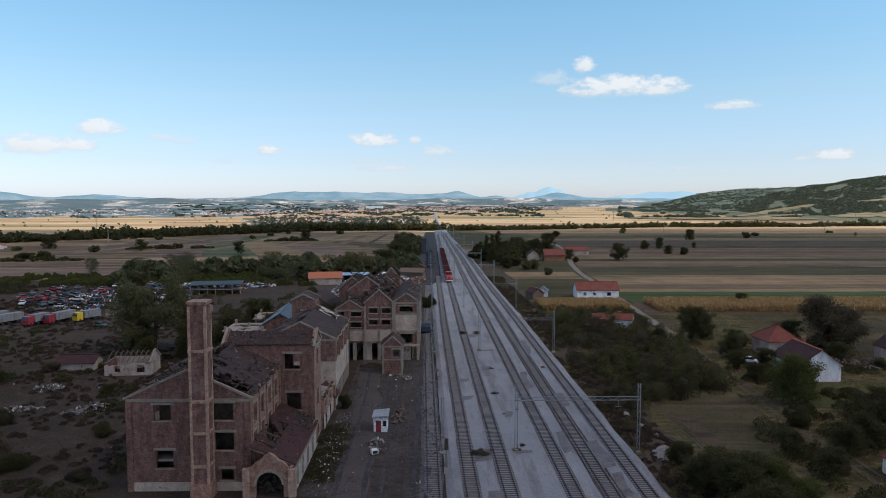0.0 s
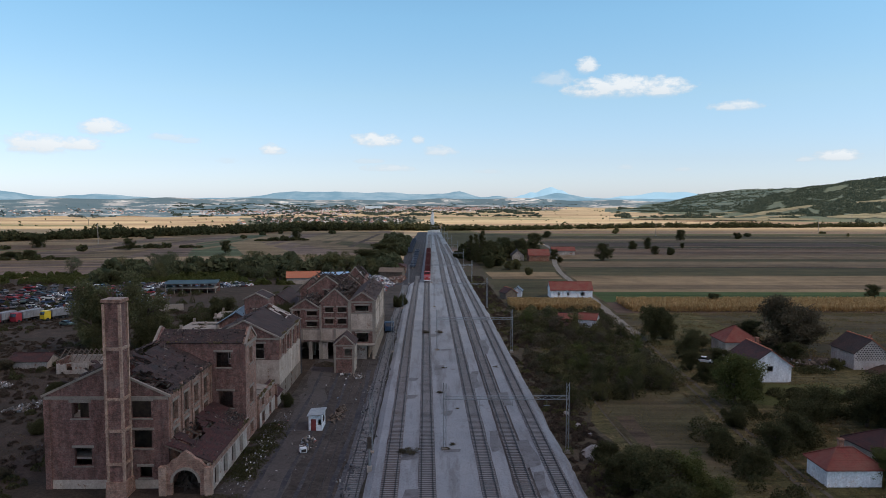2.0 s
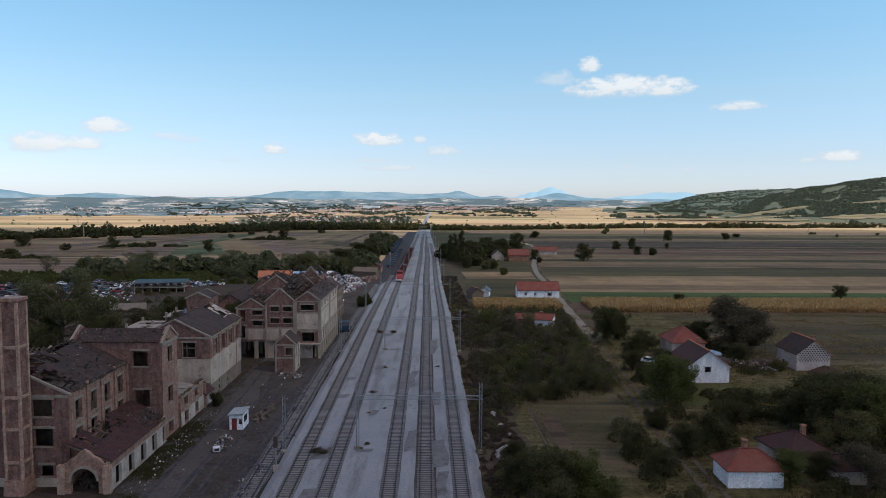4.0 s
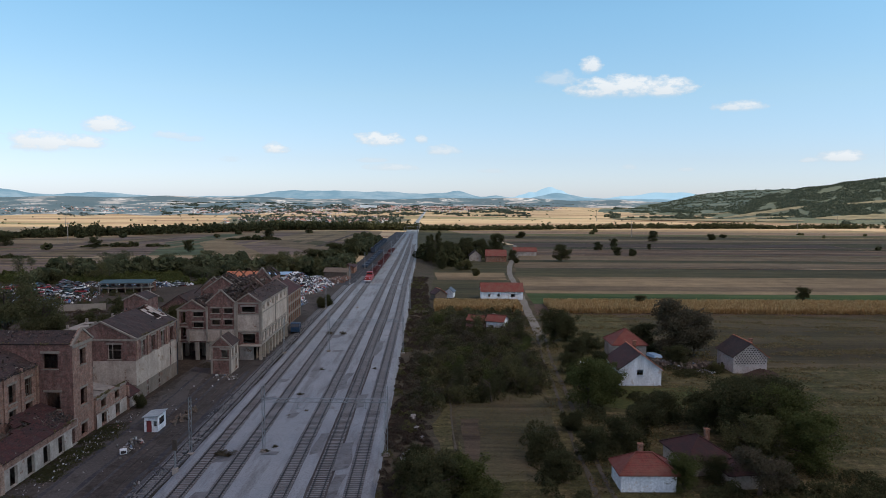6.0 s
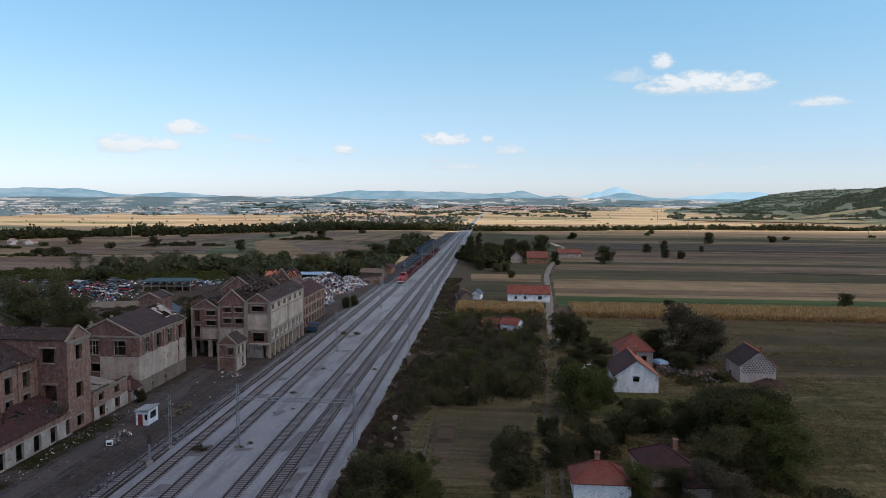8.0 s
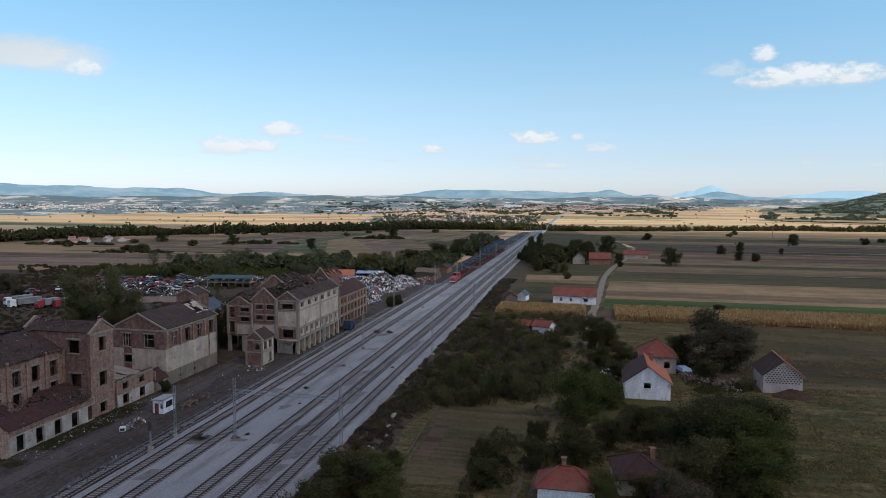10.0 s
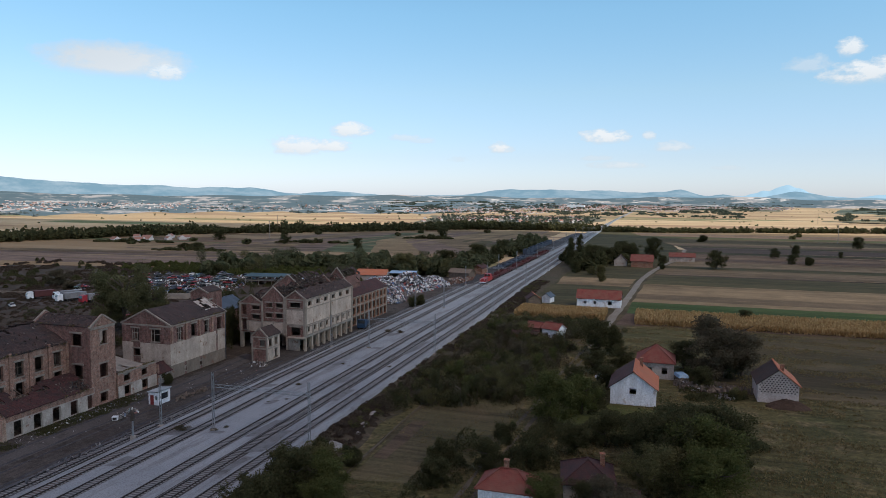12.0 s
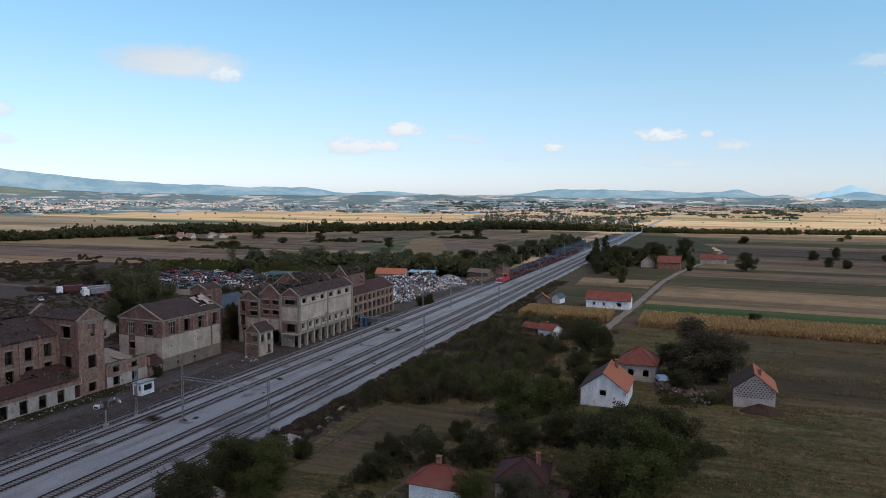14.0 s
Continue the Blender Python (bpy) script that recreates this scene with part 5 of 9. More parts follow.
def wreck(g, x0, x1, y0, y1, z0, z1, beams, panels, seed):
    """Charred beams and torn sheets of tiling fallen together inside a burnt roof."""
    rng = random.Random(seed)
    for _ in range(beams):
        a = Vector((rng.uniform(x0, x1), rng.uniform(y0, y1), rng.uniform(z0, (z0 + z1) / 2)))
        turn, up, span = rng.uniform(0, math.tau), rng.uniform(-0.1, 0.55), rng.uniform(2.0, 5.5)
        b = a + span * Vector((math.cos(turn) * math.cos(up), math.sin(turn) * math.cos(up), math.sin(up)))
        b = Vector((min(max(b.x, x0), x1), min(max(b.y, y0), y1), min(b.z, z1)))
        if (b - a).length > 1.0:
            bm = bmesh.new()
            bar(bm, a, b, rng.uniform(0.13, 0.22))
            part("beam", bm, SOOT_SHADE, g)
    for k in range(panels):
        c = Vector((rng.uniform(x0 + 1.2, x1 - 1.2), rng.uniform(y0 + 1.2, y1 - 1.2), rng.uniform(z0, z1 - 0.8)))
        m = pose(c.x, c.y, c.z, rng.uniform(-28, 28), rng.uniform(-32, 32), rng.uniform(0, 360))
        bm = bmesh.new()
        w, d = rng.uniform(1.6, 3.4), rng.uniform(1.4, 2.8)
        sheet(bm, (-w / 2, -d / 2, 0), (1, 0, 0), (0, 1, 0), (0, 0, 0.12), steps(w, 0.45), steps(d, 0.45), lambda u, v: noise.noise(Vector((u * 1.1 + k * 3, v * 1.1, seed))) < 0.22, 0.1)
        fall_loose(bm)
        bm.transform(m)
        part("roof_piece", bm, TILE_OLD if k % 3 else TILE_DARKRED, g)


def factory_hall():
    """Three-storey gabled hall with its transverse wing and the low annex along the yard."""
    g = thing("factory_hall", "derelict red brick factory hall with a fallen roof", "building")
    x0, x1, y0, y1, ze = -38.7, -23.0, 88.3, 105.4, 12.2
    south = [(3.4, 5.6, 9.2, 11.3), (10.9, 13.5, 9.2, 11.5), (3.6, 5.8, 3.0, 5.4), (11.1, 13.5, 5.3, 7.7), (11.8, 13.4, 1.4, 2.9)]
    wall(g, (x0, y0), (x1, y0), 0, ze, south, BRICK, 0.5, 3.6, TRIM, bands=[(ze - 0.5, ze - 0.1, TRIM, 0.12), (0, 1.2, PLASTER, 0.05)])
    for u in (0.0, 15.0):
        bm = bmesh.new()
        box(bm, x0 + u - 0.04, y0 - 0.22, 0, x0 + u + 0.72, y0 + 0.1, ze - 0.5)
        part("pilaster", bm, BRICK, g)
    eastw = win_row(1.6, 4.05, 4, 1.7, 8.2, 10.9) + win_row(1.6, 4.05, 4, 1.7, 4.7, 7.2)
    # east wall and its pilasters coloured lighter, as the sunlit side
    wall(g, (x1, y0), (x1, y1), 0, ze, eastw, BRICK_PALE_LIT, 0.5, lintel=TRIM, frames=TIMBER)
    for k in range(5):
        bm = bmesh.new()
        y = y0 + 0.3 + 4.05 * k
        box(bm, x1 - 0.1, y, 5.8, x1 + 0.2, y + 0.55, ze + (0.5 if k % 2 else 0.1))
        part("pilaster", bm, BRICK_PALE_LIT, g)
    wall(g, (x1, y1 + 6), (x0, y1 + 6), 0, ze, (), BRICK)
    wall(g, (x0, y1 + 6), (x0, y0), 0, ze, win_row(2, 4, 5, 1.7, 7.6, 10.2), BRICK, lintel=TRIM)
    xm, zr = (x0 + x1) / 2, ze + 3.55
    hole = gaps(3.1, 0.05, 0.5)
    slope(g, (x1 + 0.1, y0 + 0.4, ze), (x1 + 0.1, y1, ze), (xm, y1, zr), (xm, y0 + 0.4, zr), TILE_OLD, 0.8,
          lambda s, t: (s < 0.2 + 0.12 * noise.noise(Vector((t * 5, 1, 2))) and t > 0.12) or (t > 0.62 and s < 0.55 and noise.noise(Vector((s * 9, t * 4, 2))) > 0.05) or t > 0.9 and noise.noise(Vector((s * 30, 0, 1))) > -0.1, 0.14, 0.3, SOOT_SHADE)
    slope(g, (x0 - 0.1, y1, ze), (x0 - 0.1, y0 + 0.4, ze), (xm, y0 + 0.4, zr), (xm, y1, zr), TILE_OLD, 0.8,
          lambda s, t: noise.noise(Vector((s * 3.5, t * 2.5, 8))) > -0.28 and s > 0.1, 0.14, 0.3, SOOT_SHADE)
    wreck(g, x0 + 1.5, xm + 2.0, y0 + 1.5, y1 - 1, ze - 1.2, zr - 0.4, 34, 9, 5)
    # unseen storey slabs, added to keep the hollow interior dark
    for z in (4.0, 7.8):
        bm = bmesh.new()
        box(bm, x0 + 0.5, y0 + 0.5, z - 0.25, x1 - 0.5, y1 + 5.8, z)
        part("floor_slab", bm, CONCRETE, g)
    # black walls added behind the windows, painting the shade of the rooms
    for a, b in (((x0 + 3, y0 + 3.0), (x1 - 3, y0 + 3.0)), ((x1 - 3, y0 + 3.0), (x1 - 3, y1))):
        wall(g, a, b, 0, ze - 0.8, (), SOOT_SHADE, 0.2, name="partition")
    # bare and fallen rafters over the burnt western half
    rng = random.Random(3)
    for k in range(15):
        y = y0 + 1.6 + 1.05 * k
        bm = bmesh.new()
        bar(bm, (x0 + 0.3, y, ze), (xm - 0.3 + rng.uniform(-1.5, 0.3), y + rng.uniform(-0.9, 0.9), zr - rng.uniform(0.0, 1.6)), 0.16)
        part("rafter", bm, SOOT_SHADE, g)
    for k in range(9):
        a = (rng.uniform(x0 + 2, x1 - 3), rng.uniform(y0 + 2, y1 - 2), ze - rng.uniform(0.3, 1.2))
        bm = bmesh.new()
        bar(bm, a, (a[0] + rng.uniform(-3, 3), a[1] + rng.uniform(-3, 3), a[2] + rng.uniform(0.8, 3.2)), 0.18)
        part("beam", bm, SOOT_SHADE, g)
    # transverse wing with pediments
    wx0, wx1, wy0, wy1, wz = -31.5, -17.7, 105.4, 111.6, 15.3
    wall(g, (wx0, wy0), (wx1, wy0), 0, wz, [(9.3, 11.6, 11.6, 14.0), (9.6, 11.8, 5.3, 8.0)], BRICK, 0.5, lintel=TRIM)
    # lighter brick here imitates sun on the wing's east face
    wall(g, (wx1, wy0), (wx1, wy1), 0, wz, [(2.3, 4.1, 11.6, 14.2), (2.2, 4.2, 5.2, 7.9), (2.2, 4.0, 0.4, 2.3)], BRICK_PALE_LIT, 0.5, 2.0, TRIM, bands=[(wz - 0.55, wz - 0.1, TRIM, 0.16)])
    wall(g, (wx1, wy1), (wx0, wy1), 0, wz, [(2.5, 4.3, 10.8, 13.6)], BRICK, 0.5)
    wall(g, (wx0, wy1), (wx0, wy0), 9, wz, [], BRICK, 0.5, 2.0, TRIM)
    ym = (wy0 + wy1) / 2
    slope(g, (wx0 + 0.5, wy0 - 0.1, wz), (wx1 - 0.5, wy0 - 0.1, wz), (wx1 - 0.5, ym, wz + 1.5), (wx0 + 0.5, ym, wz + 1.5), TILE_OLD, 0.8, None, 0.14, 0.1)
    slope(g, (wx1 - 0.5, wy1 + 0.1, wz), (wx0 + 0.5, wy1 + 0.1, wz), (wx0 + 0.5, ym, wz + 1.5), (wx1 - 0.5, ym, wz + 1.5), TILE_OLD, 0.8, None, 0.14, 0.1)
    # annex: arched porch, white base wall with many doors, lean-to roof
    ax, ay0, ay1, az = -17.3, 86.4, 105.4, 3.9
    doors = win_row(1.9, 3.9, 5, 1.7, 0.15, 2.7)
    wall(g, (ax, ay0), (ax, ay1), 0, az, doors, LIMEWASH, 0.4, bands=[(az - 0.95, az, BRICK_PALE_LIT, 0.06)])
    slope(g, (ax + 0.25, ay0 + 0.4, az), (ax + 0.25, ay1, az), (x1 + 0.05, ay1, az + 2.4), (x1 + 0.05, ay0 + 0.4, az + 2.4), TILE_DARKRED, 0.7,
          lambda s, t: (t > 0.55 and 0.1 < s < 0.62 and noise.noise(Vector((s * 8, t * 5, 5))) > -0.15) or (s > 0.86 and t < 0.6), 0.12, 0.15, TIMBER)
    # porch gable with a round arch
    bm = bmesh.new()
    px0, px1, top, rad, cz = -23.3, -17.2, 3.6, 1.75, 1.75
    cx = (px0 + px1) / 2
    n = 14
    arc = [(cx + rad * math.cos(math.pi - math.pi * k / n), cz + rad * math.sin(math.pi * k / n)) for k in range(n + 1)]
    crest = [(px0, top), (px0 + 0.7, top + 0.25), (px0 + 1.3, top + 0.9), (px0 + 1.9, top + 1.15), (px0 + 2.4, top + 1.7), (cx, top + 2.1)]
    crest = crest + [(2 * cx - x, z) for x, z in crest[-2::-1]]
    ring = [(px0, 0)] + crest + [(px1, 0), (cx + rad, 0)] + arc[::-1] + [(cx - rad, 0)]
    a = [bm.verts.new((x, ay0 - 0.25, z)) for x, z in ring]
    b = [bm.verts.new((x, ay0 + 0.3, z)) for x, z in ring]
    bm.faces.new(a), bm.faces.new(b[::-1])
    for i in range(len(ring)):
        j = (i + 1) % len(ring)
        bm.faces.new((a[j], a[i], b[i], b[j]))
    bmesh.ops.triangulate(bm, faces=[f for f in bm.faces if len(f.verts) > 4])
    porch = part("porch", bm, BRICK_PALE_LIT, g, "pale brick porch with a round arch")
    bm = bmesh.new()
    for i, j in zip(arc, arc[1:]):
        bar(bm, (i[0], ay0 - 0.3, i[1]), (j[0], ay0 - 0.3, j[1]), 0.4, 0.3)
    part("arch_ring", bm, TRIM, porch)
    for x in (px0 + 0.2, px1 - 0.2):
        bm = bmesh.new()
        box(bm, x - 0.45, ay0 - 0.55, 0, x + 0.45, ay0 + 0.2, top + 0.1)
        part("pier", bm, BRICK_TAN, porch)
    # lower roofless rooms past the wing
    rooms = [(1.6, 3.3, 3.1, 4.6), (6.6, 8.2, 3.1, 4.6), (1.6, 3.3, 0.4, 2.2), (6.6, 8.2, 0.4, 2.2)]
    wall(g, (ax, 111.65), (ax, 122.6), 0, 5.2, rooms, BRICK_PALE_LIT, 0.4, lintel=TRIM, bands=[(0, 2.45, LIMEWASH, 0.05), (4.85, 5.2, TRIM, 0.12)])
    wall(g, (-27, 122.6), (ax + 0.4, 122.6), 0, 4.6, [], BRICK_PALE_LIT, 0.4, ragged=1.0)
    wall(g, (-27, 111.65), (-27, 122.6), 0, 4.6, [], BRICK, 0.4, ragged=1.0)
    bm = bmesh.new()
    sheet(bm, (-26.6, 111.7, 4.1), (1, 0, 0), (0, 1, 0), (0, 0, 0.15), steps(8.8, 1.2), steps(10.5, 1.2), lambda u, v: noise.noise(Vector((u * 0.4, v * 0.4, 3))) < 0.25, 0.1)
    part("floor_slab", bm, TRIM, g)
    slope(g, (ax + 0.2, 111.8, 4.95), (ax + 0.2, 119.5, 4.95), (-25.5, 119.5, 6.3), (-25.5, 111.8, 6.3), TRIM, 0.9, gaps(4, 0.35), 0.1, 0.1)


factory_hall()


def chimney_stack():
    g = thing("chimney_stack", "tall square brick chimney with pale corner strips", "chimney", (-28.6, 86.6, 0))
    w = 0.98
    bm = bmesh.new()
    box(bm, -w, -w, 0, w, w, 24.6)
    part("shaft", bm, BRICK, g)
    for sx in (-1, 1):
        for sy in (-1, 1):
            bm = bmesh.new()
            box(bm, sx * w - 0.16, sy * w - 0.16, 0, sx * w + 0.16, sy * w + 0.16, 24.3)
            part("corner_strip", bm, BRICK_TAN, g)
    for z in (4.1, 8.3, 12.3, 18.6):
        bm = bmesh.new()
        box(bm, -w - 0.2, -w - 0.2, z, w + 0.2, w + 0.2, z + 0.35)
        part("band", bm, BRICK_TAN, g)
    bm = bmesh.new()
    box(bm, -w - 0.22, -w - 0.22, 24.5, w + 0.22, w + 0.22, 24.9, 1.0)
    part("cap", bm, BRICK_PALE_LIT, g, "crumbling brick cap")
    bm = bmesh.new()
    box(bm, -w - 0.35, -w - 0.35, -0.1, w + 0.35, w + 0.35, 2.0, 0.92)
    part("plinth", bm, BRICK_PALE_LIT, g)


chimney_stack()


def mill_block():
    """Two tall storeys on a stone base; brick above, grey render below."""
    g = thing("mill_block", "gabled brick mill with grey render and an old tiled roof", "building")
    x0, x1, y0, y1, ze = -30.2, -17.5, 127.4, 147.6, 11.8
    south = [(2.6, 4.5, 7.9, 10.7), (7.6, 10.0, 7.9, 10.7), (2.9, 4.8, 4.6, 6.2)]
    wall(g, (x0, y0), (x1, y0), 0, ze, south, BRICK, 0.5, 3.1, TRIM, frames=LIMEWASH, bands=[(ze - 0.45, ze - 0.1, TRIM, 0.12), (0, 3.2, PLASTER_DARK, 0.05), (3.2, 7.6, PLASTER, 0.04)])
    eastw = win_row(2.4, 4.8, 4, 1.8, 7.9, 10.9) + [(16.3, 16.9, 5.2, 6.6), (4.5, 5.2, 0.8, 1.7), (10, 10.7, 0.8, 1.7)]
    wall(g, (x1, y0), (x1, y1), 0, ze, eastw, BRICK, 0.5, lintel=TRIM, frames=LIMEWASH, bands=[(ze - 0.4, ze - 0.05, TRIM, 0.14), (0, 2.9, PLASTER_DARK, 0.08), (2.9, 7.7, PLASTER, 0.05)])
    for k in range(5):
        bm = bmesh.new()
        y = y0 + 0.2 + 4.8 * k
        box(bm, x1 - 0.1, y, 7.7, x1 + 0.22, y + 0.6, ze - 0.4)
        part("pilaster", bm, BRICK_PALE_LIT, g)
    wall(g, (x1, y1), (x0, y1), 0, ze, win_row(2, 4, 3, 1.7, 7.9, 10.7), BRICK, 0.5, 3.1, TRIM)
    wall(g, (x0, y1), (x0, y0), 0, ze, win_row(2.4, 4.8, 4, 1.8, 7.9, 10.9), BRICK, 0.5, lintel=TRIM)
    xm, zr = (x0 + x1) / 2, ze + 3.05
    slope(g, (x1 + 0.15, y0 + 0.4, ze), (x1 + 0.15, y1 - 0.2, ze), (xm, y1 - 0.2, zr), (xm, y0 + 0.4, zr), TILE_OLD, 0.8,
          lambda s, t: s > 0.74 and 0.3 < t < 0.95 and noise.noise(Vector((s * 9, t * 3, 1))) > -0.35, 0.14, 0.12, SOOT_SHADE)
    slope(g, (x0 - 0.15, y1 - 0.2, ze), (x0 - 0.15, y0 + 0.4, ze), (xm, y0 + 0.4, zr), (xm, y1 - 0.2, zr), TILE_OLD, 0.8, lambda s, t: noise.noise(Vector((s * 7, t * 4, 11))) > 0.1, 0.14, 0.2, SOOT_SHADE)
    slope(g, (x1 - 0.4, y1 - 5.2, ze + 0.25), (x1 - 0.4, y1 - 0.6, ze + 0.25), (xm + 1.0, y1 - 0.6, zr - 0.15), (xm + 1.0, y1 - 5.2, zr - 0.15), LIMEWASH, 0.9, gaps(9, 0.25), 0.06, 0.12, name="lining", label="torn white roof lining")
    bm = bmesh.new()
    box(bm, x0 + 0.5, y0 + 0.5, 7.2, x1 - 0.5, y1 - 0.5, 7.45)
    part("floor_slab", bm, CONCRETE, g)
    # added black backing, so that the mill's windows look shaded inside
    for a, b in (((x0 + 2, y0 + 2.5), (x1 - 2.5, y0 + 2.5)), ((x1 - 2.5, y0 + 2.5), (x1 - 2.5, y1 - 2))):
        wall(g, a, b, 0, ze - 0.5, (), SOOT_SHADE, 0.2, name="partition")
    # stair tower behind
    wall(g, (-30, 151), (-25, 151), 0, 15.5, [(2.0, 3.0, 12.0, 13.2)], BRICK, 0.4, 1.2, TRIM)
    wall(g, (-25, 151), (-25, 157), 0, 15.5, [(1.0, 2.0, 12.2, 13.6)], BRICK, 0.4, lintel=TRIM)
    wall(g, (-25, 157), (-30, 157), 0, 15.5, [], BRICK, 0.4, 1.2, TRIM)
    wall(g, (-30, 157), (-30, 151), 0, 15.5, [], BRICK, 0.4)
    slope(g, (-24.9, 151.2, 15.5), (-24.9, 156.8, 15.5), (-27.5, 156.8, 16.6), (-27.5, 151.2, 16.6), TILE_OLD)
    slope(g, (-30.1, 156.8, 15.5), (-30.1, 151.2, 15.5), (-27.5, 151.2, 16.6), (-27.5, 156.8, 16.6), TILE_OLD)


mill_block()


def gabled_bay(g, x0, x1, y0, y1, ze, rise, south, eastw, mats, bands=(), base=0.0, holed=None, eastmat=None, ebands=(), seed=1, west=()):
    """One bay of the great shed: walls, coping and a ridge along y; base: height of the open undercroft."""
    wall(g, (x0, y0), (x1, y0), base, ze, south, mats, 0.45, rise, TRIM, bands=bands)
    wall(g, (x1, y0), (x1, y1), base, ze, eastw, eastmat or mats, 0.45, lintel=TRIM, sill=False, bands=ebands)
    wall(g, (x1, y1), (x0, y1), base, ze, (), mats, 0.45, rise, TRIM)
    wall(g, (x0, y1), (x0, y0), base, ze, west, mats, 0.45, lintel=TRIM if west else None)
    xm, zr = (x0 + x1) / 2, ze + rise - 0.05
    slope(g, (x1 + 0.1, y0 + 0.4, ze), (x1 + 0.1, y1 - 0.2, ze), (xm, y1 - 0.2, zr), (xm, y0 + 0.4, zr), TILE_OLD, 0.9, holed, 0.14, 0.1, SOOT_SHADE if holed else None)
    slope(g, (x0 - 0.1, y1 - 0.2, ze), (x0 - 0.1, y0 + 0.4, ze), (xm, y0 + 0.4, zr), (xm, y1 - 0.2, zr), TILE_OLD, 0.9, holed, 0.14, 0.1, SOOT_SHADE if holed else None)


def loading_house():
    g = thing("loading_house", "great derelict loading house of gabled bays on concrete pillars", "building")
    # eastern bay along the siding
    x0, x1, y0, y1 = -8.6, -2.7, 160.6, 189.0
    small = win_row(1.4, 4.55, 6, 2.0, 11.6, 12.8) + win_row(1.2, 3.4, 8, 1.3, 4.9, 6.2)
    gabled_bay(g, x0, x1, y0, y1, 13.6, 2.0, [(1.4, 4.4, 11.3, 12.6), (1.6, 4.4, 4.0, 6.2)], small, BRICK,
               [(10.6, 10.95, TRIM, 0.1), (7.0, 10.6, PLASTER, 0.06), (6.6, 7.0, TRIM, 0.1), (13.2, 13.55, TRIM, 0.1)], 3.6, None, PLASTER,
               [(13.2, 13.55, TRIM, 0.12), (10.9, 11.15, TRIM, 0.1), (6.7, 6.95, TRIM, 0.1), (3.65, 4.2, CONCRETE, 0.12)])
    for x, top in ((x0 + 0.2, 13.2), (x1 - 0.25, 13.2)):
        bm = bmesh.new()
        box(bm, x - 0.3, y0 - 0.2, 3.6, x + 0.3, y0 + 0.1, top)
        part("pilaster", bm, TRIM, g)
    for k in range(9):
        for x in (x1 - 0.3, x0 + 0.4):
            bm = bmesh.new()
            y = y0 + 0.4 + 3.45 * k
            box(bm, x - 0.3, y - 0.3, 0, x + 0.3, y + 0.3, 3.62)
            part("pillar", bm, PILLAR, g)
    bm = bmesh.new()
    box(bm, x0 + 0.3, y0 + 0.3, 3.35, x1 - 0.3, y1 - 0.3, 3.6)
    part("floor_slab", bm, CONCRETE, g)
    wall(g, (x0 + 0.8, y0 + 0.2), (x0 + 0.8, y1), 0, 3.3, (), PLASTER_DARK, 0.3)
    wall(g, (x0 + 0.2, y0 + 0.25), (x1 - 1.9, y0 + 0.25), 0, 3.55, (), LIMEWASH, 0.3)
    # two black sheets added behind the openings in place of inner shade
    wall(g, (x1 - 2.2, y0 + 2.2), (x1 - 2.2, y1 - 1), 3.6, 13.4, (), SOOT_SHADE, 0.2, name="partition")
    wall(g, (-21, y0 + 2.6), (x1 - 2.2, y0 + 2.6), 4.2, 11.8, (), SOOT_SHADE, 0.2, name="partition")
    for k in range(9):
        bm = bmesh.new()
        y = y0 + 0.4 + 3.45 * k
        box(bm, x1 - 0.05, y - 0.25, 4.2, x1 + 0.2, y + 0.25, 6.7)
        part("pilaster", bm, TRIM, g)
    for k in range(3):
        bm = bmesh.new()
        y = y0 + 0.3 + 13.9 * k
        box(bm, x1 - 0.05, y - 0.3, 6.95, x1 + 0.16, y + 0.3, 13.2)
        part("pilaster", bm, TRIM, g)
    # middle bay
    mx0 = -15.2
    gabled_bay(g, mx0, x0 - 0.05, y0, y1, 13.5, 2.9, [(1.0, 2.9, 11.0, 12.2), (3.9, 5.8, 11.0, 12.2), (1.0, 2.9, 8.3, 9.5), (3.9, 5.8, 8.3, 9.5)], (), BRICK,
               [(7.1, 7.35, TRIM, 0.1), (4.6, 7.1, PLASTER, 0.06), (4.2, 4.6, TRIM, 0.12)], 4.2, lambda s, t: noise.noise(Vector((s * 5, t * 3, 3))) > -0.42)
    # western bay, open frame at its corner
    wx0 = -22.0
    gabled_bay(g, wx0, mx0 - 0.05, y0, y1 - 6, 11.9, 2.1, [(3.6, 5.9, 10.2, 11.3), (3.6, 5.9, 7.7, 8.9), (0.7, 2.0, 8.6, 11.4), (0.7, 2.0, 4.8, 7.7)], (), BRICK,
               [(4.5, 7.0, PLASTER, 0.06), (7.0, 7.25, TRIM, 0.1), (11.6, 11.85, TRIM, 0.1)], 4.2, lambda s, t: noise.noise(Vector((s * 5, t * 3, 7))) > -0.4,
               west=win_row(1.5, 4, 5, 2.4, 8, 11) + win_row(1.5, 4, 5, 2.4, 4.8, 7.2))
    for x in (wx0 + 0.4, -17.6, mx0, -11.9):
        for y in (y0 + 0.4, y0 + 5, y0 + 10):
            bm = bmesh.new()
            box(bm, x - 0.4, y - 0.4, 0, x + 0.4, y + 0.4, 4.25)
            part("pillar", bm, CONCRETE, g)
    bm = bmesh.new()
    box(bm, wx0 + 0.3, y0 + 0.3, 3.95, x0 - 0.2, y1 - 6.5, 4.2)
    part("floor_slab", bm, CONCRETE, g)
    wall(g, (wx0, y0 + 12), (x0, y0 + 12), 0, 3.9, (), PLASTER_DARK, 0.3)
    wall(g, (-14.8, y0 + 0.3), (-13.6, y0 + 0.3), 0, 4.2, (), LIMEWASH, 0.3)
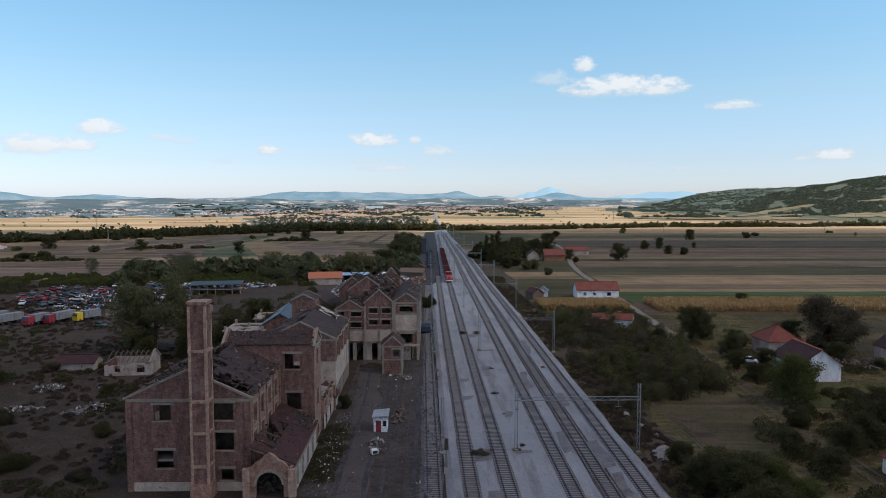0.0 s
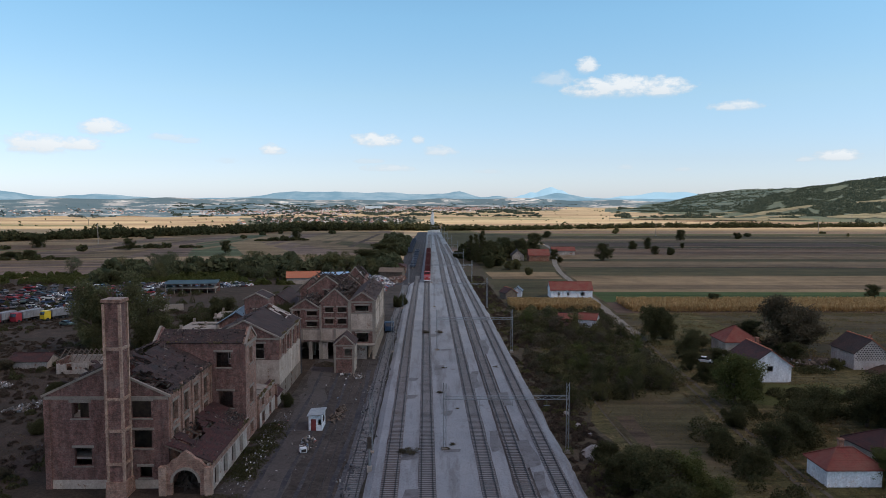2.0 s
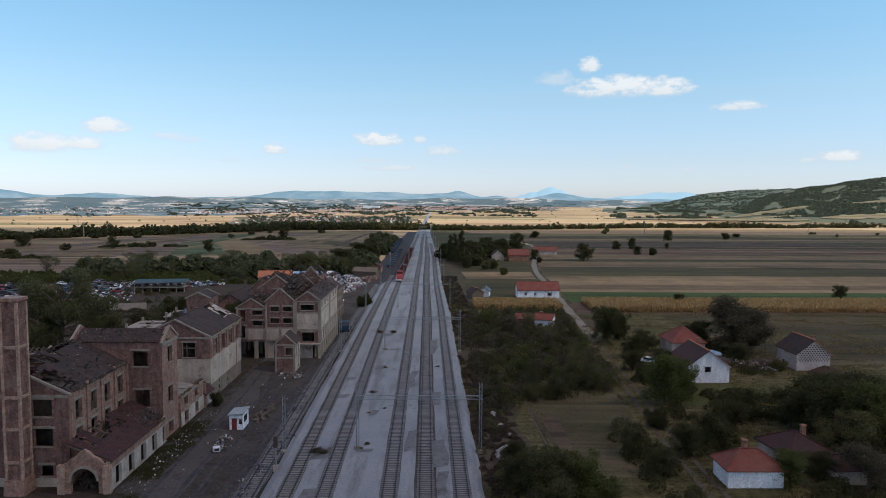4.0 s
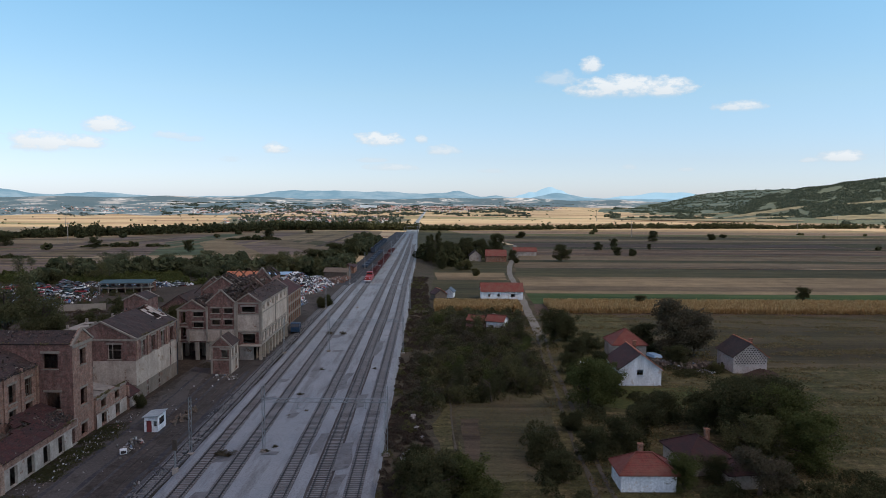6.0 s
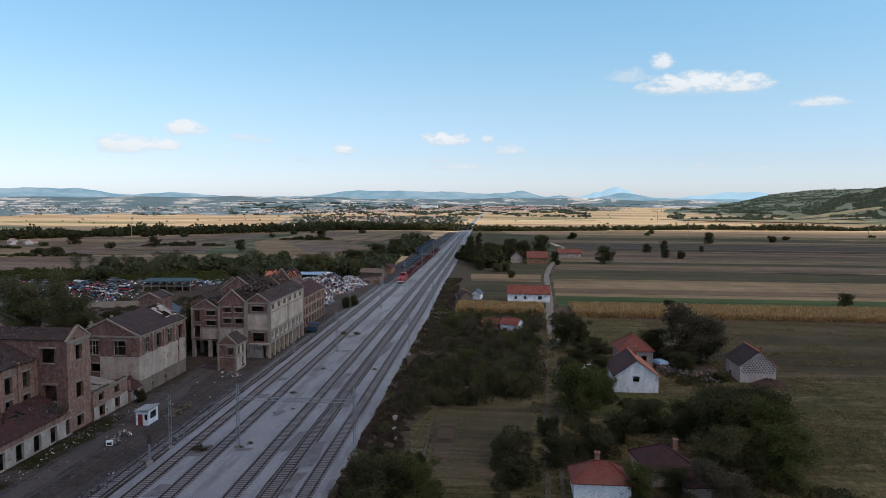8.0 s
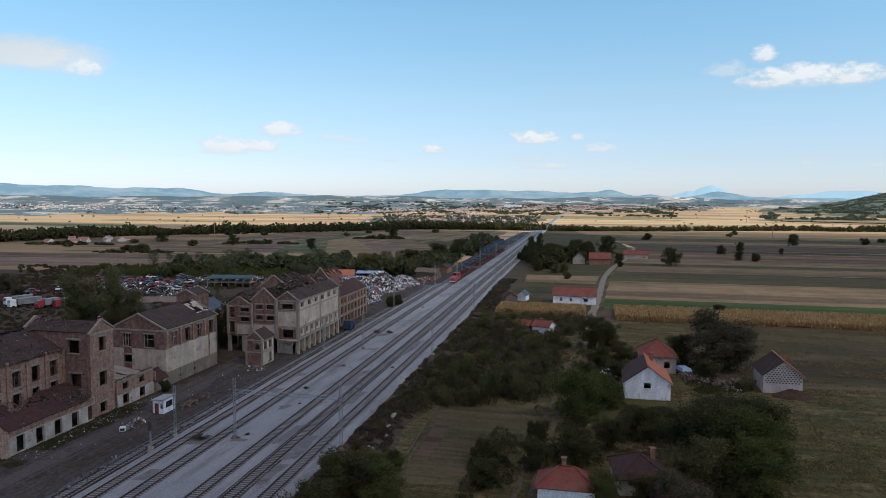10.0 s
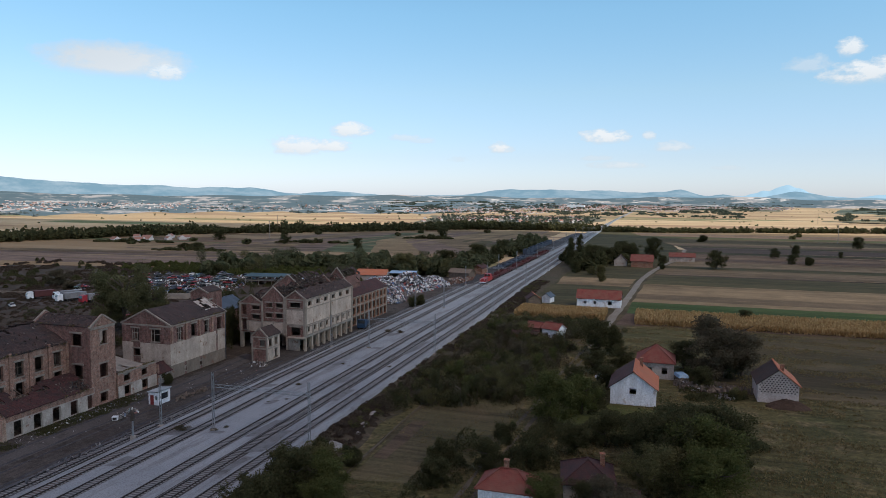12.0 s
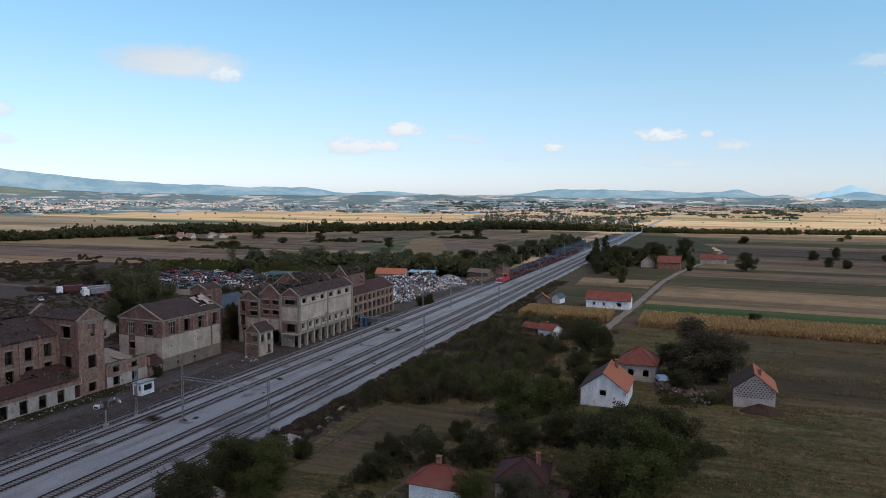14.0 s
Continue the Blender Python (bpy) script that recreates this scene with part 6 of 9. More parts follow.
    wreck(g, mx0 + 0.6, x0 - 0.6, y0 + 3, y1 - 1, 12.6, 16.4, 64, 24, 7)
    wreck(g, wx0 + 0.6, mx0 - 0.6, y0 + 3, y1 - 7, 11.2, 14.0, 44, 16, 8)
    wreck(g, -23.4, -9.2, y1 - 4, y1 + 16, 12.0, 16.8, 70, 26, 9)
    # timber and brick panels between the pillars
    wall(g, (x1 - 1.5, y0 + 1.6), (x1 - 1.5, y1 - 1), 0, 3.3, win_row(1.2, 3.45, 7, 1.3, 0.2, 2.5), PANEL_TAN, 0.2)
    for k in range(8):
        for z in (4.2, 6.35):
            bm = bmesh.new()
            y = y0 + 0.7 + 3.45 * k
            box(bm, x1 + 0.06, y, z, x1 + 0.24, y + 2.9, z + 0.16)
            part("ledge", bm, TRIM, g)
    # gables of the rear roofs
    for xa, xb, y, ze, rise in ((-20.5, -11.5, 175, 14.6, 3.2), (-24, -17, 183, 14.0, 2.8), (-13.5, -8.7, 196, 15.0, 3.0)):
        wall(g, (xa, y), (xb, y), 9.5, ze, [((xb - xa) / 2 - 0.7, (xb - xa) / 2 + 0.7, ze - 1.6, ze - 0.3)], BRICK, 0.4, rise, TRIM)
        slope(g, (xb, y + 0.4, ze), (xb, y + 12, ze), ((xa + xb) / 2, y + 12, ze + rise), ((xa + xb) / 2, y + 0.4, ze + rise), TILE_OLD, 0.9, gaps(y, -0.25, 0.5), 0.14, 0.15, SOOT_SHADE)
        slope(g, (xa, y + 12, ze), (xa, y + 0.4, ze), ((xa + xb) / 2, y + 0.4, ze + rise), ((xa + xb) / 2, y + 12, ze + rise), TILE_OLD, 0.9, gaps(y + 3, -0.25, 0.5), 0.14, 0.15, SOOT_SHADE)
    wall(g, (-24, 195), (-24, 183), 0, 14.0, win_row(1.5, 4, 3, 2, 8, 10.5), BRICK, 0.4)
    wall(g, (-24, 183), (-17, 183), 0, 9.5, (), BRICK, 0.4)
    wall(g, (-8.7, 196), (-8.7, 208), 0, 15.0, (), BRICK, 0.4)
    wall(g, (-17, 208), (-24, 208), 0, 12, (), BRICK, 0.4)


loading_house()


def gate_hut():
    g = thing("weigh_hut", "small two-storey rendered hut with a pointed roof", "hut")
    x0, x1, y0, y1, ze = -10.3, -6.1, 147.8, 153.6, 6.2
    wall(g, (x0, y0), (x1, y0), 0, ze, [(2.2, 3.5, 3.7, 5.3)], BRICK, 0.3, 1.9, TRIM, bands=[(ze - 0.4, ze - 0.1, TRIM, 0.1), (3.0, 3.3, TRIM, 0.08)])
    wall(g, (x1, y0), (x1, y1), 0, ze, [(0.8, 2.2, 3.6, 5.4), (3.4, 4.8, 3.6, 5.4), (3.5, 4.7, 0.2, 2.5)], PLASTER, 0.3, lintel=TRIM, bands=[(ze - 0.4, ze - 0.1, TRIM, 0.1), (3.0, 3.3, TRIM, 0.08)])
    wall(g, (x1, y1), (x0, y1), 0, ze, (), PLASTER, 0.3, 1.9, TRIM)
    wall(g, (x0, y1), (x0, y0), 0, ze, (), PLASTER, 0.3)
    for x in (x0 + 0.15, x1 - 0.15):
        bm = bmesh.new()
        box(bm, x - 0.22, y0 - 0.1, 0, x + 0.22, y0 + 0.12, ze - 0.4)
        part("corner_pier", bm, TRIM, g)
    xm = (x0 + x1) / 2
    slope(g, (x1 + 0.3, y0 + 0.3, ze - 0.1), (x1 + 0.3, y1 + 0.1, ze - 0.1), (xm, y1 + 0.1, ze + 1.85), (xm, y0 + 0.3, ze + 1.85), TILE_OLD, 0.8)
    slope(g, (x0 - 0.3, y1 + 0.1, ze - 0.1), (x0 - 0.3, y0 + 0.3, ze - 0.1), (xm, y0 + 0.3, ze + 1.85), (xm, y1 + 0.1, ze + 1.85), TILE_OLD, 0.8)


gate_hut()


def frame_house():
    """Brick infill in a pale frame of piers and floors, three storeys, open bays."""
    g = thing("frame_house", "gutted three-storey brick house with a pale open frame", "building")
    x0, x1, y0, y1, ze = -14.5, -5.9, 192, 224, 9.0
    rows = win_row(1.0, 3.1, 10, 1.7, 6.6, 8.2) + win_row(1.0, 3.1, 10, 2.0, 3.5, 5.6) + win_row(1.0, 3.1, 10, 2.2, 0.3, 2.6)
    wall(g, (x1, y0), (x1, y1), 0, ze, rows, BRICK_RED, 0.4, bands=[(2.8, 3.1, TRIM, 0.12), (5.9, 6.2, TRIM, 0.12), (ze - 0.3, ze, TRIM, 0.14)])
    for k in range(11):
        bm = bmesh.new()
        y = y0 + 0.15 + 3.1 * k
        box(bm, x1 - 0.1, y, 0, x1 + 0.2, y + 0.5, ze - 0.3)
        part("pier", bm, TRIM, g)
    wall(g, (x0, y0), (x1, y0), 0, ze, [(2, 3.6, 6.4, 8.2), (6, 7.6, 6.4, 8.2), (2, 3.6, 3.6, 5.6), (6, 7.6, 3.6, 5.6)], BRICK_RED, 0.4, 2.8, TRIM)
    wall(g, (x1, y1), (x0, y1), 0, ze, (), BRICK_RED, 0.4, 2.8, TRIM)
    wall(g, (x0, y1), (x0, y0), 0, ze, (), BRICK_RED, 0.4)
    xm, zr = (x0 + x1) / 2, ze + 2.7
    slope(g, (x1 + 0.2, y0 + 0.3, ze), (x1 + 0.2, y1, ze), (xm, y1, zr), (xm, y0 + 0.3, zr), TILE_DARKRED, 1.0)
    slope(g, (x0 - 0.2, y1, ze), (x0 - 0.2, y0 + 0.3, ze), (xm, y0 + 0.3, zr), (xm, y1, zr), TILE_DARKRED, 1.0)
    bm = bmesh.new()
    box(bm, x0 + 0.4, y0 + 0.4, 3.3, x1 - 2.5, y1 - 0.4, 3.5)
    part("floor_slab", bm, CONCRETE, g)
    # black wall added behind the open bays to stand in for shade
    wall(g, (-7.4, y0 + 0.5), (-7.4, y1 - 0.5), 0, ze, (), SOOT_SHADE, 0.2)


frame_house()


def watch_cabin():
    g = thing("watch_cabin", "small white guard cabin with a red door", "cabin")
    x0, x1, y0, y1, h = -9.2, -7.05, 110.5, 114.0, 2.45
    wall(g, (x0, y0), (x1, y0), 0, h, [(0.35, 1.2, 0.05, 1.95), (1.5, 2.2, 1.0, 1.9)], WHITEWASH, 0.12)
    wall(g, (x1, y0), (x1, y1), 0, h, [(0.8, 2.9, 0.9, 2.1)], WHITEWASH, 0.12)
    wall(g, (x1, y1), (x0, y1), 0, h, (), WHITEWASH, 0.12)
    wall(g, (x0, y1), (x0, y0), 0, h, [(0.8, 2.2, 1.0, 2.0)], WHITEWASH, 0.12)
    bm = bmesh.new()
    prism(bm, [(x0 - 0.25, y0 - 0.25, h), (x1 + 0.25, y0 - 0.25, h + 0.25), (x1 + 0.25, y1 + 0.25, h + 0.25), (x0 - 0.25, y1 + 0.25, h)], (0, 0, 0.12))
    part("roof", bm, ROOF_PALE, g, "pale sheet roof")
    bm = bmesh.new()
    box(bm, x0 + 0.38, y0 + 0.02, 0.05, x0 + 1.17, y0 + 0.07, 1.94)
    part("door", bm, DOOR_RED, g, "dark red door")
    bm = bmesh.new()
    box(bm, x1 - 0.1, y0 + 0.85, 0.95, x1 - 0.06, y0 + 2.85, 2.05)
    part("pane", bm, GLASS, g)


ROOF_PALE = plain("sheet_pale", (0.36, 0.40, 0.41), (0.26, 0.29, 0.30), 0.8, 6, 0.6, grime=0.45)
DOOR_RED = plain("door_red", (0.22, 0.04, 0.04), (0.16, 0.03, 0.03), 1, 6, 0.6)
watch_cabin()

# fallen tiles, laths and mortar on the roofs and wall tops
BROKEN = paint_random("broken_tiles", [(0.0, (0.05, 0.04, 0.037)), (0.3, (0.09, 0.06, 0.05)), (0.6, (0.11, 0.08, 0.065)), (0.75, (0.035, 0.03, 0.03)), (0.94, (0.17, 0.14, 0.115)), (0.985, (0.26, 0.23, 0.2))], 0.9, 0, "island")
debris("debris", "broken tiles and laths over the factory hall roof", [((-23, 89, 12.3), (-23, 105, 12.3), (-30.8, 89, 15.7)), ((-38, 89, 12.4), (-38, 105, 12.4), (-31, 89, 15.7)), ((-31, 105.6, 15.4), (-18, 105.6, 15.4), (-31, 108.4, 16.8)),
       ((-22.6, 88.5, 12.25), (-22.6, 105, 12.25), (-23.3, 88.5, 12.25))], 900, (0.1, 0.5), BROKEN, 21)
debris("debris", "rubble and tiles on the annex roof and floors", [((-17.4, 87, 4.0), (-17.4, 105, 4.0), (-22.8, 87, 6.2)), ((-17.6, 99, 4.2), (-17.6, 105, 4.2), (-21, 99, 5.4))], 620, (0.08, 0.4), BROKEN, 22)
debris("debris", "broken tiles over the mill roof", [((-17.6, 128, 11.9), (-17.6, 147, 11.9), (-23.8, 128, 14.8)), ((-30, 128, 11.9), (-30, 147, 11.9), (-24, 128, 14.8)), ((-28, 140, 14.0), (-19, 140, 13.0), (-28, 147, 14.0))], 220, (0.08, 0.4), BROKEN, 23)
debris("debris", "charred roof timbers and tiles on the loading house", [((-15, 162, 13.6), (-15, 188, 13.6), (-12, 162, 16.2)), ((-9, 162, 13.6), (-9, 188, 13.6), (-12, 162, 16.2)), ((-22, 162, 12), (-22, 182, 12), (-18.5, 162, 13.8)), ((-15.4, 162, 12), (-15.4, 182, 12), (-18.5, 162, 13.8)),
       ((-3, 162, 13.7), (-3, 188, 13.7), (-5.6, 162, 15.5)), ((-24, 184, 13), (-10, 184, 13), (-24, 206, 13.5))], 1500, (0.12, 0.7), BROKEN, 24)
# pale frames between the panels of the loading house front
g = bpy.data.objects["loading_house"]
for x, z0, z1 in ((-21.8, 4.3, 11.8), (-19.4, 4.3, 7.2), (-15.2, 4.3, 12.6), (-11.9, 4.5, 7.2), (-8.7, 3.7, 13.3)):
    bm = bmesh.new()
    box(bm, x - 0.22, 160.32, z0, x + 0.22, 160.62, z1)
    part("pilaster", bm, TRIM, g)
bm = bmesh.new()
box(bm, -7.4, 159.0, 3.55, -2.6, 160.75, 3.8)
part("ledge", bm, CONCRETE, g, "projecting concrete ledge over the siding entrance")
CHAR = [(-20 + 2.1 * (k % 6), 178 + 2.7 * k) for k in range(11)]
g = thing("roof_truss_wreck", "charred leaning roof trusses over the rear bays", "roof truss")
for i, (x, y) in enumerate(CHAR):
    bm = bmesh.new()
    bar(bm, (x - 4, y, 13.2), (x, y + 0.4, 17.0 + 0.5 * math.sin(i)), 0.22)
    bar(bm, (x + 4, y, 13.2), (x, y + 0.4, 17.0 + 0.5 * math.sin(i)), 0.22)
    bar(bm, (x - 4, y, 12.3), (x + 4, y, 12.3), 0.2)
    bar(bm, (x, y + 0.2, 12.3), (x, y + 0.4, 15.7), 0.16)
    part("truss", bm, SOOT_SHADE, g)
g = thing("downpipe", "rusty rainwater pipe on the mill corner", "pipe")
bm = bmesh.new()
tube(bm, (-17.25, 147.2, 0.2), (-17.25, 147.2, 11.6), 0.09, 0.09, 8)
part("pipe", bm, SHEET, g)

# ---- village houses ----
def framed_window(parent, w, h, at, rz=0.0):
    """A small casement: frame, panes and sill, set at a wall's outer face."""
    win = thing_part(parent, at, rz)
    bm = bmesh.new()
    for a, b in (((-w / 2, 0, 0), (w / 2, 0, 0)), ((-w / 2, 0, h), (w / 2, 0, h)), ((-w / 2, 0, 0), (-w / 2, 0, h)), ((w / 2, 0, 0), (w / 2, 0, h)), ((0, 0, 0), (0, 0, h))):
        bar(bm, a, b, 0.09)
    part("frame", bm, TIMBER, win)
    bm = bmesh.new()
    box(bm, -w / 2, 0.0, 0, w / 2, 0.03, h)
    part("pane", bm, GLASS, win)


def thing_part(parent, at, rz):
    bm = bmesh.new()
    box(bm, -0.62, -0.09, -0.1, 0.62, 0.12, 0.0)
    ob = part("window", bm, LIMEWASH, parent)
    ob.matrix_local = pose(*at, 0, 0, rz)
    return ob


def gable_house(name, label, cx, cy, rz, w, d, h, rise, wallmat, roofs, south=(), eastw=(), chimneys=(), over=0.35, lintel=None, windows=()):
    """A house w wide and d deep with its ridge along its own y. roofs: materials of the eastern and western slope."""
    g = thing(name, label, "house", (cx, cy, 0), rz)
    x0, x1, y0, y1 = -w / 2, w / 2, -d / 2, d / 2
    wall(g, (x0, y0), (x1, y0), 0, h, south, wallmat, 0.3, rise, lintel or wallmat)
    wall(g, (x1, y0), (x1, y1), 0, h, eastw, wallmat, 0.3)
    wall(g, (x1, y1), (x0, y1), 0, h, (), wallmat, 0.3, rise, lintel or wallmat)
    wall(g, (x0, y1), (x0, y0), 0, h, eastw, wallmat, 0.3)
    k = over * rise / (w / 2)
    slope(g, (x1 + over, y0 - over, h - k + 0.08), (x1 + over, y1 + over, h - k + 0.08), (0, y1 + over, h + rise + 0.08), (0, y0 - over, h + rise + 0.08), roofs[0], 0.9, None, 0.14, 0.04)
    slope(g, (x0 - over, y1 + over, h - k + 0.08), (x0 - over, y0 - over, h - k + 0.08), (0, y0 - over, h + rise + 0.08), (0, y1 + over, h + rise + 0.08), roofs[1], 0.9, None, 0.14, 0.04)
    bm = bmesh.new()
    bar(bm, (0, y0 - over, h + rise + 0.24), (0, y1 + over, h + rise + 0.24), 0.3, 0.16)
    part("ridge_cap", bm, roofs[0], g)
    for x, y, top in chimneys:
        bm = bmesh.new()
        box(bm, x - 0.32, y - 0.32, h, x + 0.32, y + 0.32, top)
        box(bm, x - 0.4, y - 0.4, top, x + 0.4, y + 0.4, top + 0.14)
        part("chimney", bm, BRICK_RED, g)
    for ww, hh, at, r in windows:
        framed_window(g, ww, hh, at, r)
    return g


def hip_house(name, label, cx, cy, rz, w, d, h, rise, wallmat, roof, openings=(), chimneys=(), over=0.4):
    g = thing(name, label, "house", (cx, cy, 0), rz)
    x0, x1, y0, y1 = -w / 2, w / 2, -d / 2, d / 2
    wall(g, (x0, y0), (x1, y0), 0, h, openings, wallmat, 0.3)
    wall(g, (x1, y0), (x1, y1), 0, h, (), wallmat, 0.3)
    wall(g, (x1, y1), (x0, y1), 0, h, (), wallmat, 0.3)
    wall(g, (x0, y1), (x0, y0), 0, h, (), wallmat, 0.3)
    a, b, c, e = (Vector((x0 - over, y0 - over, h)), Vector((x1 + over, y0 - over, h)), Vector((x1 + over, y1 + over, h)), Vector((x0 - over, y1 + over, h)))
    k = min(w, d) / 2
    if w >= d:
        r0, r1 = Vector((x0 + k, 0, h + rise)), Vector((x1 - k, 0, h + rise))
        faces = ((a, b, r1, r0), (c, e, r0, r1), (b, c, r1), (e, a, r0))
    else:
        r0, r1 = Vector((0, y0 + k, h + rise)), Vector((0, y1 - k, h + rise))
        faces = ((b, c, r1, r0), (e, a, r0, r1), (a, b, r0), (c, e, r1))
    for f in faces:
        bm = bmesh.new()
        prism(bm, f, (0, 0, 0.14))
        part("roof", bm, roof, g)
    for s, t in ((r0, r1), (a, r0), (b, r1 if w >= d else r0), (c, r1), (e, r0 if w >= d else r1)):
        bm = bmesh.new()
        bar(bm, s + Vector((0, 0, 0.2)), t + Vector((0, 0, 0.2)), 0.18, 0.1)
        part("ridge_cap", bm, TILE_RED if roof is not TILE_DARKRED else roof, g)
    for x, y, top in chimneys:
        bm = bmesh.new()
        box(bm, x - 0.3, y - 0.3, h, x + 0.3, y + 0.3, top)
        box(bm, x - 0.38, y - 0.38, top, x + 0.38, y + 0.38, top + 0.14)
        part("chimney", bm, BRICK_RED, g)
    return g


# sunlight painted into the roof: orange east slope, dark red west slope
gable_house("farmhouse", "white-walled farmhouse with a tiled gable roof, sunlit slope painted orange", 79.3, 145.2, 0, 8.6, 11.0, 3.4, 3.1, WHITEWASH, (TILE_ORANGE, TILE_DARKRED),
            [(3.6, 4.85, 2.2, 3.38)], [(2, 3.1, 1.2, 2.6), (6, 7.1, 1.2, 2.6)], [(1.2, 3.5, 7.4)])
hip_house("farmhouse", "old farmhouse with a dark red hipped roof", 83.2, 166.0, 0, 7.8, 8.4, 3.6, 3.2, LIMEWASH, TILE_RED, [(2, 3.2, 1.2, 2.6), (5.2, 6.4, 1.2, 2.6)])


def barn():
    """Block barn with a lattice brick gable over a rendered base; dark boxes stand in for the shaded holes."""
    # tile colours imitate the sun: bright to the east, dark to the west
    g = gable_house("barn", "blockwork barn with lattice brick gable, roof painted orange on its sunlit slope", 106.4, 154.6, 0, 7.4, 9.0, 3.7, 2.9, PLASTER_BLUE, (TILE_ORANGE, TILE_OLD), lintel=CONCRETE, chimneys=[(0.8, -2.5, 7.2)])
    y = -4.5 - 0.06
    for r in range(9):
        z = 2.1 + 0.42 * r
        half = 3.6 if z < 3.6 else 3.6 * (6.3 - z) / 2.8
        n = int(half / 0.3)
        for k in range(-n, n + 1):
            if (k + r) % 2 == 0 and abs(k * 0.3) < half - 0.1:
                bm = bmesh.new()
                box(bm, k * 0.3 - 0.13, y - 0.02, z, k * 0.3 + 0.13, y + 0.04, z + 0.2)
                # no solid brick: a dark box painting one shaded hole
                part("block", bm, DARKHOLE, g)


PLASTER_BLUE = plaster_mat("barn_render", (0.50, 0.44, 0.41), (0.42, 0.36, 0.33), (0.32, 0.22, 0.18))
barn()
hip_house("cottage", "small white cottage with a red hipped roof", 65.4, 90.3, 0, 7.2, 5.0, 2.3, 2.0, WHITEWASH, TILE_RED, (), [(-0.4, 0.3, 5.4)])
hip_house("cottage", "low cottage with a dark red hipped roof behind trees", 75.0, 97.0, 8, 6.6, 7.4, 2.2, 2.2, LIMEWASH, TILE_DARKRED, (), [(2.0, 1.0, 4.9)])
hip_house("shed", "low outbuilding with a dark red tiled roof", 79.0, 91.0, 6, 6.0, 4.4, 2.0, 1.3, LIMEWASH, TILE_DARKRED)
gable_house("farmhouse", "long white farmhouse with a red roof beside the road", 62.3, 263.0, 90, 7.5, 15.5, 3.1, 2.6, WHITEWASH, (TILE_RED, TILE_RED), (), [(2.5, 3.4, 1.1, 2.2), (6, 6.9, 1.1, 2.2), (11, 12.6, 1.0, 2.3)])
gable_house("shed", "small white-walled house with a short red roof", 55.2, 198.6, 66, 4.4, 5.0, 3.0, 1.3, WHITEWASH, (TILE_RED, TILE_RED), (), [(1.2, 2.0, 1.0, 1.9)], [(0.4, 1.2, 4.7)])
gable_house("shed", "gutted brick shed with half a red roof", 49.6, 201.4, 66, 3.6, 4.6, 2.7, 1.2, BRICK_RED, (TILE_DARKRED, TILE_RED), [(0.6, 1.9, 0.2, 2.0)], [(1.4, 2.6, 0.2, 1.9)])
gable_house("shed", "low brick outbuilding under a dark red roof", 47.6, 196.6, 84, 2.6, 7.4, 1.3, 0.7, BRICK_RED, (TILE_DARKRED, TILE_DARKRED))
# same lit and shaded tile pair as on the farmhouse roof
gable_house("shed", "old shed with an orange tiled roof by the railway", 38.6, 259.0, 20, 4.5, 5.5, 2.4, 1.6, TIMBER, (TILE_ORANGE, TILE_DARKRED))
gable_house("shed", "small white-gabled shed with a dark roof", 43.0, 266.0, -10, 3.2, 5.0, 2.2, 1.2, WHITEWASH, (SHEET, SHEET))
gable_house("farmhouse", "red-roofed brick farmhouse at the bend of the road", 73.0, 416.0, 90, 9.0, 12.0, 3.6, 3.2, BRICK_RED, (TILE_RED, TILE_RED))
gable_house("farmhouse", "grey-walled farmhouse with a pale gable", 61.0, 420.0, 0, 7.0, 9.0, 3.2, 3.0, LIMEWASH, (TILE_OLD, TILE_OLD))
gable_house("barn", "long low red-roofed barn beyond the road", 95.5, 459.0, 90, 7.0, 15.0, 3.0, 2.2, LIMEWASH, (TILE_RED, TILE_RED))

# ---- trees, hedges and undergrowth ----
R = random.Random(4)
